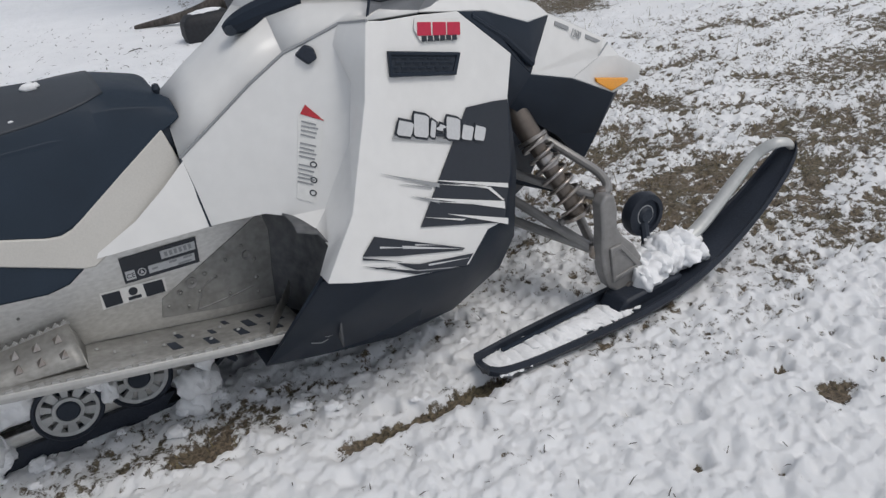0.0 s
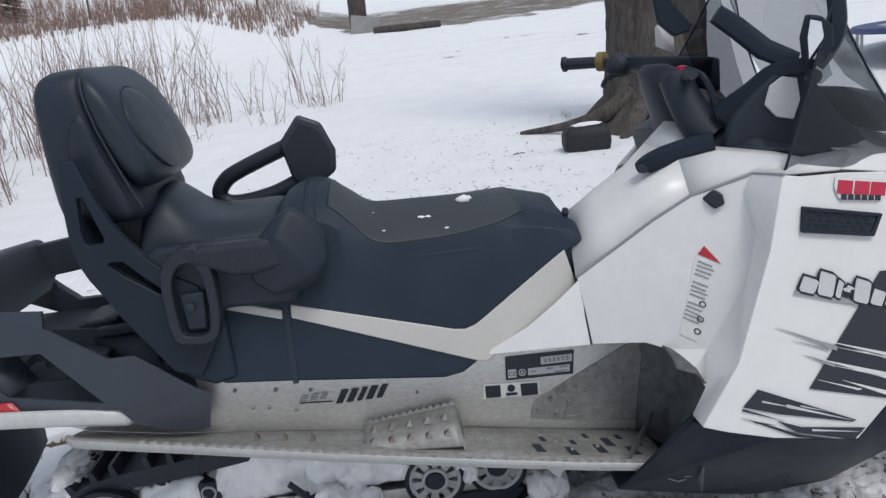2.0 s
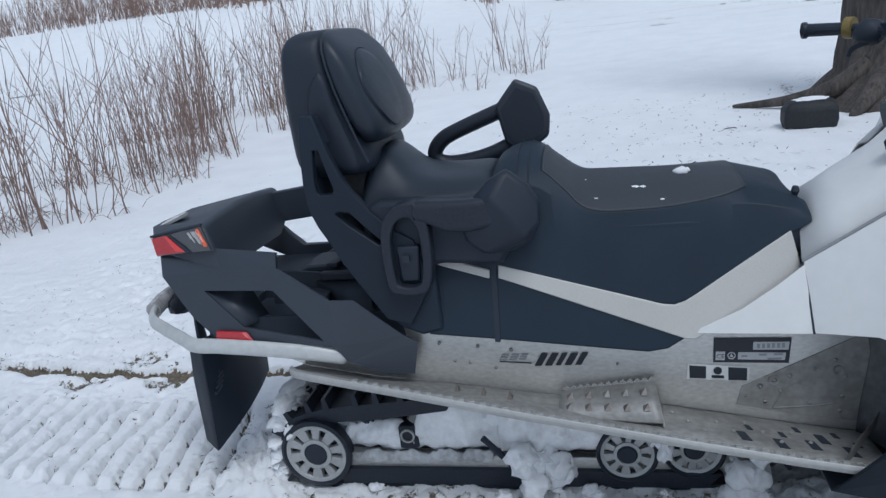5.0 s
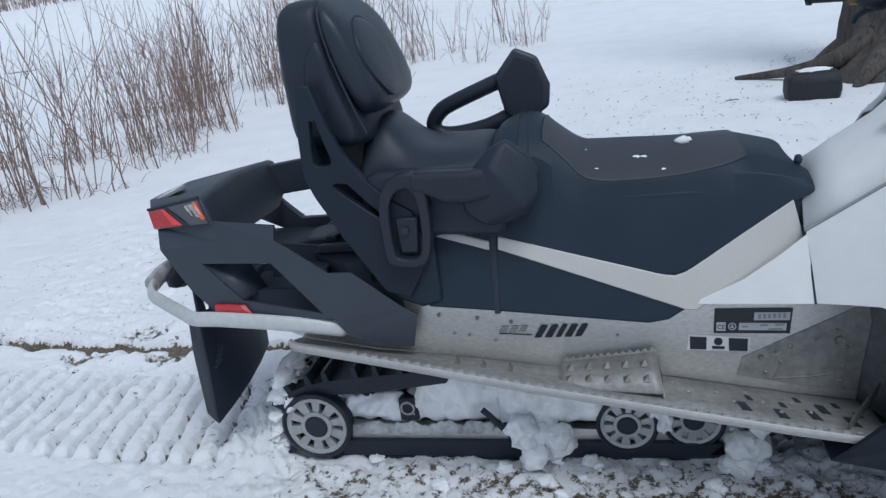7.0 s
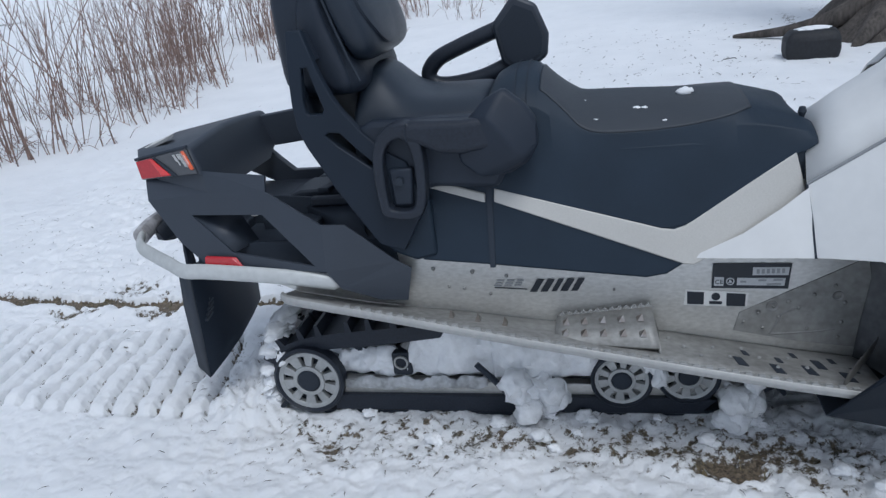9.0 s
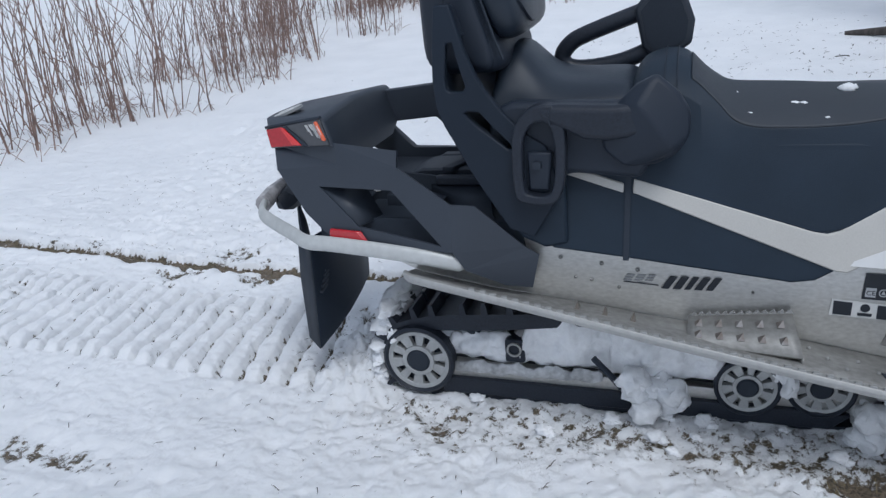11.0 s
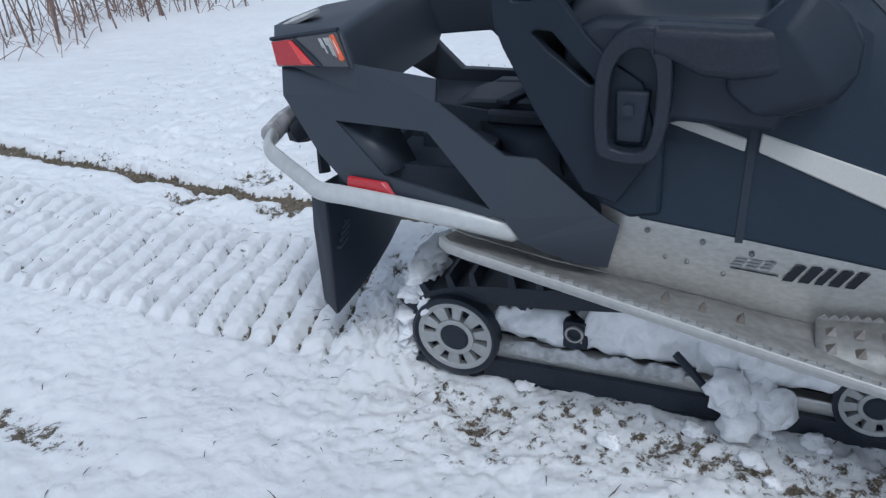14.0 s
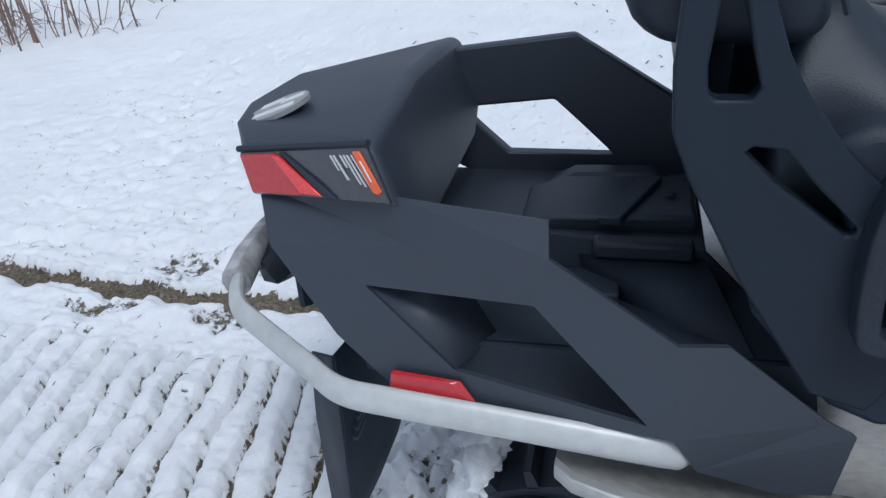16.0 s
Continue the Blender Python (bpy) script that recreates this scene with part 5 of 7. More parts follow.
wheel(0.0, 0.103, 0.096)
wheel(0.80, 0.103, 0.074)
wheel(0.955, 0.110, 0.074, 0.008)
pair("slide_rail", prism([(0.05, 0.055), (0.95, 0.04), (1.12, 0.10), (1.10, 0.13), (0.93, 0.075), (0.05, 0.098)], 0.02, 0.05), ALU, sled, "aluminium slide rail", bevel=0.003)
part("runner_strip", prism([(0.06, 0.012), (0.98, 0.006), (1.02, 0.045), (0.95, 0.05), (0.06, 0.058)], 0.006, 0.026), RUBBER, sled, "dark runner under the rail", bevel=0.003)
part("shock_block", prism(rounded(0.228, 0.278, 0.108, 0.172, 0.006), 0.02, 0.08), RUBBER, sled, "black suspension bracket", bevel=0.003)
part("block_eye", lathe([(0.019, -0.002), (0.019, 0.01), (0.0145, 0.01), (0.0145, -0.002)], (0.252, 0.016, 0.146), "y", 24), EDGE, sled)
part("swing_arm", tube([(0.21, 0.05, 0.16), (0.16, 0.05, 0.165), (0.10, 0.06, 0.20)], 0.016, 10), DULL, sled)
part("swing_arm", tube([(0.26, 0.05, 0.17), (0.30, 0.08, 0.23), (0.42, 0.1, 0.27)], 0.018, 10), GREY, sled)
part("front_arm", tube(curve([(0.45, 0.0, 0.15), (0.49, -0.005, 0.11), (0.545, -0.008, 0.05), (0.60, -0.006, 0.03)], 4), 0.008, 8), DULL, sled)
part("inner_wall", box(0.0, 1.2, 0.29, 0.30, 0.05, 0.30), DULL, sled)


# ---- front bodywork ----
N, O, P, G0 = (1.526, -0.290, 0.813), (1.478, -0.336, 0.683), (1.388, -0.398, 0.50), (1.302, -0.440, 0.408)
FR = {k: (x, fp(x, z), z) for k, (x, z) in dict(n2=(1.556, 0.808), o2=(1.509, 0.674), p2=(1.420, 0.52), g2=(1.345, 0.392), b1=(1.439, 0.355), b2=(1.622, 0.302), b3=(1.696, 0.348), k1=(1.742, 0.346), k0=(1.794, 0.443), l0=(1.834, 0.590), l1=(1.870, 0.670), m0=(1.742, 0.785), m1=(1.641, 0.800)).items()}
KN = {k: (x, kp(x, z), z) for k, (x, z) in dict(a=(1.168, 0.600), s0=(1.25, 0.662), s1=(1.325, 0.719), s2=(1.397, 0.767), s3=(1.434, 0.780), s4=(1.502, 0.806), b=(1.179, 0.463), c1=(1.208, 0.467), c2=(1.280, 0.475), c3=(1.318, 0.465), t1=(1.484, 0.770), t2=(1.495, 0.700), t3=(1.462, 0.590), t4=(1.385, 0.47), u1=(1.28, 0.60), u2=(1.38, 0.62)).items()}
D1, E1, F1 = (1.342, -0.300, 0.455), (1.352, -0.330, 0.425), (1.318, -0.350, 0.382)
vs = list(KN.values()) + [N, O, P, G0, D1, E1, F1] + list(FR.values())
ix = {k: i for i, k in enumerate(list(KN) + ["N", "O", "P", "G", "D", "E", "F"] + list(FR))}
fs = ["a s0 u1", "s0 s1 u1", "s1 s2 u2 u1", "s2 s3 t1 t2 u2", "s3 s4 t1", "a u1 c1 b", "u1 c2 c1", "u1 u2 c2", "u2 t3 c2", "u2 t2 t3", "c2 t3 t4 c3", "s4 N t1", "t1 N O t2", "t2 O P t3", "t3 P t4", "t4 P E D", "c3 t4 D", "P G F E",
      "N n2 o2 O", "O o2 p2 P", "P p2 g2 G", "n2 m1 l1 o2", "m1 m0 l1", "o2 l1 l0 k0 p2", "p2 k0 k1 b3", "p2 b3 b2 b1 g2"]
bm = mesh(vs, [tuple(ix[k] for k in f.split()) for f in fs])
panel = pair("side_panel", bm, WHITE, sled, "glossy white side panel with a knee hollow", solid=0.006, bevel=0.010, angle=50, seg=4)

# black graphics, badge and sticker shapes on the front of the panel
def ink(outline, mat=INK, name="graphic", lift=0.0065, parent=None, label=""):
    return flat(outline, fp, mat, name, parent or panel, lift, label)

ink([(1.708, 0.604), (1.79, 0.593), (1.829, 0.585), (1.794, 0.443), (1.745, 0.345), (1.524, 0.426)], label="black side graphic")
ink([(1.415, 0.453), (1.621, 0.341), (1.612, 0.340), (1.453, 0.398), (1.380, 0.430)], label="black side graphic")
ink([(1.449, 0.386), (1.499, 0.361), (1.639, 0.321), (1.612, 0.306), (1.490, 0.353), (1.466, 0.371)], label="black side graphic")
for q in ([(1.375, 0.413), (1.495, 0.348), (1.600, 0.308), (1.487, 0.3455)], [(1.379, 0.427), (1.462, 0.383), (1.378, 0.4235)], [(1.400, 0.399), (1.445, 0.379), (1.400, 0.396)]):
    ink(q, INK, "streak", 0.0065)
# white blades that run into the black from its slanting edge
for q in ([(1.566, 0.506), (1.778, 0.420), (1.776, 0.411)], [(1.545, 0.478), (1.757, 0.388), (1.754, 0.373)], [(1.597, 0.424), (1.757, 0.350), (1.753, 0.338)], [(1.555, 0.467), (1.70, 0.405), (1.69, 0.4065)], [(1.590, 0.488), (1.72, 0.436), (1.71, 0.4365)],
          [(1.63, 0.475), (1.717, 0.431), (1.752, 0.392), (1.757, 0.392), (1.726, 0.431)], [(1.54, 0.440), (1.64, 0.396), (1.63, 0.3965)]):
    ink(q, WHITE, "streak", 0.0085)
for q in ([(1.464, 0.555), (1.594, 0.488), (1.592, 0.480)], [(1.520, 0.490), (1.585, 0.459), (1.583, 0.451)], [(1.500, 0.522), (1.575, 0.488), (1.573, 0.485)]):
    ink(q, GREYINK, "streak", 0.0068)
for q in ([(1.47, 0.412), (1.615, 0.342), (1.47, 0.406)], [(1.42, 0.432), (1.50, 0.395), (1.42, 0.4285)], [(1.52, 0.352), (1.625, 0.318), (1.52, 0.3485)], [(1.50, 0.402), (1.56, 0.374), (1.50, 0.3995)]):
    ink(q, PALEGREY, "streak", 0.008)
badge = ink([(1.523, 0.616), (1.730, 0.540), (1.728, 0.534), (1.521, 0.610)], INK, "side_badge", 0.0070, label="silver maker's badge as plain slanted shapes")
for x, z, w, h in ((1.521, 0.609, 0.034, 0.024), (1.560, 0.594, 0.034, 0.040), (1.598, 0.580, 0.012, 0.030), (1.616, 0.588, 0.018, 0.008), (1.638, 0.564, 0.034, 0.040), (1.676, 0.550, 0.028, 0.026), (1.709, 0.538, 0.028, 0.026)):
    d_ = 0.010
    for e_, mat_, lift_ in ((0.005, INK, 0.0085), (0.0, PALEGREY, 0.0105)):
        ink([(x - e_, z + 0.004), (x + 0.003, z - 0.001 - e_), (x + w * 0.85, z - w * 0.36 - e_), (x + w + e_, z - w * 0.36 + 0.004), (x + w + d_ + e_, z + h - w * 0.40 - 0.004), (x + w + d_ - 0.004, z + h - w * 0.38 + e_), (x + d_ + 0.003, z + h + e_), (x + d_ - e_, z + h - 0.004)], mat_, "badge_bar", lift_, badge)
line = ink([(1.509, 0.606), (1.513, 0.610), (1.650, 0.558), (1.647, 0.553)], GREYINK, "badge_line", 0.008, label="small grey lettering as a bar")
seller = ink([(1.620, 0.780), (1.627, 0.797), (1.746, 0.771), (1.738, 0.745), (1.728, 0.737), (1.628, 0.757)], PAPER, "dealer_sticker", 0.008, label="crimson and black dealer sticker as bars")
for x in (1.624, 1.662, 1.699):
    z = 0.7665 - (x - 1.624) * 0.22
    ink([(x, z), (x + 0.034, z - 0.0075), (x + 0.040, z + 0.016), (x + 0.007, z + 0.0235)], CRIMSON, "print_bar", 0.0095, seller)
for i_ in range(6):
    x = 1.632 + 0.0155 * i_
    z = 0.7535 - (x - 1.632) * 0.20
    ink([(x, z), (x + 0.012, z - 0.0024), (x + 0.014, z + 0.0075), (x + 0.002, z + 0.010)], INK, "print_bar", 0.0095, seller)
# side vent with honeycomb slats
vent = ink([(1.549, 0.752), (1.715, 0.708), (1.695, 0.678), (1.541, 0.716)], DULL, "side_vent", 0.009, label="black honeycomb side vent")
for r_ in range(4):
    for c_ in range(7):
        u, v = (c_ + 0.5 + 0.4 * (r_ % 2)) / 7.8, (r_ + 0.5) / 4
        cx = (1.549 + (1.715 - 1.549) * u) * (1 - v) + (1.541 + (1.695 - 1.541) * u) * v
        cz = (0.752 + (0.708 - 0.752) * u) * (1 - v) + (0.716 + (0.678 - 0.716) * u) * v
        if u < 0.96:
            ink([(cx - 0.008, cz - 0.001), (cx + 0.007, cz - 0.005), (cx + 0.008, cz - 0.0025), (cx - 0.007, cz + 0.0015)], SLEEK, "vent_slat", 0.0125, vent)
ring = ring_prism([(1.546, 0.757), (1.722, 0.711), (1.698, 0.673), (1.537, 0.712)], [(1.552, 0.749), (1.710, 0.708), (1.692, 0.681), (1.545, 0.718)], lambda x, z: fp(x, z, 0.013), lambda x, z: fp(x, z, 0.004))
part("vent_frame", ring, SLEEK, vent, bevel=0.0015)
# knee side: warning sticker, latch, seams
tag = flat([(1.389, 0.655), (1.405, 0.672), (1.429, 0.637), (1.425, 0.630), (1.368, 0.486), (1.341, 0.499)], kp, PAPER, "warning_sticker", panel, 0.0055, "white warning sticker with a red corner")
flat([(1.392, 0.655), (1.405, 0.671), (1.428, 0.637)], kp, RED, "red_corner", tag, 0.007)
for r_ in range(15):
    v = r_ / 15
    x0, z0 = 1.391 - 0.042 * v, 0.643 - 0.118 * v
    w_ = 0.022 + 0.006 * ((r_ * 5) % 3) / 3
    if r_ not in (4, 9):
        flat([(x0, z0), (x0 + w_, z0 - 0.010), (x0 + w_ - 0.001, z0 - 0.013), (x0 - 0.001, z0 - 0.003)], kp, GREYINK, "print_bar", tag, 0.007)
for x, z in ((1.387, 0.559), (1.379, 0.530), (1.371, 0.506)):
    o_ = [(x + 0.006 * math.cos(t), z + 0.006 * math.sin(t)) for t in np.linspace(0, 6, 12)]
    part("print_ring", ring_prism(o_, [(x + (p - x) * 0.7, z + (q - z) * 0.7) for p, q in o_], lambda u, w: kp(u, w, 0.007), lambda u, w: kp(u, w, 0.005)), INK, tag)
part("panel_latch", prism([(1.414, 0.762), (1.436, 0.779), (1.447, 0.772), (1.448, 0.752), (1.430, 0.742)], lambda x, z: kp(x, z, 0.016), lambda x, z: kp(x, z, -0.01)), RUBBER, panel, "black rubber panel latch", bevel=0.004)
seam = [KN[k] for k in ("a", "s0", "s1", "s2", "s3", "s4")] + [N]
pair("seam", tube([(x, y - 0.003, z + 0.001) for x, y, z in seam], 0.0035, 6), GREYINK, panel)
pair("seam", tube([(1.168, kp(1.168, 0.6) - 0.002, 0.60), (1.175, kp(1.175, 0.53) - 0.002, 0.53), (1.179, kp(1.179, 0.463) - 0.002, 0.463)], 0.003, 6), DULL, panel)

# white cowl wedge between seat and panel
wedge = [(0.945, 0.453), (1.181, 0.463), (1.170, 0.594), (1.12, 0.554), (1.05, 0.505)]
bm = mesh([(x, -0.090 - 0.216 * (x - 0.953) + 0.34 * (z - 0.453), z) for x, z in wedge], [(0, 1, 2, 3, 4)])
pair("cowl_wedge", bm, WHITE, sled, "white plastic wedge below the seat band", solid=0.006, angle=0)
part("cowl_gap", prism([(1.12, 0.57), (1.172, 0.60), (1.172, 0.665), (1.12, 0.66)], -0.046, -0.02), DULL, sled)
# upper cowl in white and the dark console in it
UP = [[KN[k] for k in ("s2", "s3", "s4")] + [N],
      [(1.403, -0.088, 0.826), (1.472, -0.132, 0.840), (1.551, -0.220, 0.835), (1.575, -0.255, 0.825)],
      [(1.41, -0.04, 0.838), (1.48, -0.10, 0.846), (1.555, -0.19, 0.838), (1.59, -0.23, 0.828)]]
pair("upper_cowl", sheet(UP), WHITE, sled, "white upper cowl", solid=0.005, angle=55)
OVER = [[KN[k] for k in ("a", "s0", "s1", "s2")],
        [(1.172, -0.042, 0.655), (1.245, -0.040, 0.712), (1.320, -0.045, 0.768), (1.403, -0.088, 0.826)],
        [(1.185, 0.03, 0.688), (1.252, 0.03, 0.738), (1.330, 0.025, 0.790), (1.405, 0.0, 0.836)],
        [(1.190, 0.09, 0.700), (1.255, 0.09, 0.746), (1.335, 0.09, 0.795), (1.386, 0.09, 0.841)],
        [(1.190, MID, 0.682), (1.268, MID, 0.728), (1.351, MID, 0.778), (1.404, MID, 0.825)],
        [(1.190, 0.20, 0.640), (1.270, 0.20, 0.692), (1.355, 0.20, 0.742), (1.420, 0.20, 0.795)],
        [(1.190, 0.30, 0.570), (1.265, 0.30, 0.615), (1.335, 0.31, 0.660), (1.403, 0.34, 0.72)],
        [(x, 2 * MID - y, z - 0.11) for x, y, z in (KN[k] for k in ("a", "s0", "s1", "s2"))]]
part("front_cowl", sheet(OVER), WHITE, sled, "white cowl ahead of the seat", solid=0.005, angle=60)
bm = mesh([(1.386, 0.09, 0.841), (1.437, 0.09, 0.887), (1.46, 0.05, 0.884), (1.485, 0.0, 0.850), (1.41, -0.04, 0.838), (1.405, 0.0, 0.836), (1.46, 0.16, 0.86), (1.404, MID, 0.825)], [(0, 1, 2, 5), (5, 2, 3, 4), (0, 7, 6, 1)])
part("cowl_cheek", bm, WHITE, sled, "white cheek of the cowl", solid=0.005)
bm = mesh([N, (1.575, -0.255, 0.825), (1.59, -0.23, 0.828), (1.648, -0.262, 0.802), (1.692, -0.222, 0.817), (1.70, -0.19, 0.824)], [(0, 3, 4, 1), (1, 4, 5, 2)])
pair("cowl_strip", bm, WHITE, sled, "white strip at the windshield foot", solid=0.005)
bm = loft([[(1.44, -0.085, 0.838), (1.44, -0.02, 0.76), (1.44, 0.32, 0.76), (1.44, 0.385, 0.838), (1.44, 0.22, 0.85), (1.44, 0.08, 0.85)],
           [(1.55, -0.165, 0.84), (1.55, -0.1, 0.78), (1.55, 0.4, 0.78), (1.55, 0.465, 0.84), (1.55, 0.25, 0.93), (1.55, 0.05, 0.93)],
           [(1.80, -0.15, 0.805), (1.80, -0.1, 0.76), (1.80, 0.4, 0.76), (1.80, 0.45, 0.805), (1.80, 0.25, 0.835), (1.80, 0.05, 0.835)]])
part("console", bm, DULL, sled, "black dashboard console", bevel=0.012, angle=25)
part("knee_pad", tube(curve([(1.330, -0.028, 0.812), (1.37, -0.045, 0.826), (1.42, -0.065, 0.838), (1.48, -0.09, 0.850)], 4), [0.010, 0.015, 0.019, 0.022, 0.024, 0.026, 0.027, 0.028, 0.029, 0.03, 0.03, 0.03, 0.03], 10), SLEEK, sled, "black rubber knee pad")
part("knee_pad_end", lathe([(0.0, -0.005), (0.010, -0.004), (0.012, 0.012), (0.0, 0.012)], (1.338, -0.050, 0.812), "y", 14), DULL, sled)

part("dash_side", prism([(1.49, 0.835), (1.515, 0.905), (1.553, 0.947), (1.594, 0.988), (1.65, 0.986), (1.70, 0.90), (1.76, 0.835), (1.70, 0.815), (1.55, 0.82)], lambda x, z: -0.118 - 0.25 * (x - 1.55), lambda x, z: -0.09 - 0.25 * (x - 1.55)), DULL, sled, "black dashboard side", bevel=0.006)
# hood, headlight and nose
hl = [(2.040, -0.150, 0.711), (2.285, -0.050, 0.592), (2.340, -0.046, 0.535), (2.440, -0.02, 0.480), (2.432, -0.02, 0.449), (2.266, -0.106, 0.463), (2.080, -0.174, 0.556), (1.947, -0.194, 0.600)]
ct = [(2.08, MID, 0.738), (2.33, MID, 0.610), (2.40, MID, 0.54), (2.465, MID, 0.48), (2.455, MID, 0.445)]
q0, V1, V2 = (1.742, -0.250, 0.785), (1.832, -0.208, 0.765), (1.957, -0.186, 0.714)
M1 = (2.2, -0.13, 0.575)
bm = mesh([hl[0], hl[1], M1, hl[6], hl[7], hl[2], hl[3], hl[4], hl[5], *ct], [(0, 1, 2, 3, 4), (1, 5, 2), (2, 5, 6, 7, 8, 3), (0, 9, 10, 1), (1, 10, 11, 5), (5, 11, 12, 6), (6, 12, 13, 7)])
head = pair("headlight_cover", bm, WHITE, sled, "white headlight cowl", solid=0.005, bevel=0.003, angle=14)
lens = [(2.181, -0.143, 0.527), (2.338, -0.086, 0.481), (2.332, -0.088, 0.473), (2.252, -0.117, 0.472), (2.184, -0.142, 0.515)]
bm = loft([lens, [(x + 0.004, y + 0.012, z) for x, y, z in lens]])
pair("turn_reflector", bm, AMBER, head, "amber side reflector", bevel=0.002)
pair("cover_seam", tube([hl[6], M1, (2.27, -0.085, 0.59)], 0.0022, 6), GREYINK, head)
bm = mesh([q0, V1, V2, hl[0], hl[7], FR["l1"]], [(0, 1, 5), (1, 2, 4, 5), (2, 3, 4)])
pair("hood_vent", bm, SLEEK, sled, "black triangular hood vent", solid=0.006, bevel=0.003)
pair("vent_rib", tube([(1.78, -0.235, 0.765), (1.87, -0.222, 0.70), (1.95, -0.20, 0.625)], 0.009, 8), SLEEK, sled)
RG = [(1.645, -0.258, 0.803), (1.692, -0.222, 0.817), (1.806, -0.200, 0.802), (1.907, -0.152, 0.775), (2.028, -0.122, 0.736)]
CR = [(1.69, MID, 0.85), (1.81, MID, 0.838), (1.91, MID, 0.81), (2.06, MID, 0.755)]
bm = mesh([q0, V1, V2, hl[0], *RG, *CR, ct[0]], [(4, 0, 5), (0, 1, 6, 5), (1, 2, 7, 6), (2, 3, 8, 7), (5, 6, 10, 9), (6, 7, 11, 10), (7, 8, 12, 11), (8, 3, 13, 12)])
pair("hood", bm, WHITE, sled, "white hood", solid=0.005, bevel=0.004, angle=14)
txt = bpy.data.curves.new("number_mark", "FONT")
txt.body, txt.size, txt.extrude, txt.shear = "1200", 0.026, 0.0006, 0.3
num = new("number_mark", txt)
num.parent = head
vx = (Vector(hl[1]) - Vector(hl[0])).normalized()
vz = ((Vector(ct[0]) - Vector(hl[0])).cross(vx)).normalized()
vz = -vz if vz.z < 0 else vz
nrm = vx.cross(vz) if vx.cross(vz).y < 0 else -vx.cross(vz)
fn = (Vector(hl[1]) - Vector(hl[0])).cross(Vector(hl[7]) - Vector(hl[0])).normalized()
fn = fn if fn.y < 0 else -fn
upv = fn.cross(vx)
upv = upv if upv.z > 0 else -upv
org = Vector(hl[0]).lerp(Vector(hl[1]), 0.36) - upv * 0.026 + fn * 0.006
num.matrix_world = Matrix(((vx.x, upv.x, fn.x, org.x), (vx.y, upv.y, fn.y, org.y), (vx.z, upv.z, fn.z, org.z), (0, 0, 0, 1)))
txt.materials.append(GREYINK)
for u0, u1 in ((0.10, 0.33), (0.64, 0.92)):
    a_, b_ = Vector(hl[0]).lerp(Vector(hl[1]), u0) - upv * 0.008, Vector(hl[0]).lerp(Vector(hl[1]), u1) - upv * 0.008
    q = [a_ + fn * 0.005, b_ + fn * 0.005, b_ - upv * 0.009 + fn * 0.005, a_ - upv * 0.009 + fn * 0.005]
    part("print_bar", mesh([*q, *[p - fn * 0.002 for p in q]], [(0, 1, 2, 3), (7, 6, 5, 4), (0, 4, 5, 1), (1, 5, 6, 2), (2, 6, 7, 3), (3, 7, 4, 0)]), GREYINK, head)
L1, L0 = FR["l1"], FR["l0"]
nose = [L1, hl[7], hl[6], hl[5], (2.36, -0.02, 0.44), (2.243, -0.06, 0.352), (2.19, -0.06, 0.286), (2.088, -0.088, 0.391), (1.892, -0.176, 0.534), L0, (2.36, MID, 0.43), (2.25, MID, 0.33), (2.19, MID, 0.27), (2.06, 0.02, 0.42)]
bm = mesh(nose, [(0, 1, 8, 9), (1, 2, 7, 8), (2, 3, 5, 7), (3, 4, 5), (5, 6, 7), (4, 10, 11, 5), (5, 11, 12, 6)])
pair("lower_nose", bm, SLEEK, sled, "black lower nose cover", solid=0.006, bevel=0.004, angle=14)
part("inner_bay", mesh([(1.88, -0.16, 0.55), (2.10, -0.06, 0.41), (2.10, 0.1, 0.2), (1.86, -0.05, 0.2)], [(0, 1, 2, 3)]), DULL, sled, solid=0.01)
# belly pan
bl = [FR["g2"], FR["b1"], FR["b2"], FR["b3"], FR["k1"], FR["k0"], FR["l0"], (1.845, -0.255, 0.43), (1.815, -0.262, 0.26), (1.772, -0.25, 0.185), (1.642, -0.235, 0.118), (1.493, -0.23, 0.105), (1.316, -0.23, 0.137), (1.196, -0.215, 0.155), (1.225, -0.262, 0.218), (1.318, -0.345, 0.368)]
bm = mesh(bl, [(0, 1, 12, 13, 14, 15), (1, 2, 10, 11, 12), (2, 3, 9, 10), (3, 4, 8, 9), (4, 5, 7, 8), (5, 6, 7)])
pan = pair("belly_pan", bm, SLEEK, sled, "black belly pan with scratches", solid=0.006, bevel=0.005, angle=16)
bm = mesh([(1.316, -0.23, 0.137), (1.493, -0.23, 0.105), (1.642, -0.235, 0.118), (1.772, -0.25, 0.185), (1.815, -0.262, 0.26), (1.316, MID, 0.12), (1.493, MID, 0.09), (1.642, MID, 0.10), (1.772, MID, 0.165), (1.815, MID, 0.26), (1.845, -0.255, 0.43), (1.845, MID, 0.43), (1.196, -0.215, 0.155), (1.196, MID, 0.155)], [(0, 1, 6, 5), (1, 2, 7, 6), (2, 3, 8, 7), (3, 4, 9, 8), (4, 10, 11, 9), (12, 0, 5, 13)])
pair("belly_floor", bm, DULL, sled, solid=0.004)
part("foot_guard", mesh([(1.224, -0.259, 0.214), (1.318, -0.346, 0.372), (1.362, -0.30, 0.38), (1.350, -0.14, 0.205)], [(0, 1, 2, 3)]), SLEEK, sled, "black inner flank of the belly pan", solid=0.006)
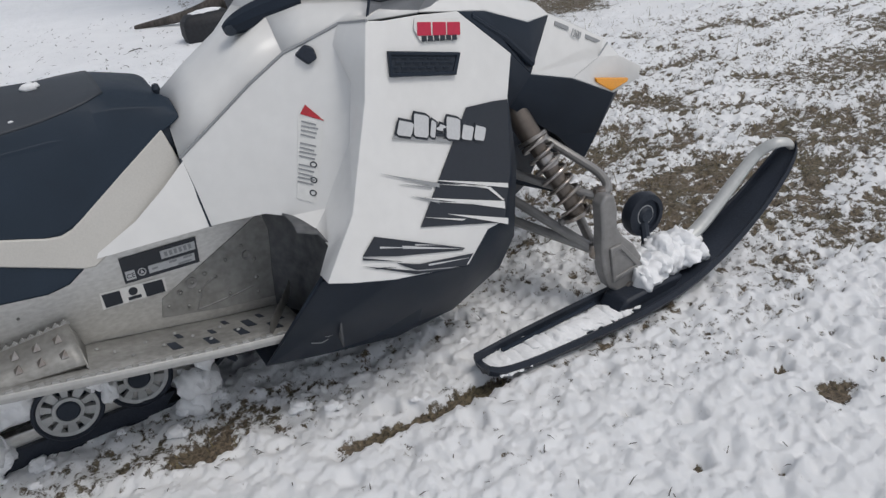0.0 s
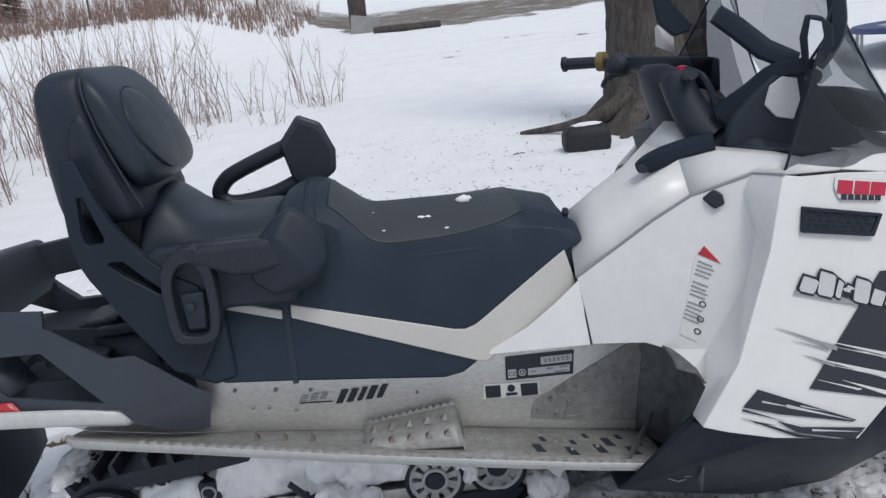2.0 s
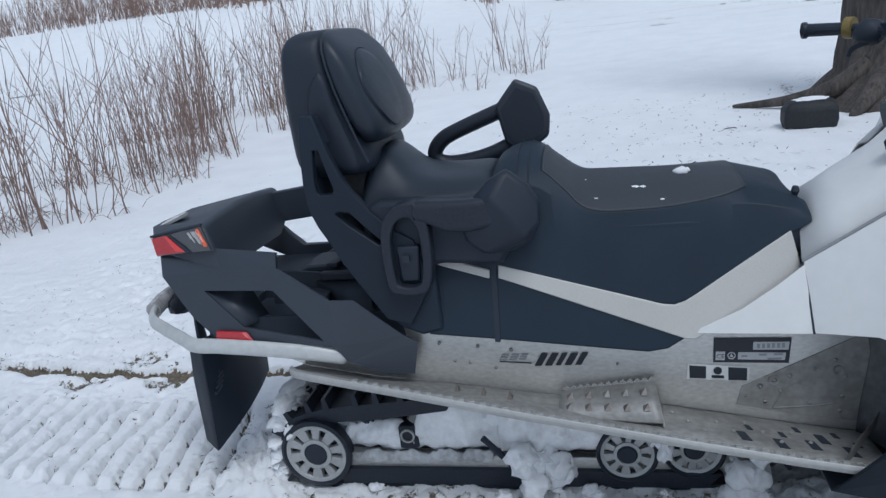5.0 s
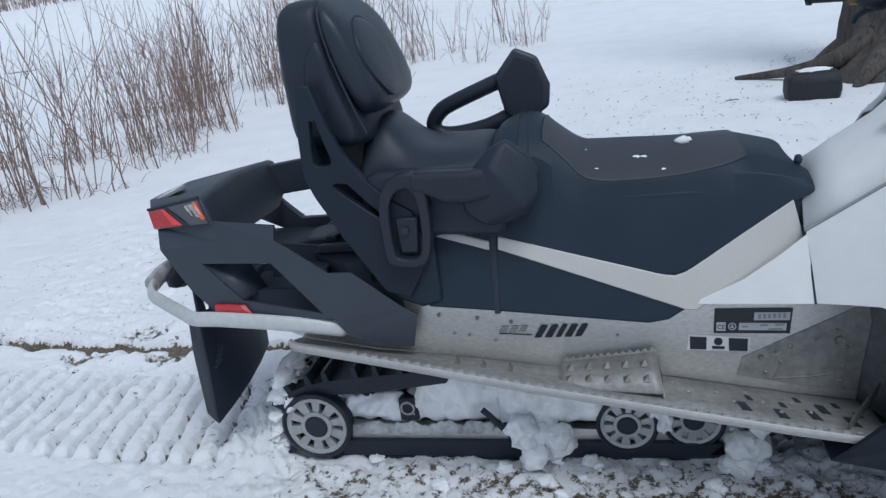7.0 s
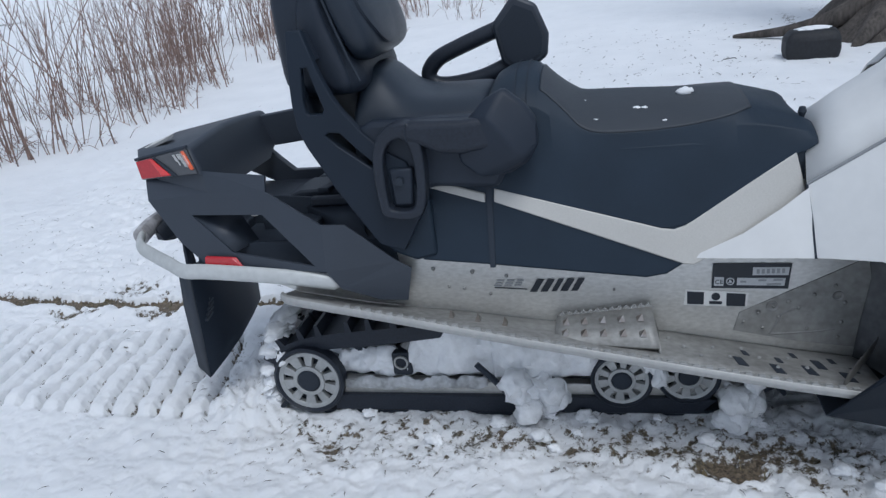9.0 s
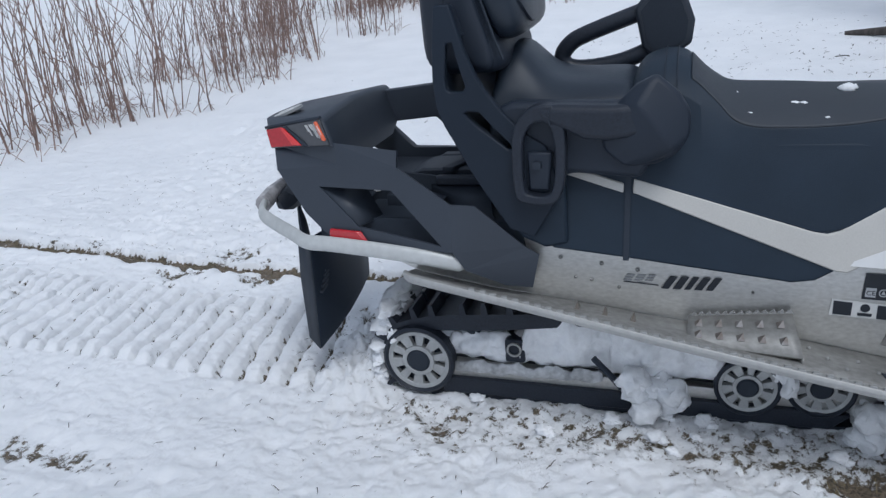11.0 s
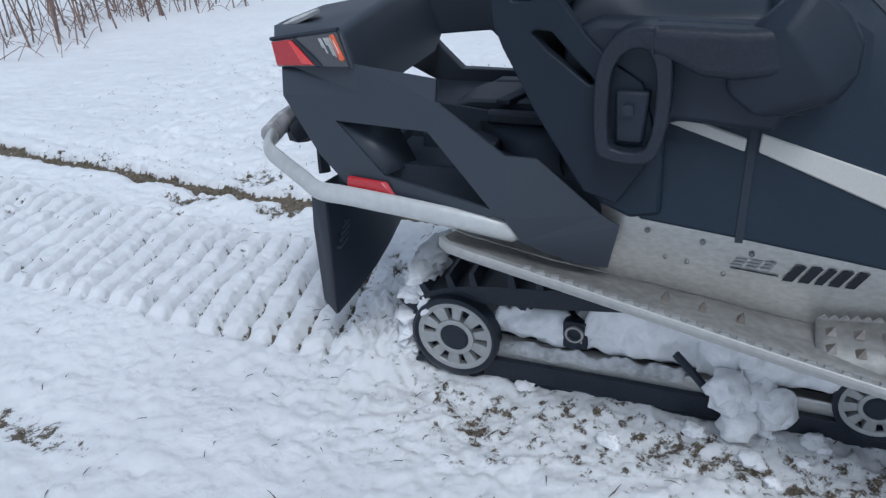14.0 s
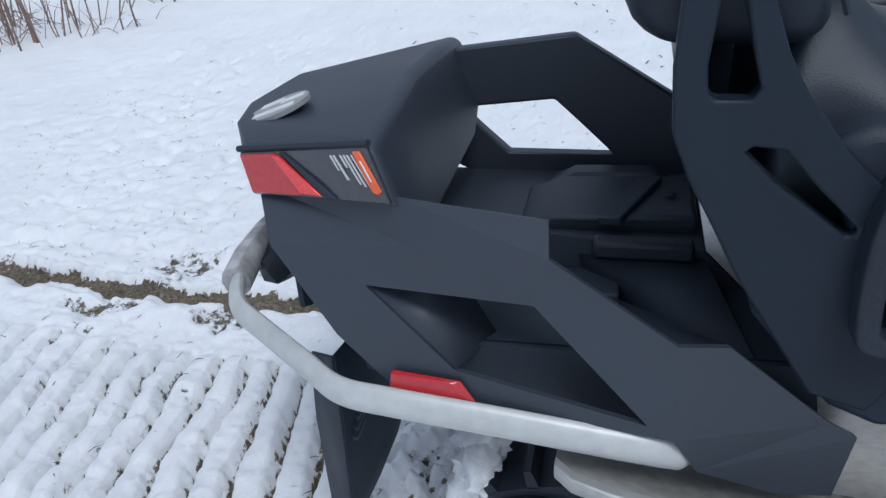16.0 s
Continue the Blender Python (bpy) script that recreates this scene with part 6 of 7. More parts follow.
# the toe cup: one hollow black moulding between tunnel and side panel
cup = []
for z, back in ((0.195, 0.0), (0.24, 0.004), (0.29, 0.010), (0.34, 0.018), (0.385, 0.024), (0.425, 0.018), (0.455, 0.0), (0.472, -0.04)):
    cup.append([(x + back, y, z) for x, y in ((1.284, -0.0605), (1.300, -0.082), (1.322, -0.120), (1.340, -0.170), (1.348, -0.225), (1.346, -0.280), (1.338, -0.325))])
part("toe_cup", sheet([[p for p in curve(row, 3)] for row in cup]), MOTTLED, sled, "hollow black rubber toe cup", angle=60, solid=0.004)
bm = prism([(1.455, 0.196), (1.522, 0.290), (1.560, 0.278), (1.505, 0.190)], lambda x, z: -0.268 - 0.545 * (z - 0.17), lambda x, z: -0.20)
part("pan_pocket", bm, DULL, pan, bevel=0.003)
for i_ in range(9):
    x, z = 1.285 + 0.017 * i_, 0.205 + 0.012 * ((i_ * 5) % 4)
    part("scratch", tube([(x, -0.262 - 0.5 * (z - 0.17), z), (x + 0.02, -0.264 - 0.5 * (z - 0.163), z - 0.006), (x + 0.035 + 0.01 * (i_ % 3), -0.264 - 0.5 * (z - 0.158), z - 0.002)], 0.0012, 5), GREYINK, pan)

# windshield, mirror and handlebar
WS = [[(1.533, -0.274, 0.806), (1.573, -0.25, 0.892), (1.611, -0.225, 0.969), (1.655, -0.19, 1.055), (1.70, -0.16, 1.15)],
      [(1.66, -0.258, 0.806), (1.70, -0.22, 0.89), (1.715, -0.18, 0.96), (1.72, -0.14, 1.06), (1.725, -0.12, 1.16)],
      [(1.80, -0.19, 0.800), (1.824, -0.13, 0.895), (1.79, -0.11, 0.97), (1.75, -0.09, 1.07), (1.73, -0.08, 1.17)]]
pair("windshield_wing", sheet(WS), TINT, sled, "smoked windshield side wing")
CW = [[(1.824, -0.13, 0.895), (1.75, -0.09, 1.07), (1.69, -0.06, 1.19), (1.64, -0.03, 1.27)], [(1.88, -0.02, 0.905), (1.79, 0.0, 1.075), (1.72, 0.02, 1.20), (1.66, 0.04, 1.29)], [(1.90, MID, 0.905), (1.80, MID, 1.08), (1.73, MID, 1.205), (1.67, MID, 1.30)]]
pair("windshield", sheet(CW), TINT, sled, "tall smoked windshield", subsurf=1)
pair("shield_edge", tube(WS[0], 0.003, 6), SLEEK, sled)
pair("shield_edge", tube(WS[2], 0.0025, 6), SLEEK, sled)
pair("shield_edge", tube(curve(CW[0], 4), 0.003, 6), CLEAR, sled)
bm = mesh([(1.824, -0.128, 0.893), (1.880, -0.095, 0.898), (1.972, -0.045, 0.775), (1.935, -0.07, 0.768), (1.805, -0.18, 0.798), (1.90, MID, 0.903), (2.0, MID, 0.785)], [(0, 1, 2, 3, 4), (1, 5, 6, 2), (0, 5, 1)])
pair("gauge_cowl", bm, SLEEK, sled, "black windshield base cowl", solid=0.006, bevel=0.004)
bm = mesh([(1.846, -0.118, 0.892), (1.884, -0.098, 0.897), (1.930, -0.072, 0.852), (1.970, -0.052, 0.793), (1.948, -0.072, 0.785), (1.884, -0.104, 0.850)], [(0, 1, 2, 5), (5, 2, 3, 4)])
pair("cowl_lens", bm, PAPER, sled, "white glossy marker strip", solid=0.006)
bm = sheet([[(1.47, 0.15, 1.24), (1.48, 0.11, 1.12), (1.50, 0.09, 1.02), (1.54, 0.06, 0.92)], [(1.54, 0.06, 1.25), (1.55, 0.02, 1.12), (1.565, -0.01, 1.0), (1.585, -0.03, 0.91)]])
part("inner_deflector", bm, TINT, sled, "smoked inner deflector")
part("shield_bar", tube([(1.505, -0.05, 1.112), (1.545, -0.055, 1.080), (1.585, -0.09, 1.032), (1.63, -0.13, 1.002)], [0.020, 0.022, 0.022, 0.020], 8, flat=0.6), SLEEK, sled, "black windshield bracket")
part("shield_bar", tube(curve([(1.515, -0.045, 0.900), (1.553, -0.08, 0.945), (1.594, -0.12, 0.988), (1.653, -0.16, 0.993)], 4), [0.030, 0.028, 0.025, 0.022, 0.020, 0.018, 0.017, 0.017, 0.017, 0.017, 0.017, 0.017, 0.017], 8, flat=0.5), SLEEK, sled, "black windshield bracket")
part("shield_bar", tube(curve([(1.655, -0.16, 0.995), (1.675, -0.165, 1.02), (1.695, -0.165, 1.06), (1.70, -0.15, 1.12)], 4), [0.018] * 13, 8, flat=0.5), SLEEK, sled, "black windshield bracket")
part("bar_hood", prism([(1.429, 1.19), (1.453, 1.140), (1.491, 1.095), (1.486, 1.083), (1.450, 1.074), (1.414, 1.109), (1.40, 1.19)], 0.04, 0.06), SLEEK, sled, "black deflector bracket", bevel=0.004)
# added pale plate: imitates bright snow seen through the gap between the brackets
part("pale_window", prism([(1.601, 0.978), (1.628, 0.972), (1.634, 0.930), (1.622, 0.890), (1.590, 0.898), (1.568, 0.925), (1.578, 0.962)], lambda x, z: -0.124 - 0.25 * (x - 1.55), lambda x, z: -0.119 - 0.25 * (x - 1.55)), PALEGREY, sled, "pale plate standing in for an opening onto bright snow", bevel=0.004)
MR = [(1.625, 1.092), (1.650, 1.086), (1.672, 1.066), (1.674, 1.03), (1.655, 0.996), (1.620, 1.002), (1.614, 1.05)]
mirror = part("mirror", prism(MR, -0.195, -0.172), SLEEK, sled, "black side mirror", bevel=0.005)
part("mirror_glass", prism([(1.624, 1.082), (1.645, 1.076), (1.650, 1.05), (1.638, 1.008), (1.622, 1.010), (1.619, 1.05)], -0.1985, -0.194), CHROME, mirror)
part("mirror_ball", lathe([(0, -0.014), (0.014, -0.008), (0.014, 0.008), (0, 0.014)], (1.637, -0.185, 0.975), "y", 14), RUBBER, mirror)
bm = loft([oval(1.52, 0.84, 0.075, 0.12, 14), oval(1.495, 0.90, 0.065, 0.10, 14), oval(1.47, 0.955, 0.058, 0.085, 14), oval(1.45, 0.995, 0.045, 0.07, 14), oval(1.44, 1.012, 0.025, 0.045, 14)])
part("steering_pad", bm, DULL, sled, "black padded steering post", angle=80)
part("handlebar", tube(curve([(1.30, 0.50, 1.022), (1.36, 0.45, 1.020), (1.44, 0.38, 1.012), (1.47, 0.25, 0.985), (1.465, MID, 0.975), (1.47, 0.05, 0.985), (1.44, -0.08, 1.0)], 5), 0.012, 10), DULL, sled, "black handlebar")
grip = part("hand_grip", tube([(1.300, 0.505, 1.022), (1.306, 0.50, 1.022), (1.385, 0.437, 1.019)], [0.0165, 0.0165, 0.0155], 14), RUBBER, sled, "black rubber hand grip")
part("grip_end", lathe([(0.0, -0.006), (0.02, -0.005), (0.021, 0.006), (0.0, 0.008)], (1.302, 0.503, 1.022), "x", 16), RUBBER, grip)
part("lever_clamp", tube([(1.382, 0.439, 1.021), (1.397, 0.427, 1.020)], 0.026, 12), YELLOW, sled, "worn yellow lever clamp")
part("brake_block", lumpy((1.425, 0.40, 1.008), (0.04, 0.035, 0.032), 7, 0.18, 2), DULL, sled, "black lever and switch block")
part("brake_lever", tube(curve([(1.42, 0.39, 0.985), (1.395, 0.42, 0.972), (1.39, 0.44, 0.955)], 4), 0.007, 8), DULL, sled)
part("bar_cover", loft([[(1.44 + 0.10 * u, 0.37 - 0.33 * u + dy, 1.015 - 0.03 * u + dz) for dy, dz in ((-0.025, -0.022 - 0.02 * u), (0.025, -0.022 - 0.02 * u), (0.025, 0.014 + 0.02 * u), (-0.025, 0.018 + 0.02 * u))] for u in (0, 0.35, 0.7, 1.0)]), SLEEK, sled, "black handlebar cover", bevel=0.008)
part("wind_tab", mesh([(1.428, 0.10, 1.056), (1.471, 0.10, 1.035), (1.468, 0.10, 1.073), (1.437, 0.10, 1.105), (1.428, 0.10, 1.098)], [(0, 1, 2, 3, 4)]), PALEGREY, sled, "pale wind tab", solid=0.004)
part("kill_switch", lathe([(0, -0.01), (0.012, -0.008), (0.012, 0.008), (0, 0.01)], (1.473, 0.07, 1.0), "z", 12), CRIMSON, sled, "red stop button")
for k, pts in enumerate(([(1.47, 0.07, 0.995), (1.445, 0.04, 0.985), (1.44, 0.03, 0.94), (1.47, 0.02, 0.88)], [(1.48, 0.06, 1.0), (1.50, 0.02, 0.985), (1.515, 0.0, 0.94), (1.52, -0.02, 0.88)])):
    part("cable", tube(curve(pts, 5), 0.008, 8), RUBBER, sled)
part("grip_cover", tube(curve([(1.455, 0.06, 0.985), (1.465, 0.03, 0.93), (1.48, 0.0, 0.88), (1.50, -0.02, 0.85)], 4), 0.038, 12), DULL, sled)

# front suspension
top_, bot_ = Vector((1.925, -0.125, 0.535)), Vector((2.005, -0.282, 0.238))
ax = (bot_ - top_).normalized()
shock = part("shock_absorber", tube([top_, top_.lerp(bot_, 0.36), top_.lerp(bot_, 0.365), top_.lerp(bot_, 0.95)], [0.028, 0.028, 0.021, 0.021], 14), BRONZE, sled, "grey shock absorber")
sx = ax.cross(Vector((0, 1, 0))).normalized()
sy = ax.cross(sx)
helix = [top_.lerp(bot_, 0.33 + 0.60 * s / 96) + 0.034 * (math.cos(s * 2 * math.pi * 7 / 96) * sx + math.sin(s * 2 * math.pi * 7 / 96) * sy) for s in range(97)]
part("coil_spring", tube(helix, 0.0048, 8), STEEL, shock, "worn steel coil spring")
for u, r_ in ((0.32, 0.039), (0.36, 0.037), (0.945, 0.038)):
    part("spring_seat", tube([top_.lerp(bot_, u - 0.012), top_.lerp(bot_, u + 0.012)], r_, 18), STEEL, shock)
part("shock_band", tube([top_.lerp(bot_, 0.47), top_.lerp(bot_, 0.56)], 0.024, 12), STEEL, shock)
UJ, LJ = Vector((2.045, -0.300, 0.300)), Vector((2.015, -0.310, 0.165))
part("upper_arm", tube(curve([(1.90, -0.11, 0.358), (1.98, -0.20, 0.318), (2.03, -0.285, 0.300), UJ], 4), 0.0115, 10), GREY, sled, "grey tubular upper suspension arm")
part("upper_arm", tube(curve([(2.02, -0.10, 0.415), (2.07, -0.18, 0.36), (2.092, -0.25, 0.325), (2.08, -0.29, 0.302), UJ], 4), 0.0115, 10), GREY, sled, "grey tubular upper suspension arm")
part("lower_arm", tube([(1.90, -0.095, 0.292), (1.97, -0.22, 0.215), LJ], 0.0125, 10), GREY, sled, "grey tubular lower suspension arm")
part("lower_arm", tube([(1.90, -0.085, 0.222), (1.96, -0.20, 0.192), LJ], 0.0125, 10), GREY, sled, "grey tubular lower suspension arm")
part("lower_arm", tube([(2.10, -0.07, 0.24), (2.06, -0.20, 0.20), LJ], 0.0125, 10), GREY, sled, "grey tubular lower suspension arm")
part("sway_link", tube([(1.97, -0.235, 0.23), (2.03, -0.25, 0.245)], 0.01, 8), GREY, sled)
part("steering_rod", tube([(1.95, -0.05, 0.30), (2.06, -0.27, 0.28)], 0.008, 8), DULL, sled)
for p in (UJ, LJ):
    part("ball_joint", lathe([(0, -0.02), (0.014, -0.018), (0.017, 0), (0.014, 0.018), (0, 0.02)], p, "z", 14), STEEL, sled)
bm = prism([(2.008, 0.30), (2.025, 0.318), (2.05, 0.312), (2.058, 0.275), (2.056, 0.225), (2.072, 0.196), (2.108, 0.160), (2.138, 0.105), (2.138, 0.06), (2.11, 0.045), (2.05, 0.045), (2.022, 0.075), (2.008, 0.12), (2.004, 0.17), (2.010, 0.23)], -0.350, -0.312)
leg = part("ski_leg", bm, GREY, sled, "grey cast ski leg", bevel=0.007, seg=3)
part("leg_web", ring_prism([(2.026, 0.180), (2.062, 0.182), (2.128, 0.100), (2.032, 0.086)], [(2.037, 0.168), (2.057, 0.169), (2.106, 0.107), (2.042, 0.098)], -0.357, -0.345), GREY, leg, bevel=0.002)
part("leg_window", prism([(2.037, 0.168), (2.057, 0.169), (2.106, 0.107), (2.042, 0.098)], -0.3515, -0.345), GREY, leg)
part("leg_bolt", lathe([(0, -0.008), (0.011, -0.007), (0.012, 0.0), (0, 0.004)], (2.085, -0.352, 0.055), "y", 10), STEEL, leg)
disc = part("ski_wheel", lathe([(0.056, -0.017), (0.061, 0.0), (0.056, 0.017), (0.042, 0.021), (0.042, -0.019)], (2.215, -0.262, 0.180), "y", 32), RUBBER, sled, "small black transport wheel beside the ski")
part("wheel_hub", lathe([(0.0, -0.018), (0.017, -0.020), (0.024, -0.012), (0.044, -0.010), (0.044, 0.014), (0, 0.014)], (2.215, -0.262, 0.180), "y", 24), DULL, disc)
# grey ring that paints a highlight round the hub
part("wheel_glint", ring_prism([(2.215 + 0.027 * math.cos(t), 0.18 + 0.027 * math.sin(t)) for t in np.linspace(0, 6.1, 20)], [(2.215 + 0.023 * math.cos(t), 0.18 + 0.023 * math.sin(t)) for t in np.linspace(0, 6.1, 20)], -0.274, -0.268), GREYINK, disc)
part("wheel_arm", tube([(2.215, -0.262, 0.18), (2.20, -0.29, 0.12), (2.17, -0.32, 0.06)], 0.012, 8), DULL, disc)

# skis: a shallow black channel that turns up at the tip, with a grey handle loop
SK = [(1.625, 0.030, 0.030), (1.66, 0.020, 0.045), (1.75, 0.016, 0.058), (1.90, 0.016, 0.066), (2.05, 0.018, 0.070), (2.20, 0.032, 0.066), (2.33, 0.068, 0.058), (2.43, 0.112, 0.051), (2.52, 0.165, 0.044), (2.585, 0.215, 0.036), (2.622, 0.250, 0.025), (2.632, 0.266, 0.014)]
def ski(yc):
    rings = []
    for x, z, w in SK:
        rings.append([(x, yc - w, z + 0.026), (x, yc - w - 0.004, z + 0.012), (x, yc - w * 0.9, z - 0.004), (x, yc - 0.012, z - 0.006), (x, yc, z - 0.014), (x, yc + 0.012, z - 0.006), (x, yc + w * 0.9, z - 0.004), (x, yc + w + 0.004, z + 0.012), (x, yc + w, z + 0.026), (x, yc + w * 0.86, z + 0.022), (x, yc + w * 0.82, z + 0.006), (x, yc, z + 0.006), (x, yc - w * 0.82, z + 0.006), (x, yc - w * 0.86, z + 0.022)])
    return loft(rings)
rows_ = curve([(x, z, w) for x, z, w in SK], 4)
SK = [(p.x, p.y, max(p.z, 0.01)) for p in rows_]
for yc in (-0.375, 2 * MID + 0.375):
    s_ = part("ski", ski(yc), RUBBER, sled, "black plastic ski turned up at the tip", angle=30)
    part("ski_handle", tube(curve([(2.24, yc + 0.045, 0.075), (2.35, yc + 0.045, 0.118), (2.46, yc + 0.042, 0.200), (2.535, yc + 0.03, 0.268), (2.565, yc, 0.297), (2.60, yc - 0.01, 0.294), (2.632, yc, 0.272)], 5), [0.017 - 0.00024 * min(i, 30) for i in range(31)], 12, flat=1.25), SILVER, s_, "grey ski handle loop")
    part("ski_keel", prism([(1.66, 0.012), (2.25, 0.014), (2.2, -0.012), (1.72, -0.012)], yc - 0.006, yc + 0.006), STEEL, s_)
    part("ski_rib", tube([(1.70, yc + 0.03, 0.03), (1.85, yc + 0.035, 0.034), (1.98, yc + 0.035, 0.04)], 0.006, 6), SLEEK, s_)
    part("ski_saddle", prism([(2.0, 0.02), (2.19, 0.025), (2.22, 0.055), (2.16, 0.062), (2.03, 0.055)], yc - 0.03, yc + 0.05), RUBBER, s_, bevel=0.008)
far_leg = [o for o in sled.children if o.name.split(".")[0] in ("ski_leg", "upper_arm", "lower_arm")]
for o in far_leg:
    c_ = o.copy()
    c_.data = o.data.copy()
    for v in c_.data.vertices:
        v.co.y = 2 * MID - v.co.y
    c_.data.flip_normals()
    scene.collection.objects.link(c_)

# the far side of the cowl falls away behind the crest
for o in [q for p in sled.children for q in (p, *p.children)]:
    if o.name.split(".")[0] in ("side_panel", "upper_cowl", "seam") and o.type == "MESH" and sum(v.co.y for v in o.data.vertices) / len(o.data.vertices) > MID:
        for v in o.data.vertices:
            v.co.z -= 0.085 * max(0.0, min(1.0, (1.56 - v.co.x) / 0.14))


# ---- round the machine ----
TX, TY = 3.52, 6.35
tree = thing("tree", "old broad tree trunk with flaring roots in snow", "tree", at=(TX, TY, height(TX, TY)))


def under(ob, owner):
    """Hangs a part built in world places under a thing that stands elsewhere."""
    ob.parent = owner
    ob.matrix_parent_inverse = Matrix.Translation(owner.location).inverted()
    return ob


rings = []
for z, r in ((-0.1, 0.92), (0.04, 0.78), (0.14, 0.68), (0.3, 0.56), (0.6, 0.50), (1.1, 0.475), (1.8, 0.465), (3.0, 0.47), (5.0, 0.38), (7.5, 0.3)):
    ring = []
    for k in range(64):
        a = 2 * math.pi * k / 64
        flare = max(0, 0.45 - z) * 0.5
        ring.append((TX + math.cos(a) * r * (1 + 0.03 * math.sin(9 * a + z) + flare * 0.5 * math.sin(5 * a + 0.6)), TY + math.sin(a) * r * (1 + 0.03 * math.sin(11 * a) + flare * 0.5 * math.sin(5 * a + 0.6)), height(TX, TY) + z))
    rings.append(ring)
fine = []
for a_, b_ in zip(rings, rings[1:]):
    n_ = max(2, int((b_[0][2] - a_[0][2]) / 0.06))
    for s_ in range(n_):
        fine.append([Vector(p).lerp(Vector(q), s_ / n_) for p, q in zip(a_, b_)])
for r_ in fine:
    for i, v in enumerate(r_):
        w = noise.noise(Vector((v.x * 9, v.y * 9, v.z * 2.2))) * 0.045 + noise.noise(Vector((v.x * 24, v.y * 24, v.z * 5))) * 0.026
        d = Vector((v.x - TX, v.y - TY, 0)).normalized()
        r_[i] = v + d * w
under(part("trunk", loft(fine), BARK, None, "grey-brown furrowed trunk", angle=60), tree)
for pts, r0 in (([(3.15, 6.05, 0.36), (2.85, 6.05, 0.2), (2.5, 6.25, 0.1), (2.05, 6.55, 0.05)], 0.12), ([(3.3, 5.95, 0.3), (3.05, 5.7, 0.14), (2.85, 5.5, 0.0)], 0.15), ([(3.7, 6.0, 0.3), (3.9, 5.7, 0.12), (4.1, 5.5, -0.02)], 0.15)):
    c_ = curve(pts, 6)
    under(part("root", tube(c_, [r0 * (1 - 0.9 * i / len(c_)) for i in range(len(c_))], 12), BARK, None, "long surface root"), tree)
bz = height(2.45, 5.2)
bm = loft([[(2.45 + x * sx, 5.2 + y * sy, bz + z) for x, y in ((-1, -0.7), (-0.3, -1), (0.8, -0.9), (1, 0.2), (0.7, 1), (-0.6, 1), (-1, 0.4))] for z, sx, sy in ((-0.04, 0.20, 0.16), (0.06, 0.225, 0.18), (0.16, 0.22, 0.18), (0.215, 0.17, 0.14))])
block = tagged(part("dark_rock", bm, ROCK, None, bevel=0.02), "dark angular block beside the tree roots", "rock")
tagged(part("snow_patch", lumpy((2.46, 5.22, bz + 0.215), (0.14, 0.11, 0.018), 9, 0.3), PACKED), "patch of snow on the dark block", "snow")

# tyre swing
swing = thing("tyre_swing", "black car tyre hung on a rope", "tyre", at=(4.3, 3.0, 0.2))
prof = [(0.205, -0.095), (0.28, -0.13), (0.335, -0.12), (0.352, -0.085), (0.357, 0.0), (0.352, 0.085), (0.335, 0.12), (0.28, 0.13), (0.205, 0.095), (0.21, 0.08), (0.27, 0.105), (0.32, 0.10), (0.335, 0.0), (0.32, -0.10), (0.27, -0.105), (0.21, -0.08)]
TURN_T = Matrix.Translation((4.3, 3.0, 0.59)) @ pose(0.08, -0.02, 0, 0, 0, 5) @ Matrix.Translation((-4.3, -3.0, -0.59))


def turned(bm):
    bm.transform(TURN_T)
    return bm


under(part("tyre", turned(lathe(prof, (4.3, 3.0, 0.59), "x", 64)), RUBBER, None, "worn black rubber tyre"), swing)
for s_ in (-0.07, 0.0, 0.07):
    under(part("tread_groove", turned(lathe([(0.352, s_ - 0.006), (0.3585, s_ - 0.006), (0.3585, s_ + 0.006), (0.352, s_ + 0.006)], (4.3, 3.0, 0.59), "x", 48)), DULL), swing)
under(part("rope", tube([(4.3, 3.0, 0.90), (4.3, 3.0, 2.0), (4.3, 3.0, 4.2)], 0.012, 8), ROPE), swing)

# trampoline
tz = height(8.6, 7.95)
tramp = thing("trampoline", "round trampoline with a blue edge pad and snow on it", "trampoline", at=(8.6, 7.95, tz))
under(part("edge_pad", lathe([(1.82, 0.38), (1.84, 0.41), (1.80, 0.45), (1.50, 0.45), (1.50, 0.43), (1.78, 0.38)], (8.6, 7.95, tz), "z", 48), BLUE, None, "blue vinyl edge pad"), tramp)
under(part("jump_mat", lathe([(1.50, 0.425), (1.50, 0.44), (0.0, 0.435), (0.0, 0.42)], (8.6, 7.95, tz), "z", 48), GREYINK, None, "grey mat dusted with snow"), tramp)
for k in range(6):
    a = k * math.pi / 3 + 0.35
    p0, p1 = (8.6 + 1.75 * math.cos(a), 7.95 + 1.75 * math.sin(a)), (8.6 + 1.75 * math.cos(a + 0.45), 7.95 + 1.75 * math.sin(a + 0.45))
    under(part("leg", tube([(*p0, tz + 0.41), (*p0, tz + 0.0), (*p1, tz + 0.0), (*p1, tz + 0.41)], 0.022, 8), SILVER, None, "grey steel leg"), tramp)

# snow that lies on and in the machine
def clump(name, label, lumps, seed, mat=PACKED, sub=3):
    bm = bmesh.new()
    for i, (c_, s_) in enumerate(lumps):
        b = lumpy(c_, s_, seed + i * 3.7, 0.42, sub)
        me_ = bpy.data.meshes.new("t")
        b.to_mesh(me_)
        b.free()
        bm.from_mesh(me_)
        bpy.data.meshes.remove(me_)
    return tagged(part(name, bm, mat, None, angle=70), label, "snow", kind="stuff" if len(lumps) > 2 else "")


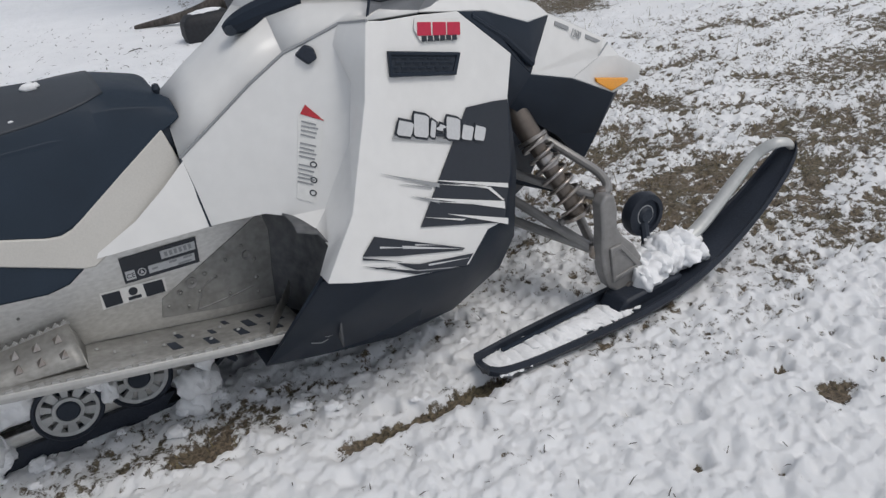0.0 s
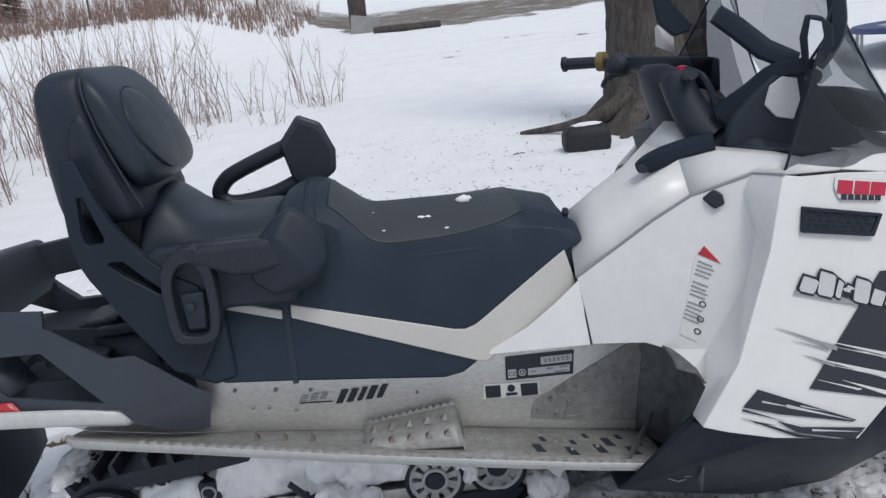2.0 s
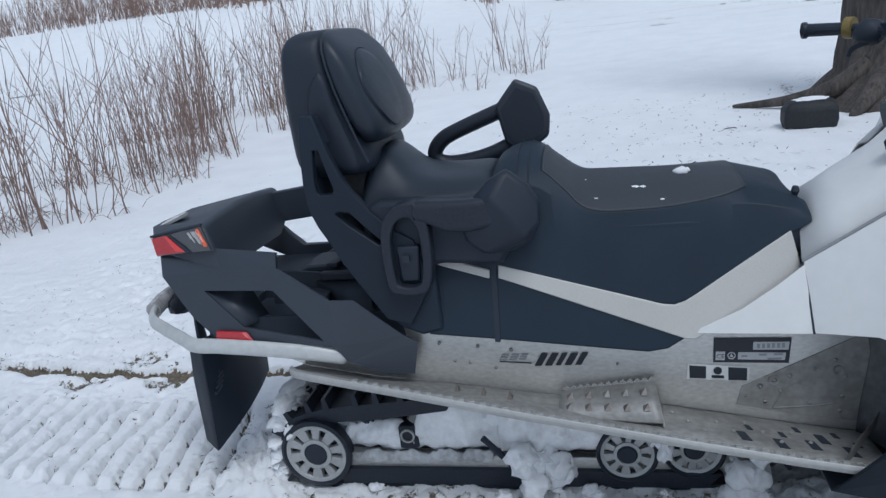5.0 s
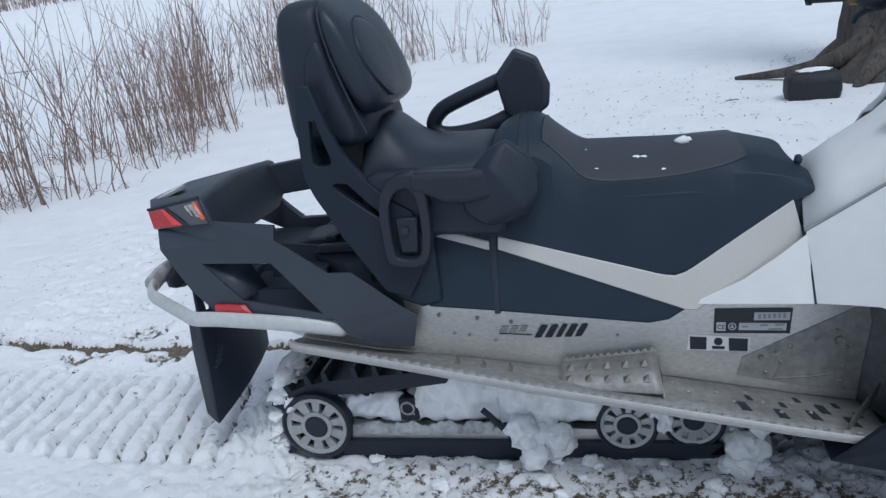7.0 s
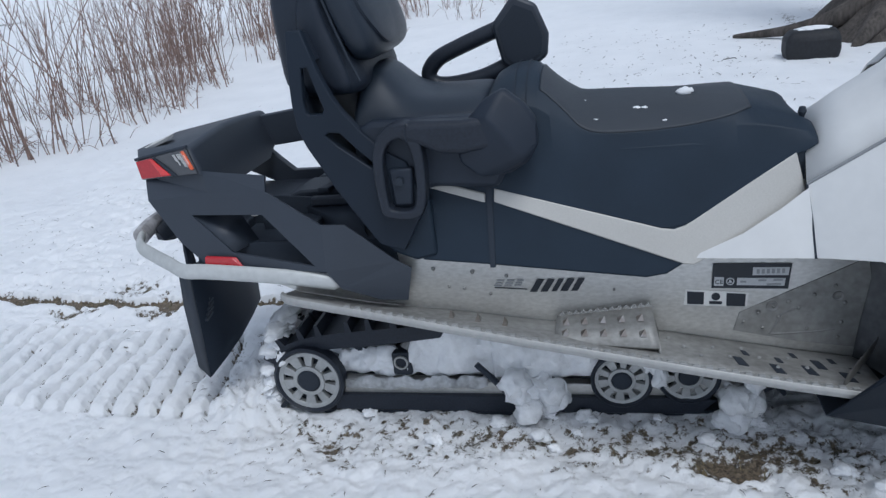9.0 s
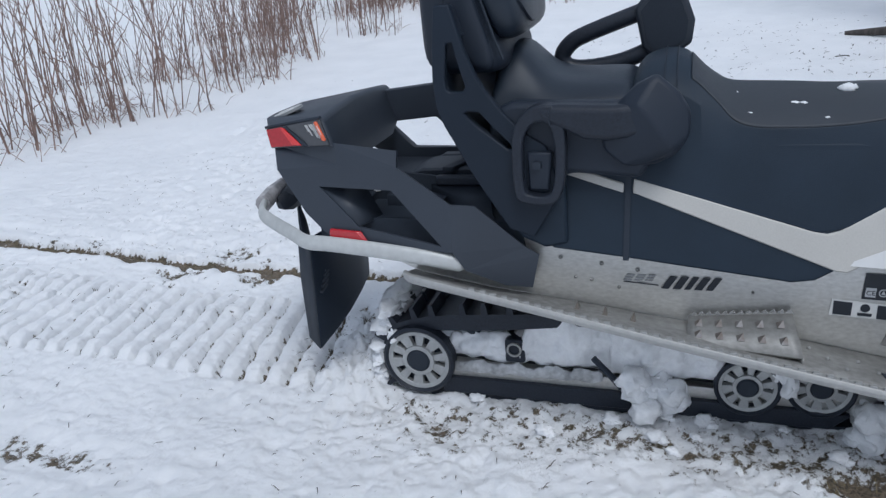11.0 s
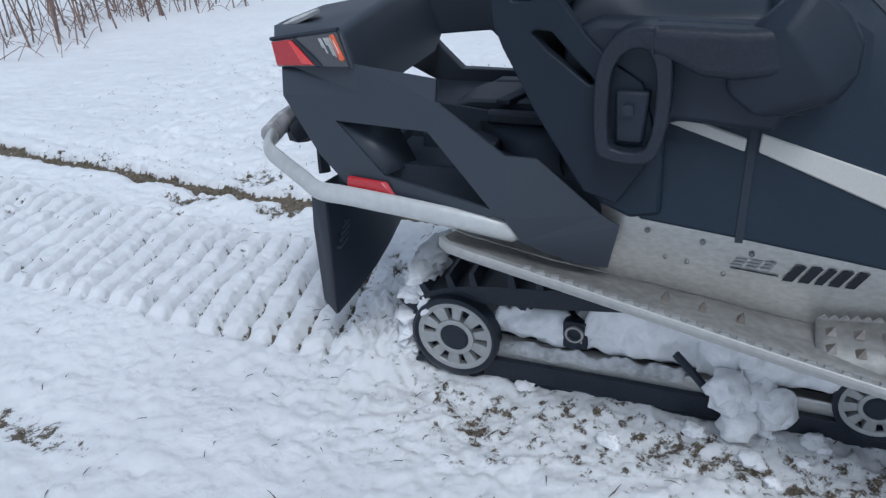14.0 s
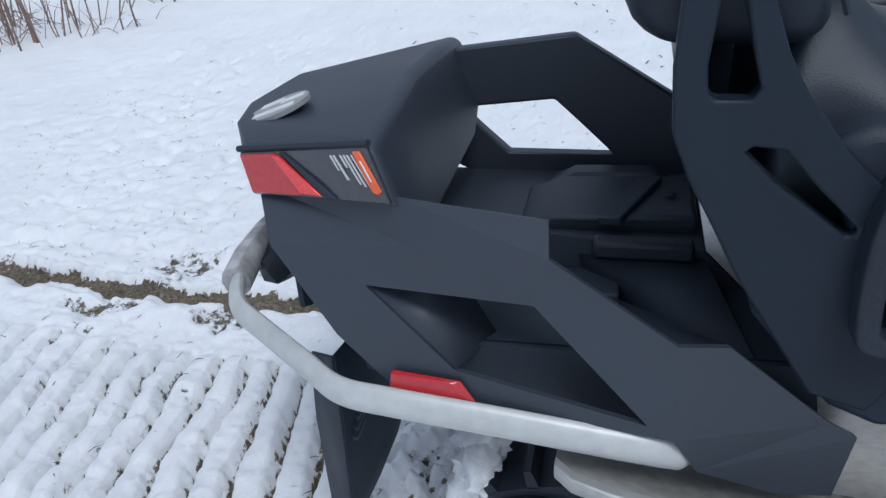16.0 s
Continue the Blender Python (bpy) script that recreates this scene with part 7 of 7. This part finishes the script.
R = random.Random(4)
clump("snow_clump", "heap of crumbly snow on the ski", [((2.115 + 0.19 * u + R.uniform(-0.012, 0.012), -0.352 + R.uniform(-0.028, 0.03), 0.062 + 0.055 * math.sin(3.0 * u) * R.random() + 0.02 * R.random()), (R.uniform(0.020, 0.044), R.uniform(0.022, 0.042), R.uniform(0.020, 0.040))) for u in (i / 27 for i in range(28))], 1)
clump("snow_layer", "thin snow lying in the ski channel", [((1.66 + 0.0165 * i, -0.374 + R.uniform(-0.010, 0.010), 0.024), (R.uniform(0.018, 0.032), 0.040 + R.uniform(-0.007, 0.006), R.uniform(0.004, 0.010))) for i in range(25)], 21)
for x, y, z, s_ in ((0.954, 0.107, 0.765, 0.021), (0.766, 0.008, 0.735, 0.013), (0.742, 0.085, 0.761, 0.015), (0.852, 0.045, 0.748, 0.012), (0.868, 0.043, 0.748, 0.010), (0.883, 0.048, 0.749, 0.006), (0.905, -0.01, 0.731, 0.005), (0.79, 0.02, 0.74, 0.005)):
    s_ *= 0.8
    clump("snow_bit", "small melting lump of snow on the seat", [((x, y, z), (s_, s_ * 0.8, s_ * 0.55)), ((x + s_ * 0.7, y + s_ * 0.3, z), (s_ * 0.6, s_ * 0.5, s_ * 0.4))], x * 9, sub=2)
def snow_wall(label, x0, x1, low_, high_, y0, seed, bulge=0.03, mat=PACKED):
    """Packed snow that fills a gap: a ragged slab with a soft uneven face."""
    bm = bmesh.new()
    nx_, nz_ = int((x1 - x0) / 0.008), 16
    grid = {}
    for i in range(nx_ + 1):
        for j in range(nz_ + 1):
            x = x0 + (x1 - x0) * i / nx_
            e1 = 0.022 * noise.noise(Vector((x * 22, seed, 0))) + 0.010 * noise.noise(Vector((x * 60, seed, 4)))
            e0 = 0.014 * noise.noise(Vector((x * 26, seed, 9)))
            z = (low_(x) + e0) * (1 - j / nz_) + (high_(x) + e1) * j / nz_
            rim_ = math.sin(math.pi * j / nz_) ** 0.5 * min(1, 8 * i / nx_, 8 * (nx_ - i) / nx_)
            y = y0 - bulge * rim_ * (0.7 + 0.8 * noise.noise(Vector((x * 14, z * 14, seed))) + 0.5 * noise.noise(Vector((x * 40, z * 40, seed))) + 0.25 * noise.noise(Vector((x * 95, z * 95, seed))))
            grid[i, j] = bm.verts.new((x, y, z))
    for i in range(nx_):
        for j in range(nz_):
            bm.faces.new((grid[i, j], grid[i + 1, j], grid[i + 1, j + 1], grid[i, j + 1]))
    return tagged(part("snow_pack", bm, mat, None, angle=70, solid=0.012), label, "snow")


snow_wall("snow packed above the slide rail behind the wheel", 0.06, 0.24, lambda x: 0.108, lambda x: 0.168 + 0.05 * (x - 0.06) - 5 * max(0, 0.10 - x) ** 1.5, 0.05, 3)
snow_wall("snow packed above the slide rail along the track", 0.17, 0.53, lambda x: 0.100, lambda x: 0.165 + 0.10 * smooth(0.27, 0.31, x), 0.045, 7)
snow_wall("dirty snow along the slide rail", 0.09, 0.47, lambda x: 0.076, lambda x: 0.100, 0.020, 11, 0.008, SLUSH)
snow_wall("snow packed under the running board", 0.49, 0.76, lambda x: 0.10 + 0.04 * noise.noise(Vector((x * 12, 0, 0))), lambda x: 0.25, 0.03, 17, 0.045)
clump("snow_pack", "snow hanging off the track between its wheels", [((R.uniform(0.53, 0.64), R.uniform(-0.035, 0.02), R.uniform(0.02, 0.12)), (0.034, 0.034, 0.034)) for _ in range(12)], 61)
clump("snow_pack", "snow packed ahead of the idler wheels", [((R.uniform(1.04, 1.10), R.uniform(-0.03, 0.06), R.uniform(0.0, 0.24)), (0.035, 0.04, 0.035)) for _ in range(16)], 67)
clump("snow_pack", "snow packed between two idler wheels", [((R.uniform(0.86, 0.89), R.uniform(0.0, 0.05), R.uniform(0.1, 0.2)), (0.02, 0.03, 0.03)) for _ in range(7)], 71)
clump("snow_pack", "crumbled snow stuck behind the track", [((-0.126 + 0.052 * u + R.gauss(-0.004, 0.008), 0.03 + 0.17 * R.random() ** 1.3, 0.01 + 0.235 * u + R.uniform(-0.010, 0.010)), (R.uniform(0.018, 0.034), R.uniform(0.026, 0.05), R.uniform(0.014, 0.026))) for u in (i / 63 for i in range(64))], 77)
for i in range(22):
    x, y = R.choice(((R.uniform(-0.2, 1.2), R.gauss(-0.06, 0.04)), (R.uniform(0.45, 0.75), R.gauss(-0.06, 0.03)), (R.uniform(1.0, 1.7), R.gauss(-0.12, 0.1))))
    s_ = R.uniform(0.008, 0.024)
    clump("snow_chunk", "loose chunk of snow on the ground", [((x, y, height(x, y) + s_ * 0.5), (s_, s_ * 0.85, s_ * 0.6)), ((x + s_ * 0.8, y - s_ * 0.4, height(x, y) + s_ * 0.2), (s_ * 0.6, s_ * 0.5, s_ * 0.4))], i * 1.3, sub=3)

# withered reeds and shrubs
def reed_mesh(seed, stems, tall, spread_):
    """Thin leafless stems that fork, each leaning its own way."""
    r = random.Random(seed)
    bm = bmesh.new()
    for _ in range(stems):
        a, d = r.uniform(0, 6.28), spread_ * math.sqrt(r.random())
        x, y = d * math.cos(a), d * math.sin(a)
        h_ = tall * r.uniform(0.35, 1.1)
        la, lm = r.uniform(0, 6.28), r.choice((0.08, 0.16, 0.3, 0.5)) * r.uniform(0.7, 1.25)
        lx, ly = math.cos(la) * lm - 0.10, math.sin(la) * lm
        pts = [(x + lx * h_ * (0.25 * t + 0.75 * t * t) + r.uniform(-0.012, 0.012), y + ly * h_ * (0.25 * t + 0.75 * t * t) + r.uniform(-0.012, 0.012), h_ * t - 0.03) for t in (0, 0.2, 0.4, 0.6, 0.8, 1)]
        w = r.uniform(0.0040, 0.0078)
        tube(curve(pts, 2), [w * (1 - 0.075 * i) for i in range(11)], 5, bm=bm)
        for _ in range(r.choice((1, 2, 3))):
            t = r.randint(1, 4)
            p = Vector(pts[t])
            q = p + Vector((r.uniform(-0.17, 0.17), r.uniform(-0.17, 0.17), r.uniform(0.10, 0.34)))
            m_ = p.lerp(q, 0.5) + Vector((r.uniform(-0.02, 0.02), 0, -0.02))
            tube([p, m_, q], [w * 0.6, w * 0.5, w * 0.25], 3, bm=bm)
            if r.random() < 0.6:
                e = m_ + Vector((r.uniform(-0.09, 0.09), r.uniform(-0.09, 0.09), r.uniform(0.05, 0.16)))
                tube([m_, m_.lerp(e, 0.5), e], [w * 0.4, w * 0.35, w * 0.2], 3, bm=bm)
    # low tangle of broken twigs and withered grass at the foot
    for _ in range(stems * 2):
        a, d = r.uniform(0, 6.28), spread_ * 0.9 * math.sqrt(r.random())
        p = Vector((d * math.cos(a), d * math.sin(a), -0.02))
        q = p + Vector((r.uniform(-0.2, 0.2), r.uniform(-0.2, 0.2), r.uniform(0.06, 0.26)))
        tube([p, p.lerp(q, 0.6) + Vector((0, 0, 0.03)), q], [0.003, 0.0025, 0.001], 3, bm=bm)
    return bm


kinds = []
for k, (n_, tall, sp_) in enumerate(((8, 1.95, 0.42), (7, 1.65, 0.38), (9, 2.2, 0.5), (6, 1.1, 0.3), (8, 1.8, 0.5), (5, 0.6, 0.32))):
    ob = tagged(part("dry_shrub", reed_mesh(30 + k, n_, tall, sp_), REED, None), "leafless reddish-brown shrub stems rising from the snow", "shrub", "shrubs behind the machine")
    kinds.append(ob)
R = random.Random(12)
EDGELINE = curve([(-4.6, 1.9, 0), (-3.95, 2.7, 0), (-3.45, 4.0, 0), (-3.2, 5.3, 0), (-3.35, 7.0, 0), (-2.7, 8.8, 0), (-1.9, 10.0, 0), (-0.9, 10.9, 0)], 10)
first = set()
for i in range(82):
    u = R.random() ** 0.72 * (len(EDGELINE) - 1)
    p = EDGELINE[int(u)].lerp(EDGELINE[min(int(u) + 1, len(EDGELINE) - 1)], u % 1)
    back_ = R.random() ** 1.1 * 3.6
    x, y = p.x - back_ * 0.8 + R.uniform(-0.2, 0.2), p.y + back_ * 0.62 + R.uniform(-0.2, 0.2)
    k = R.choice((0, 1, 2, 4, 0, 2, 4)) if back_ > 0.4 else R.choice((1, 3, 5, 3, 4))
    m = pose(x, y, height(x, y), R.uniform(-4, 4), R.uniform(-9, 3), R.uniform(0, 360)) @ Matrix.Scale(R.uniform(0.8, 1.15), 4)
    if k in first:
        c_ = copy_thing(kinds[k], m)
        c_.matrix_basis = m
    else:
        first.add(k)
        kinds[k].matrix_basis = m
for x, y, k in ((-3.75, 2.45, 1), (-4.05, 2.85, 4), (-3.87, 3.22, 3), (-3.62, 3.55, 1), (-3.28, 3.80, 3), (-4.30, 2.40, 0), (-4.45, 3.05, 2), (-4.1, 3.6, 0), (-4.75, 2.6, 4), (-0.55, 10.6, 3), (-0.75, 11.4, 1), (-0.35, 11.0, 5), (-1.1, 9.6, 5), (-2.1, 8.9, 5)):
    m = pose(x, y, height(x, y), 0, 6, R.uniform(0, 360))
    copy_thing(kinds[k], m).matrix_basis = m

# the bank far behind: bushes, thin trunks, an evergreen, a slab
for i in range(110):
    x, y = R.uniform(-26, -3.0), R.uniform(28.5, 42)
    k = R.choice((0, 2, 4))
    m = pose(x, y, height(x, y), 0, 0, R.uniform(0, 360)) @ Matrix.Scale(R.uniform(0.9, 1.9), 4)
    copy_thing(kinds[k], m).matrix_basis = m
for x, y in ((-9.5, 33), (-7.4, 34), (-12.6, 35), (-4.9, 33.5), (-16, 36)):
    z = height(x, y)
    t_ = thing("far_tree", "thin bare trunk on the far bank", "tree", "thin trees on the far bank", (x, y, z))
    under(part("trunk", tube(curve([(x, y, z - 0.1), (x + 0.05, y, z + 2), (x - 0.05, y, z + 5), (x, y, z + 8)], 4), [0.055 - 0.0025 * i for i in range(13)], 9), BARK), t_)
def brush(count, seed):
    """A thicket of short bare twigs along the foot of the bank."""
    r = random.Random(seed)
    vs_, fs_ = [], []
    for _ in range(count):
        u = r.random()
        x, y = -30 + 27.5 * u, 27.6 + 12 * r.random() ** 1.6 + 1.2 * math.sin(u * 17)
        z, h_ = rise_at(x, y), r.uniform(0.25, 1.6) * (0.65 + 0.5 * math.sin(u * 41) * math.sin(u * 23 + 1))
        for _ in range(3):
            dx, dy, w = r.uniform(-0.5, 0.5) * h_, r.uniform(-0.3, 0.3) * h_, 0.009
            b = len(vs_)
            m_ = (x + dx * 0.4, y + dy * 0.4, z + h_ * 0.55)
            vs_ += [(x - w, y, z - 0.05), (x + w, y, z - 0.05), (x, y + w, z - 0.05), (m_[0] - w, m_[1], m_[2]), (m_[0] + w, m_[1], m_[2]), (m_[0], m_[1] + w, m_[2]), (x + dx, y + dy, z + h_)]
            fs_ += [(b, b + 1, b + 4, b + 3), (b + 1, b + 2, b + 5, b + 4), (b + 2, b, b + 3, b + 5), (b + 3, b + 4, b + 6), (b + 4, b + 5, b + 6), (b + 5, b + 3, b + 6)]
    me_ = bpy.data.meshes.new("far_brush")
    me_.from_pydata(vs_, [], fs_)
    me_.materials.append(REED)
    return tagged(new("far_brush", me_), "reddish-brown leafless brush along the far bank", "bushes", kind="stuff")


def rise_at(x, y):
    return float(rise(np.array([x]), np.array([y]))[0] + (1.3 * smooth(23, 32, np.array([y - 0.3 * x]))[0] + 2.2 * smooth(34, 60, np.array([y - 0.3 * x]))[0]) * smooth(0, -9, np.array([x]))[0])


brush(1700, 77)
x, y = -17.5, 37.0
z = height(x, y)
fir = thing("fir_tree", "dark green fir on the far bank", "tree", at=(x, y, z))
under(part("trunk", tube([(x, y, z - 0.1), (x, y, z + 7)], [0.15, 0.04], 8), BARK), fir)
bm = bmesh.new()
for i in range(260):
    h_ = R.uniform(0.05, 6.5)
    a, d = R.uniform(0, 6.28), (7.0 - h_) * 0.3 * R.uniform(0.6, 1)
    p, q = Vector((x, y, z + h_)), Vector((x + d * math.cos(a), y + d * math.sin(a), z + h_ - 0.25 * d))
    s_ = Vector((-math.sin(a), math.cos(a), 0)) * 0.16 * d
    mesh([p, p.lerp(q, 0.6) + s_, q, p.lerp(q, 0.6) - s_, p.lerp(q, 0.6) - Vector((0, 0, 0.12))], [(0, 1, 2), (0, 2, 3), (0, 4, 1), (4, 2, 1), (4, 3, 2), (0, 3, 4)], bm)
under(part("crown", bm, NEEDLE, None, "drooping dark needles"), fir)
x, y = -0.25, 26.6
z = height(x, y)
tagged(part("leaning_slab", prism([(x - 0.45, z - 0.05), (x + 0.5, z - 0.05), (x + 0.75, z + 0.45), (x - 0.35, z + 0.65)], y - 0.1, y + 0.25), CONCRETE, None, bevel=0.02), "grey slab leaning at a post", "slab")
tagged(part("old_post", tube([(x - 0.15, y + 0.5, z - 0.1), (x - 0.1, y + 0.5, z + 1.6)], 0.32, 12), BARK, None), "dark stump of a post behind the slab", "post")
tagged(part("fallen_log", tube(curve([(0.2, 25.6, height(0.2, 25.6) + 0.08), (1.2, 25.0, height(1.2, 25) + 0.1), (2.4, 25.1, height(2.4, 25.1) + 0.1)], 4), 0.13, 9), BARK, None), "weathered log on the soil strip", "log")

# blades of dead grass in the bare turf, and bits strewn over the snow
def blades(name, label, spots, lo, hi, lying, mat, seed, wide=0.0011):
    r = random.Random(seed)
    vs_, fs_ = [], []
    for x, y, z in spots:
        a, l_ = r.uniform(0, 6.28), r.uniform(lo, hi)
        up_ = r.uniform(0.0, 0.15) if lying else r.uniform(0.35, 1.0)
        d = Vector((math.cos(a) * (1 - up_ * 0.7), math.sin(a) * (1 - up_ * 0.7), up_)) * l_
        s_ = Vector((-math.sin(a), math.cos(a), 0)) * (wide if lying else 0.0014)
        b = len(vs_)
        p = Vector((x, y, z))
        m_ = p + d * 0.55 + Vector((0, 0, 0.12 * l_))
        vs_ += [p - s_, p + s_, m_ + s_ * 0.8, m_ - s_ * 0.8, p + d, m_ + Vector((0, 0, 0.0014))]
        fs_ += [(b, b + 1, b + 2, b + 3), (b + 3, b + 2, b + 4), (b, b + 3, b + 5), (b + 1, b + 5, b + 2)]
    me_ = bpy.data.meshes.new(name)
    me_.from_pydata([tuple(v) for v in vs_], [], fs_)
    me_.materials.append(mat)
    return tagged(new(name, me_), label, "grass", kind="stuff")


rs = np.random.RandomState(8)
xx, yy = rs.uniform(-2.5, 5.0, 60000), rs.uniform(-0.95, 4.5, 60000)
zz, ss, bb = land(xx, yy)
bare_ = np.where(bb > 0.42)[0][:6000]
blades("dead_grass", "short dead grass blades in the bare turf", [(xx[i], yy[i], zz[i] - 0.003) for i in bare_], 0.010, 0.032, False, BLADE, 3)
snowy = np.where((bb < 0.2) & (rs.rand(60000) < 0.06) & (yy < 2.5))[0][:1500]
blades("strewn_needles", "dark dry needles and grass bits strewn on the snow", [(xx[i], yy[i], zz[i] + 0.001) for i in snowy], 0.010, 0.032, True, BARK, 5)
# dark flakes: some are leaf litter, others stand for shadows in small dents
mx, my = rs.normal(1.3, 1.1, 520), 2.0 + 5.5 * rs.rand(520)
mz = land(mx, my)[0]
blades("strewn_bits", "dark bits on the open snow, for litter and for the shade of dents", [(mx[i], my[i], mz[i] + 0.002) for i in range(520)], 0.02, 0.065, True, BARK, 15, 0.0042)
stand = np.where((ss > 0.0) & (rs.rand(60000) < 0.05) & (xx > 2.6))[0][:900]
blades("standing_grass", "thin grass blades standing out of the snow", [(xx[i], yy[i], zz[i] - 0.004) for i in stand], 0.03, 0.08, False, BLADE, 9)
twigs = [((1.4, 4.0), (1.32, 3.92)), ((0.7, 3.3), (0.62, 3.05)), ((1.9, 5.4), (1.8, 5.45))]
for (x0, y0), (x1, y1) in twigs:
    tagged(part("twig", tube(curve([(x0, y0, height(x0, y0) + 0.006), ((x0 + x1) / 2 + 0.03, (y0 + y1) / 2, height(x0, y0) + 0.010), (x1, y1, height(x1, y1) + 0.004)], 4), 0.004, 6), BARK), "dead twig lying on the snow", "twig")
